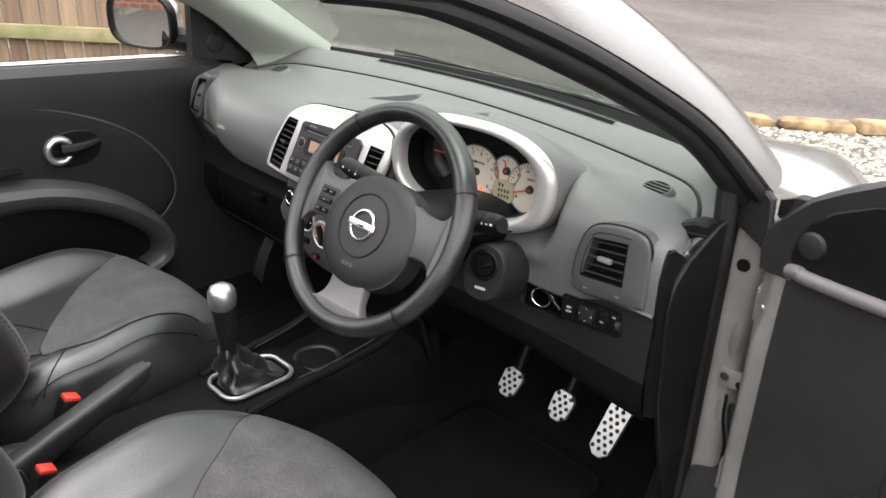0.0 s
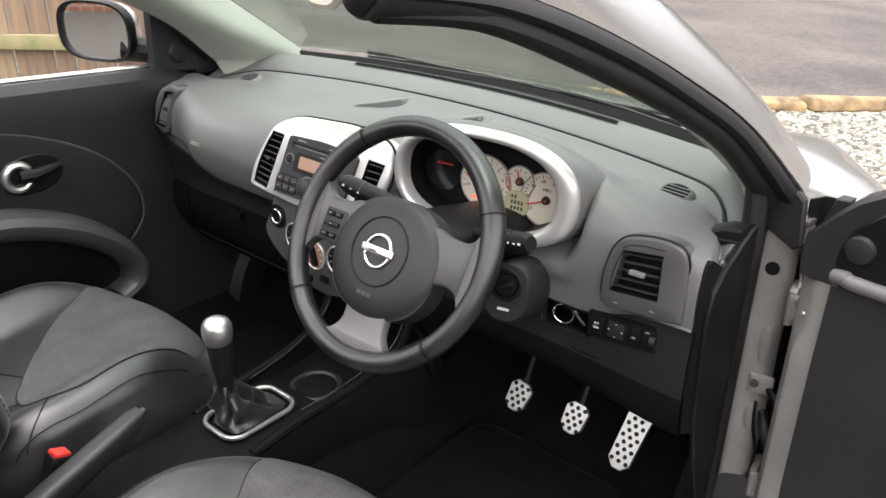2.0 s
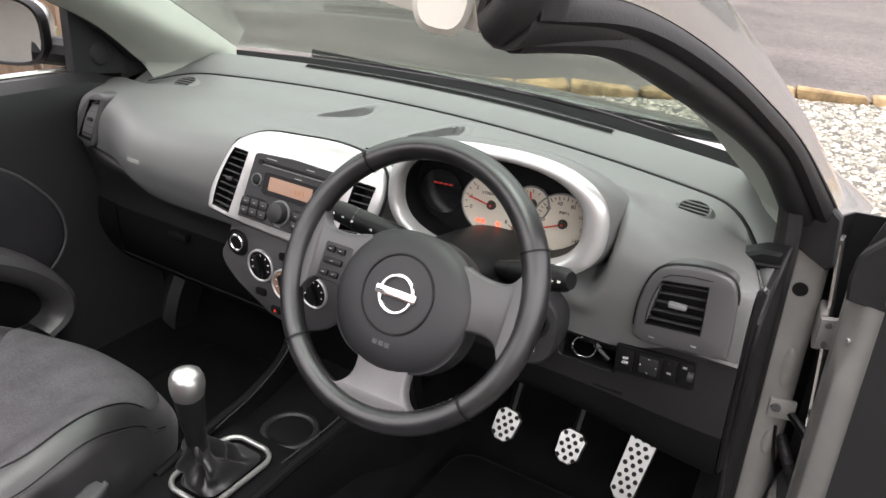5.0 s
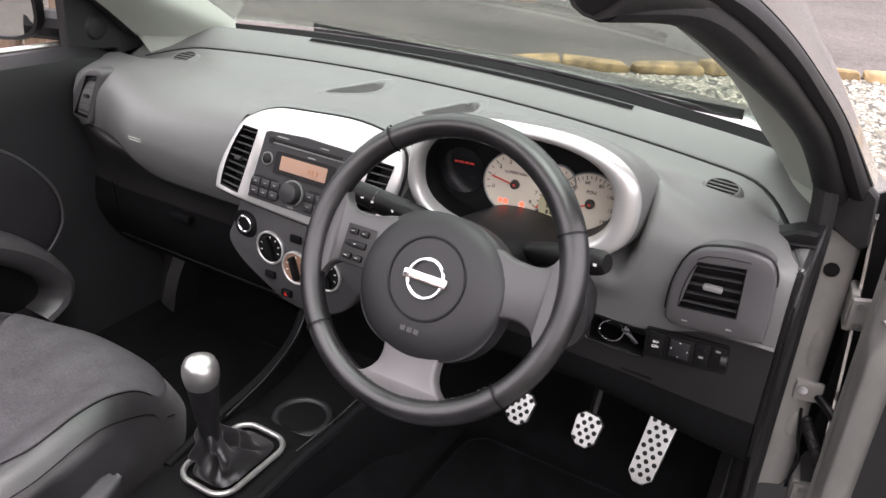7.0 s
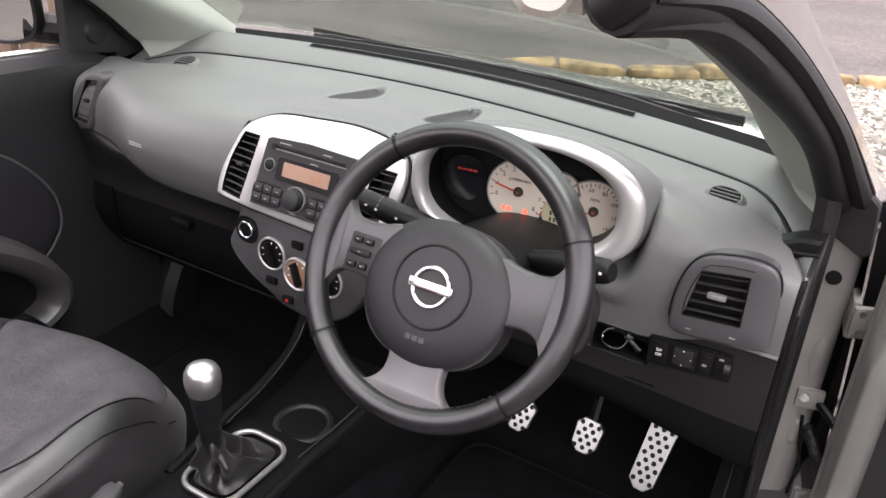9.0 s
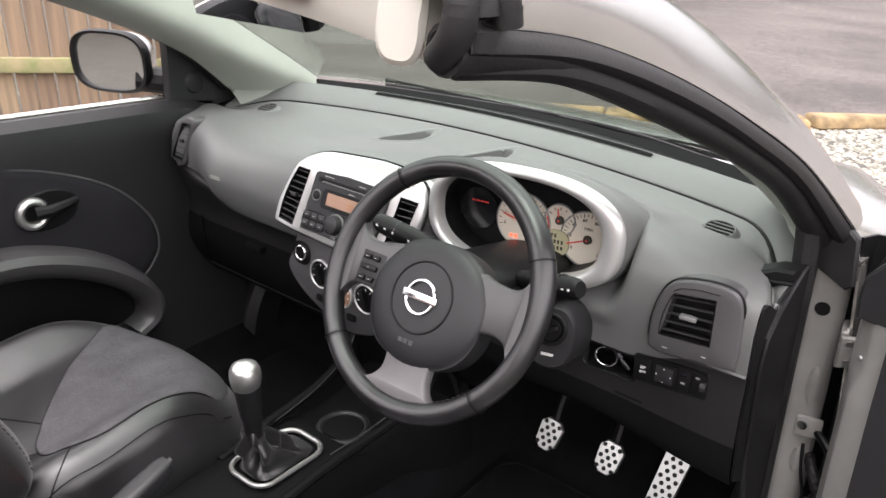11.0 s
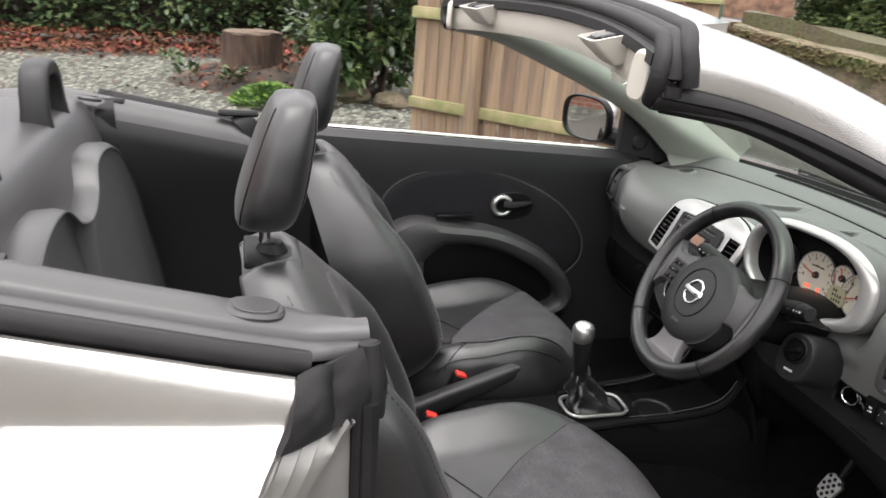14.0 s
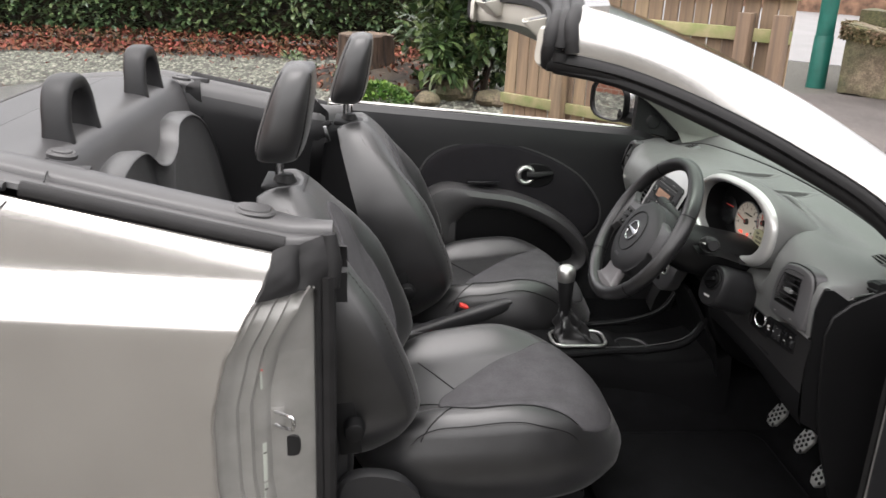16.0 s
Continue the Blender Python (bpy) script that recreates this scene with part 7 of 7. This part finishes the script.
def slab(name, outline, h, mat, label, category):
    return tagged(part(name, plate(outline, h + 0.1, pose(0, 0, -0.1)), mat, None), label, category, kind="structure")


slab("driveway", [(-4.9, 3.9), (-2.4, 4.35), (-0.9, 5.12), (0.0, 5.85), (1.2, 6.35), (3.4, 6.9), (30, 8), (30, 40), (-8.5, 15), (-9.5, 10.6), (-9.0, 8.0), (-8.4, 5.6)], 0.006, ASPHALT, "worn grey asphalt driveway with tyre streaks", "driveway")
slab("road", [(-60, 8), (-13, 7.2), (-9.6, 10.5), (-14, 16), (-60, 24)], 0.010, ROAD, "pale wet road behind the fence", "road")


def pebbles(name, spots, mat, label, category):
    """Loose stones, joined: each a squashed eight-sided lump."""
    verts, faces = [], []
    for x, y, z, r in spots:
        a0, sq, tip = rng.uniform(0, 6.28), rng.uniform(0.45, 0.8), rng.uniform(-0.3, 0.3)
        base = len(verts)
        for k in range(5):
            a = a0 + k * 1.2566 + rng.uniform(-0.25, 0.25)
            rr = r * rng.uniform(0.75, 1.15)
            verts.append((x + rr * math.cos(a), y + rr * math.sin(a), z + r * sq * (0.15 + 0.25 * math.sin(a + tip))))
        verts.append((x + r * tip * 0.4, y, z + r * sq))
        faces += [(base + k, base + (k + 1) % 5, base + 5) for k in range(5)]
    me = bpy.data.meshes.new(name)
    me.from_pydata(verts, [], faces)
    me.materials.append(mat)
    return tagged(new(name, me), label, category, kind="stuff")


def edge_y(x):
    keys = ((-4.9, 3.9), (-2.4, 4.35), (-0.9, 5.12), (0.0, 5.85), (1.2, 6.35), (3.4, 6.9))
    for (a, ya), (b, yb) in zip(keys, keys[1:]):
        if x <= b:
            return ya + (yb - ya) * clamp((x - a) / (b - a))
    return 6.9


spots = []
while len(spots) < 30000:
    x, y = rng.uniform(-1.8, 3.2), rng.uniform(2.2, 6.6)
    if y < edge_y(x) - 0.05 and not (abs(x) < 0.7 and y < 2.2):
        spots.append((x, y, 0.0, rng.uniform(0.009, 0.021)))
pebbles("white_gravel", spots, GRAVEL, "loose pale gravel in front of the car", "gravel")
spots = []
while len(spots) < 15000:
    x, y = rng.uniform(-10.6, -3.6), rng.uniform(-6.0, 2.6)
    if y < 1.2 + (-4.9 - x) * 0.9 if x > -4.9 else True:
        spots.append((x, y, 0.0, rng.uniform(0.016, 0.042)))
pebbles("slate_chippings", spots, SLATE, "grey green slate chippings beside the car", "gravel")

# edging stones between gravel and drive
x = -2.3
k = 0
while x < 3.2:
    L = rng.uniform(0.30, 0.48)
    y0, y1 = edge_y(x), edge_y(x + L)
    ang = math.degrees(math.atan2(y1 - y0, L))
    m = pose(x + L / 2, (y0 + y1) / 2 - 0.02, 0.025, rng.uniform(-4, 4), rng.uniform(-3, 3), ang + rng.uniform(-5, 5))
    bm = rbox(math.hypot(L, y1 - y0) * rng.uniform(0.88, 0.98), 0.13, 0.075, 0.030, m, 3)
    for v in bm.verts:
        v.co += Vector((0.05 * noise.noise(v.co * 7), 0.05 * noise.noise(v.co * 7 + Vector((3, 0, 0))), 0.03 * noise.noise(v.co * 6 + Vector((0, 9, 0)))))
    tagged(part("edging_stone", bm, EDGING), "yellowish rough edging stone beside the drive", "edging stone", "edging of the drive")
    x += L


# ---- timber fence ----
def fence(start, end, height, rails, n_boards, posts, label, width=0.143, thick=0.018):
    a, b = Vector((*start, 0)), Vector((*end, 0))
    along = (b - a).normalized()
    length = (b - a).length
    ang = math.degrees(math.atan2(along.y, along.x))
    root = new("timber_fence")
    tagged(root, label, "fence")
    root.matrix_basis = pose(a.x, a.y, 0, 0, 0, ang)
    board = None
    pitch = length / n_boards
    bevelled = rbox(width, thick, height - 0.06, 0.003)
    me = bpy.data.meshes.new("board")
    bevelled.to_mesh(me)
    bevelled.free()
    me.materials.append(TIMBER)
    for k in range(n_boards):
        ob = new("board", me)
        ob.parent = root
        ob.matrix_basis = pose((k + 0.5) * pitch, 0.0, 0.05 + (height - 0.06) / 2 + rng.uniform(-0.008, 0.008), rng.uniform(-0.5, 0.5), rng.uniform(-0.6, 0.6), rng.uniform(-1, 1))
    for z in rails:
        o = part("rail", rbox(length, 0.045, 0.085, 0.006), MOSSY, root)
        o.matrix_parent_inverse = Matrix()
        o.matrix_basis = pose(length / 2, -0.034, z)
    o = part("capping", rbox(length + 0.02, 0.075, 0.028, 0.005), MOSSY, root)
    o.matrix_parent_inverse = Matrix()
    o.matrix_basis = pose(length / 2, -0.012, height + 0.006)
    for k, s in enumerate(posts):
        tall = height + (0.34 if k == 0 else -0.10)
        o = part("post", rbox(0.092, 0.092, tall, 0.008), TIMBER, root)
        o.matrix_parent_inverse = Matrix()
        o.matrix_basis = pose(s, -0.085, tall / 2)
    return root


fence((-5.05, 1.28), (-3.25, 2.85), 1.34, (0.40, 1.10), 20, (0.64, 2.10, 2.34), "weathered brown timber fence with gapped boards and mossy rails", 0.106)


# ---- planting ----
def leaves(name, places, size, mat, label, category, droop=0.5):
    """Many folded leaves, joined."""
    verts, faces = [], []
    for p, out in places:
        L = size * rng.uniform(0.7, 1.3)
        d0 = (out + Vector((rng.uniform(-1, 1), rng.uniform(-1, 1), rng.uniform(-1, 1) * 0.8 - droop * 0.3))).normalized()
        side = d0.cross(Vector((rng.uniform(-0.4, 0.4), rng.uniform(-0.4, 0.4), 1))).normalized()
        nrm = side.cross(d0)
        b = len(verts)
        w = L * 0.24
        verts += [p, p + d0 * L * 0.35 + side * w + nrm * w * 0.25, p + d0 * L * 0.75 + side * w * 0.75, p + d0 * L - nrm * L * 0.12,
                  p + d0 * L * 0.75 - side * w * 0.75, p + d0 * L * 0.35 - side * w + nrm * w * 0.25, p + d0 * L * 0.5 - nrm * w * 0.1]
        faces += [(b, b + 1, b + 6), (b + 1, b + 2, b + 6), (b + 2, b + 3, b + 6), (b + 3, b + 4, b + 6), (b + 4, b + 5, b + 6), (b + 5, b, b + 6)]
    me = bpy.data.meshes.new(name)
    me.from_pydata([tuple(v) for v in verts], [], faces)
    me.polygons.foreach_set("use_smooth", [True] * len(me.polygons))
    me.materials.append(mat)
    ob = new(name, me)
    return tagged(ob, label, category, kind="stuff") if label else ob


def hedge(name, a, b, depth, z0, z1, count, size, mat, label):
    a, b = Vector((*a, 0)), Vector((*b, 0))
    along = b - a
    out = Vector((along.y, -along.x, 0)).normalized()
    places = []
    for k in range(count):
        s, h = rng.random(), rng.random() ** 0.9
        lump = 0.22 * noise.noise(Vector((s * along.length * 0.9, h * 2.2, 3.1))) + 0.10 * noise.noise(Vector((s * along.length * 3.1, h * 6, 7)))
        back = rng.random() ** 2.2 * depth * 0.6
        places.append((a + along * s + out * (lump - back) + Vector((0, 0, z0 + (z1 - z0) * h)), out))
    ob = leaves(name, places, size, mat, label, "hedge")
    # dark box added inside the hedge for the shade behind its leaves
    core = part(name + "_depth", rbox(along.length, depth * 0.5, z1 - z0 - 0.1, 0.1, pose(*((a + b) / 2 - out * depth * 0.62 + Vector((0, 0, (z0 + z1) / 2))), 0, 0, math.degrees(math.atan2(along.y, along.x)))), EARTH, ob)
    core.name = "shade_core"
    return ob


hedge("hedge", (-12.2, -8.5), (-11.6, 4.2), 1.2, 0.05, 2.6, 26000, 0.12, LEAF, "dense dark green evergreen hedge behind the gravel")
spots = []
places = []
for k in range(9000):
    y = rng.uniform(-8, 3.0)
    x = -11.35 - 0.045 * y * 0 + rng.gauss(0, 0.42)
    places.append((Vector((x, y, rng.uniform(0.02, 0.10) + 0.15 * smooth(-11.2, -11.8, x))), Vector((rng.uniform(-1, 1), rng.uniform(-1, 1), 0.2))))
leaves("leaf_litter", places, 0.075, LITTER, "red brown fallen leaves below the hedge", "leaves", 0)

places = []
for k in range(500):
    a, r = rng.uniform(0, 6.28), rng.random() ** 0.5
    places.append((Vector((-8.5 + 1.35 * r * math.cos(a), 0.40 + 1.25 * r * math.sin(a), 0.03 + 0.20 * (1 - r * r))), Vector((rng.uniform(-1, 1), rng.uniform(-1, 1), 0.5))))
for k in range(110):
    places.append((Vector((rng.uniform(-10.5, -4.2), rng.uniform(-5.5, 2.4), 0.03)), Vector((rng.uniform(-1, 1), rng.uniform(-1, 1), 0.1))))
leaves("scattered_leaves", places, 0.075, LITTER, "brown leaves scattered on the mound and chippings", "leaves", 0)
places = []
for cx, cy, n0 in ((-7.75, -0.15, 60), (-7.9, 0.75, 45), (-8.1, -0.65, 40), (-9.2, -0.9, 60)):
    for k in range(n0):
        a = rng.uniform(0, 6.28)
        places.append((Vector((cx + 0.10 * math.cos(a), cy + 0.10 * math.sin(a), 0.12 + rng.uniform(0, 0.12))), Vector((math.cos(a), math.sin(a), 0.9))))
leaves("weeds", places, 0.09, LAUREL, "small yellow green weeds on the mound", "plant", 0)

# mound, stump, rocks
rows = []
for k in range(12):
    r = 1 - k / 11
    rows.append([Vector((-8.6 + 1.3 * r * math.cos(t), 0.35 + 1.25 * r * math.sin(t), 0.20 * (1 - r * r) + 0.03 * math.sin(5 * t + 9 * r))) for t in np.linspace(0, 2 * math.pi, 40, endpoint=False)])
tagged(part("earth_mound", sheet(rows, across=True), EARTH), "low mound of dark earth round the stump", "mound", kind="structure")
stump = new("tree_stump")
stump.matrix_basis = pose(-8.55, 0.06, 0.06) @ Matrix.Diagonal((0.84, 0.84, 1.0, 1.0))
tagged(stump, "sawn tree stump with brown bark on an earth mound", "stump")
rows = []
for z, r in ((0, 0.54), (0.05, 0.48), (0.12, 0.445), (0.22, 0.42), (0.33, 0.41), (0.44, 0.405), (0.51, 0.40), (0.52, 0.385)):
    ring = []
    for t in np.linspace(0, 2 * math.pi, 140, endpoint=False):
        rib = 0.045 * math.sin(5 * t) + 0.030 * math.sin(11 * t + 2 * z) + 0.045 * noise.noise(Vector((math.cos(t) * 9, math.sin(t) * 9, z * 1.6)))
        rr = r * (1 + rib + 0.10 * max(0.0, 0.1 - z) / 0.1 * math.sin(4 * t + 1))
        ring.append(Vector((rr * math.cos(t), rr * math.sin(t), z + (0.03 * noise.noise(Vector((math.cos(t) * 2, math.sin(t) * 2, 1))) if z > 0.4 else 0))))
    rows.append(ring)
o = part("trunk", sheet(rows, across=True, caps=True), BARK, stump)
o.matrix_parent_inverse = Matrix()
o = part("cut_face", drum(0.372, 0.370, 0.006, 48, pose(0, 0, 0.518)), CUT, stump, "sawn top face")
o.matrix_parent_inverse = Matrix()
for x, y, r in ((-7.35, 1.05, 0.24), (-7.0, 1.45, 0.18), (-6.9, 0.75, 0.15), (-7.6, 0.55, 0.14), (-6.7, 1.75, 0.14)):
    bm = bmesh.new()
    bmesh.ops.create_icosphere(bm, subdivisions=3, radius=r)
    for v in bm.verts:
        q = noise.noise(v.co * 6 + Vector((x, y, 0)))
        v.co *= 1 + 0.28 * q
        v.co.z *= 0.6
    tagged(part("rock", move(bm, pose(x, y, r * 0.35)), STONE, None, "", 25), "mossy yellowish rock at the edge of the gravel", "rock", "rocks by the shrub")
places = []
for k in range(1600):
    a, r = rng.uniform(0, 6.28), rng.random() ** 0.5
    places.append((Vector((-7.05 + 0.42 * r * math.cos(a), 0.20 + 0.38 * r * math.sin(a), 0.02 + 0.16 * (1 - r * r))), Vector((math.cos(a), math.sin(a), 0.8))))
leaves("ground_cover", places, 0.055, GRASS, "bright green low ground cover plant", "plant", 0)


def shrub(x, y, label, stems, spread, base, top, count, size, mat):
    root = new("shrub")
    root.matrix_basis = pose(x, y, 0)
    tagged(root, label, "shrub")
    places, tips = [], []
    bms = []
    for k in range(stems):
        a = 6.28 * k / stems + rng.uniform(-0.4, 0.4)
        foot = Vector((0.16 * math.cos(a), 0.16 * math.sin(a), 0))
        head = Vector((spread * 0.55 * math.cos(a), spread * 0.55 * math.sin(a), top * rng.uniform(0.6, 0.85)))
        path = spline([foot, foot.lerp(head, 0.4) + Vector((rng.uniform(-0.05, 0.05), rng.uniform(-0.05, 0.05), 0.05)), head], 9)
        bms.append(tube(path, [0.032 - 0.0026 * i for i in range(9)], 7))
        tips.append(path)
        for j in range(3):
            q = path[3 + 2 * j]
            e = q + Vector((rng.uniform(-1, 1) * spread * 0.6, rng.uniform(-1, 1) * spread * 0.6, rng.uniform(0.1, 0.5)))
            br = spline([q, q.lerp(e, 0.5) + Vector((0, 0, 0.08)), e], 6)
            bms.append(tube(br, [0.014 - 0.002 * i for i in range(6)], 5))
            tips.append(br)
    for k in range(stems):
        o = part("stem", join(*bms[4 * k:4 * k + 4]), BARK, root, "bare brown stem")
        o.matrix_parent_inverse = Matrix()
    clumps = []
    for k in range(70):
        a, h, r = rng.uniform(0, 6.28), rng.random(), rng.random() ** 0.5
        wide = spread * (0.55 + 0.5 * math.sin(math.pi * (0.15 + 0.75 * h)))
        clumps.append((Vector((wide * r * math.cos(a), wide * r * math.sin(a), base + (top - base) * h)), rng.uniform(0.14, 0.30)))
    for k in range(count):
        c, r = clumps[k % len(clumps)]
        v = Vector((rng.gauss(0, 1), rng.gauss(0, 1), rng.gauss(0, 0.8))).normalized()
        places.append((c + v * r * rng.random() ** 0.4, v))
    o = leaves("crown", places, size, mat, "", "")
    o.parent = root
    return root


shrub(-7.6, 1.30, "glossy-leaved evergreen shrub with bare lower stems", 6, 0.85, 0.30, 2.2, 6500, 0.125, LAUREL)

# ---- far side: stone wall, lamp post, road, hedges, brick frontage ----
def wall_block(name, a, b, h, t, mat, label, fall=0.0):
    a, b = Vector((*a, 0)), Vector((*b, 0))
    al = b - a
    bm = rbox(al.length, t, h, 0.04)
    bmesh.ops.subdivide_edges(bm, edges=[e for e in bm.edges if e.calc_length() > 0.5], cuts=14, use_grid_fill=True)
    for v in bm.verts:
        if v.co.z > 0:
            v.co.z -= fall * (v.co.x / al.length + 0.5)
        v.co += Vector((0, 0.05 * noise.noise(v.co * 3), 0.05 * noise.noise(v.co * 2 + Vector((5, 0, 0)))))
    root = tagged(part(name, move(bm, pose(*((a + b) / 2 + Vector((0, 0, h / 2))), 0, 0, math.degrees(math.atan2(al.y, al.x)))), mat), label, "wall", kind="structure")
    return root


wall_block("stone_wall", (-8.75, 6.45), (-6.70, 8.60), 0.92, 0.55, STONE, "mossy old stone wall beside the lane", 0.46)
MOSS = per_island(material("mossy_grass", (0.105, 0.110, 0.040), 0.8, vary=0.3, vscale=2.5, tint=(0.13, 0.09, 0.05)), 0.5, 0.04)
BUSH = per_island(material("clipped_bush_leaves", (0.085, 0.125, 0.042), 0.55, vary=0.3, vscale=2.0), 0.5, 0.04)
BANK = speckled(material("mossy_bank_turf", (0.055, 0.058, 0.024), 0.95, bump=1.0, scale=45, vary=0.3, vscale=5, tint=(0.070, 0.054, 0.033)), 30, 0.5)
rows = [[Vector((-8.90 + 2.05 * s - 1.9 * v, 6.60 + 2.15 * s + 1.6 * v, 0.82 - 0.40 * s - 0.10 * v + 0.04 * math.sin(9 * s + 4 * v))) for v in np.linspace(0, 1, 10)] for s in np.linspace(0, 1, 16)]
tagged(part("bank", shell(rows, 0.25), BANK), "mossy green grass bank behind the stone wall", "bank", kind="structure")
places = []
for k in range(7000):
    u, v = rng.random(), rng.random()
    places.append((Vector((-8.90 + 2.05 * u - 1.9 * v, 6.60 + 2.15 * u + 1.6 * v, 0.83 - 0.40 * u - 0.10 * v + 0.04 * math.sin(9 * u + 4 * v))), Vector((rng.uniform(-0.8, 0.8), rng.uniform(-0.8, 0.8), 0.8))))
trail = []
for k in range(5200):
    u, d = rng.random(), rng.random() ** 1.5
    hang = (0.10 + 0.16 * (0.5 + 0.5 * noise.noise(Vector((u * 14, 0, 2)))) + 0.05 * noise.noise(Vector((u * 50, 0, 5)))) * d
    top = 0.92 - 0.46 * u
    trail.append((Vector((-8.75 + 2.05 * u, 6.45 + 2.15 * u, top - hang)) + Vector((0.724, -0.690, 0)) * (0.29 + 0.02 * rng.random() - 0.18 * (d < 0.1)), Vector((0.7, -0.4, -0.5))))
for k in range(1500):
    u, d = rng.uniform(-0.3, 0.3), rng.random() ** 1.5
    trail.append((Vector((-8.75 + 0.724 * u, 6.45 - 0.690 * u, 0.93 - 0.20 * d)) + Vector((-0.690, -0.724, 0)) * (0.02 + 0.03 * rng.random()), Vector((-0.3, -0.7, -0.5))))
leaves("ivy", trail, 0.055, MOSS, "small mossy creeper hanging over the stone wall", "ivy", 0.5)
leaves("bank_grass", places, 0.10, MOSS, "rough mossy grass on the bank", "grass", 0)
hedge("hedge", (-10.6, 8.6), (-8.9, 10.4), 1.2, 0.30, 1.75, 14000, 0.09, BUSH, "rounded clipped green hedge above the wall")
wall_block("retaining_wall", (-6.75, 8.60), (1.2, 21.0), 0.34, 0.35, STONE, "low stone retaining wall below the hedge")
COPING = per_piece(material("weathered_coping_stone", (0.17, 0.150, 0.115), 0.9, bump=0.8, scale=35, vary=0.35, vscale=4, tint=(0.10, 0.095, 0.06)), 0.2)
coping = new("wall_coping")
tagged(coping, "row of pale weathered coping stones on the low wall", "coping")
stone_me = None
for k in range(26):
    if stone_me is None:
        o = part("coping_stone", rbox(0.545, 0.42, 0.085, 0.015), COPING, coping)
        o.matrix_parent_inverse = Matrix()
        stone_me = o.data
    else:
        o = new("coping_stone", stone_me)
        o.parent = coping
    o.matrix_basis = pose(-6.75 + 0.54 * 0.56 * (k + 0.5), 8.60 + 0.842 * 0.56 * (k + 0.5), 0.375 + rng.uniform(-0.008, 0.008), rng.uniform(-1.5, 1.5), rng.uniform(-1, 1), 57.3 + rng.uniform(-1.5, 1.5))
pole = new("lamp_post")
pole.matrix_basis = pose(-9.15, 6.30, 0)
tagged(pole, "dark green painted steel lamp post", "lamp post")
o = part("shaft", drum(0.118, 0.105, 4.2, 24), GREENPAINT, pole)
o.matrix_parent_inverse = Matrix()
o = part("base", drum(0.128, 0.125, 0.7, 24, None, 0.004), GREENPAINT, pole)
o.matrix_parent_inverse = Matrix()
hedge("hedge", (-7.45, 9.05), (0.5, 21.5), 1.2, 0.42, 2.6, 22000, 0.13, LEAF, "clipped dark green hedge above the low wall")
places = []
for k in range(9000):
    s = rng.random()
    w = rng.uniform(0.15, 1.35)
    places.append((Vector((-6.75 + 7.95 * s - 0.842 * w, 8.60 + 12.4 * s + 0.54 * w, 0.36 + 0.06 * w + rng.uniform(0, 0.05))), Vector((rng.uniform(-0.5, 0.5), rng.uniform(-0.5, 0.5), 1))))
leaves("verge_grass", places, 0.11, MOSS, "rough mossy grass verge above the low wall", "grass", 0)
rows = [[Vector((-6.75 + 7.95 * s - 0.842 * w, 8.60 + 12.4 * s + 0.54 * w, 0.35 + 0.06 * w)) for w in (0.12, 0.6, 1.2, 2.4)] for s in np.linspace(0, 1, 12)]
tagged(part("verge", shell(rows, -0.3), BANK), "mossy turf verge behind the low wall", "verge", kind="structure")
frontage = tagged(part("brick_frontage", rbox(30, 0.4, 3.2, 0.02, pose(-34, 17, 1.6, 0, 0, 28)), BRICK), "far red brick frontage across the road", "building", kind="structure")
HOUSE = material("house_brick", (0.30, 0.13, 0.085), 0.85, bump=0.5, scale=60, vary=0.2, vscale=3)
n, l = HOUSE.node_tree.nodes, HOUSE.node_tree.links
bricks, spot = n.new("ShaderNodeTexBrick"), n.new("ShaderNodeMapping")
spot.inputs["Rotation"].default_value = (radians(90), 0, 0)
bricks.inputs["Color1"].default_value, bricks.inputs["Color2"].default_value, bricks.inputs["Mortar"].default_value = (0.30, 0.12, 0.075, 1), (0.24, 0.095, 0.06, 1), (0.36, 0.33, 0.28, 1)
bricks.inputs["Scale"].default_value, bricks.inputs["Mortar Size"].default_value = 4.4, 0.02
l.new([k for k in n if k.bl_idname == "ShaderNodeTexCoord"][0].outputs["Object"], spot.inputs["Vector"])
l.new(spot.outputs[0], bricks.inputs["Vector"])
l.new(bricks.outputs[0], n["Principled BSDF"].inputs["Base Color"])
tagged(part("house_wall", rbox(10.5, 0.3, 2.9, 0.01, pose(-1.4, -5.4, 1.45)), HOUSE), "plain red brick house wall behind the car", "wall", kind="structure")
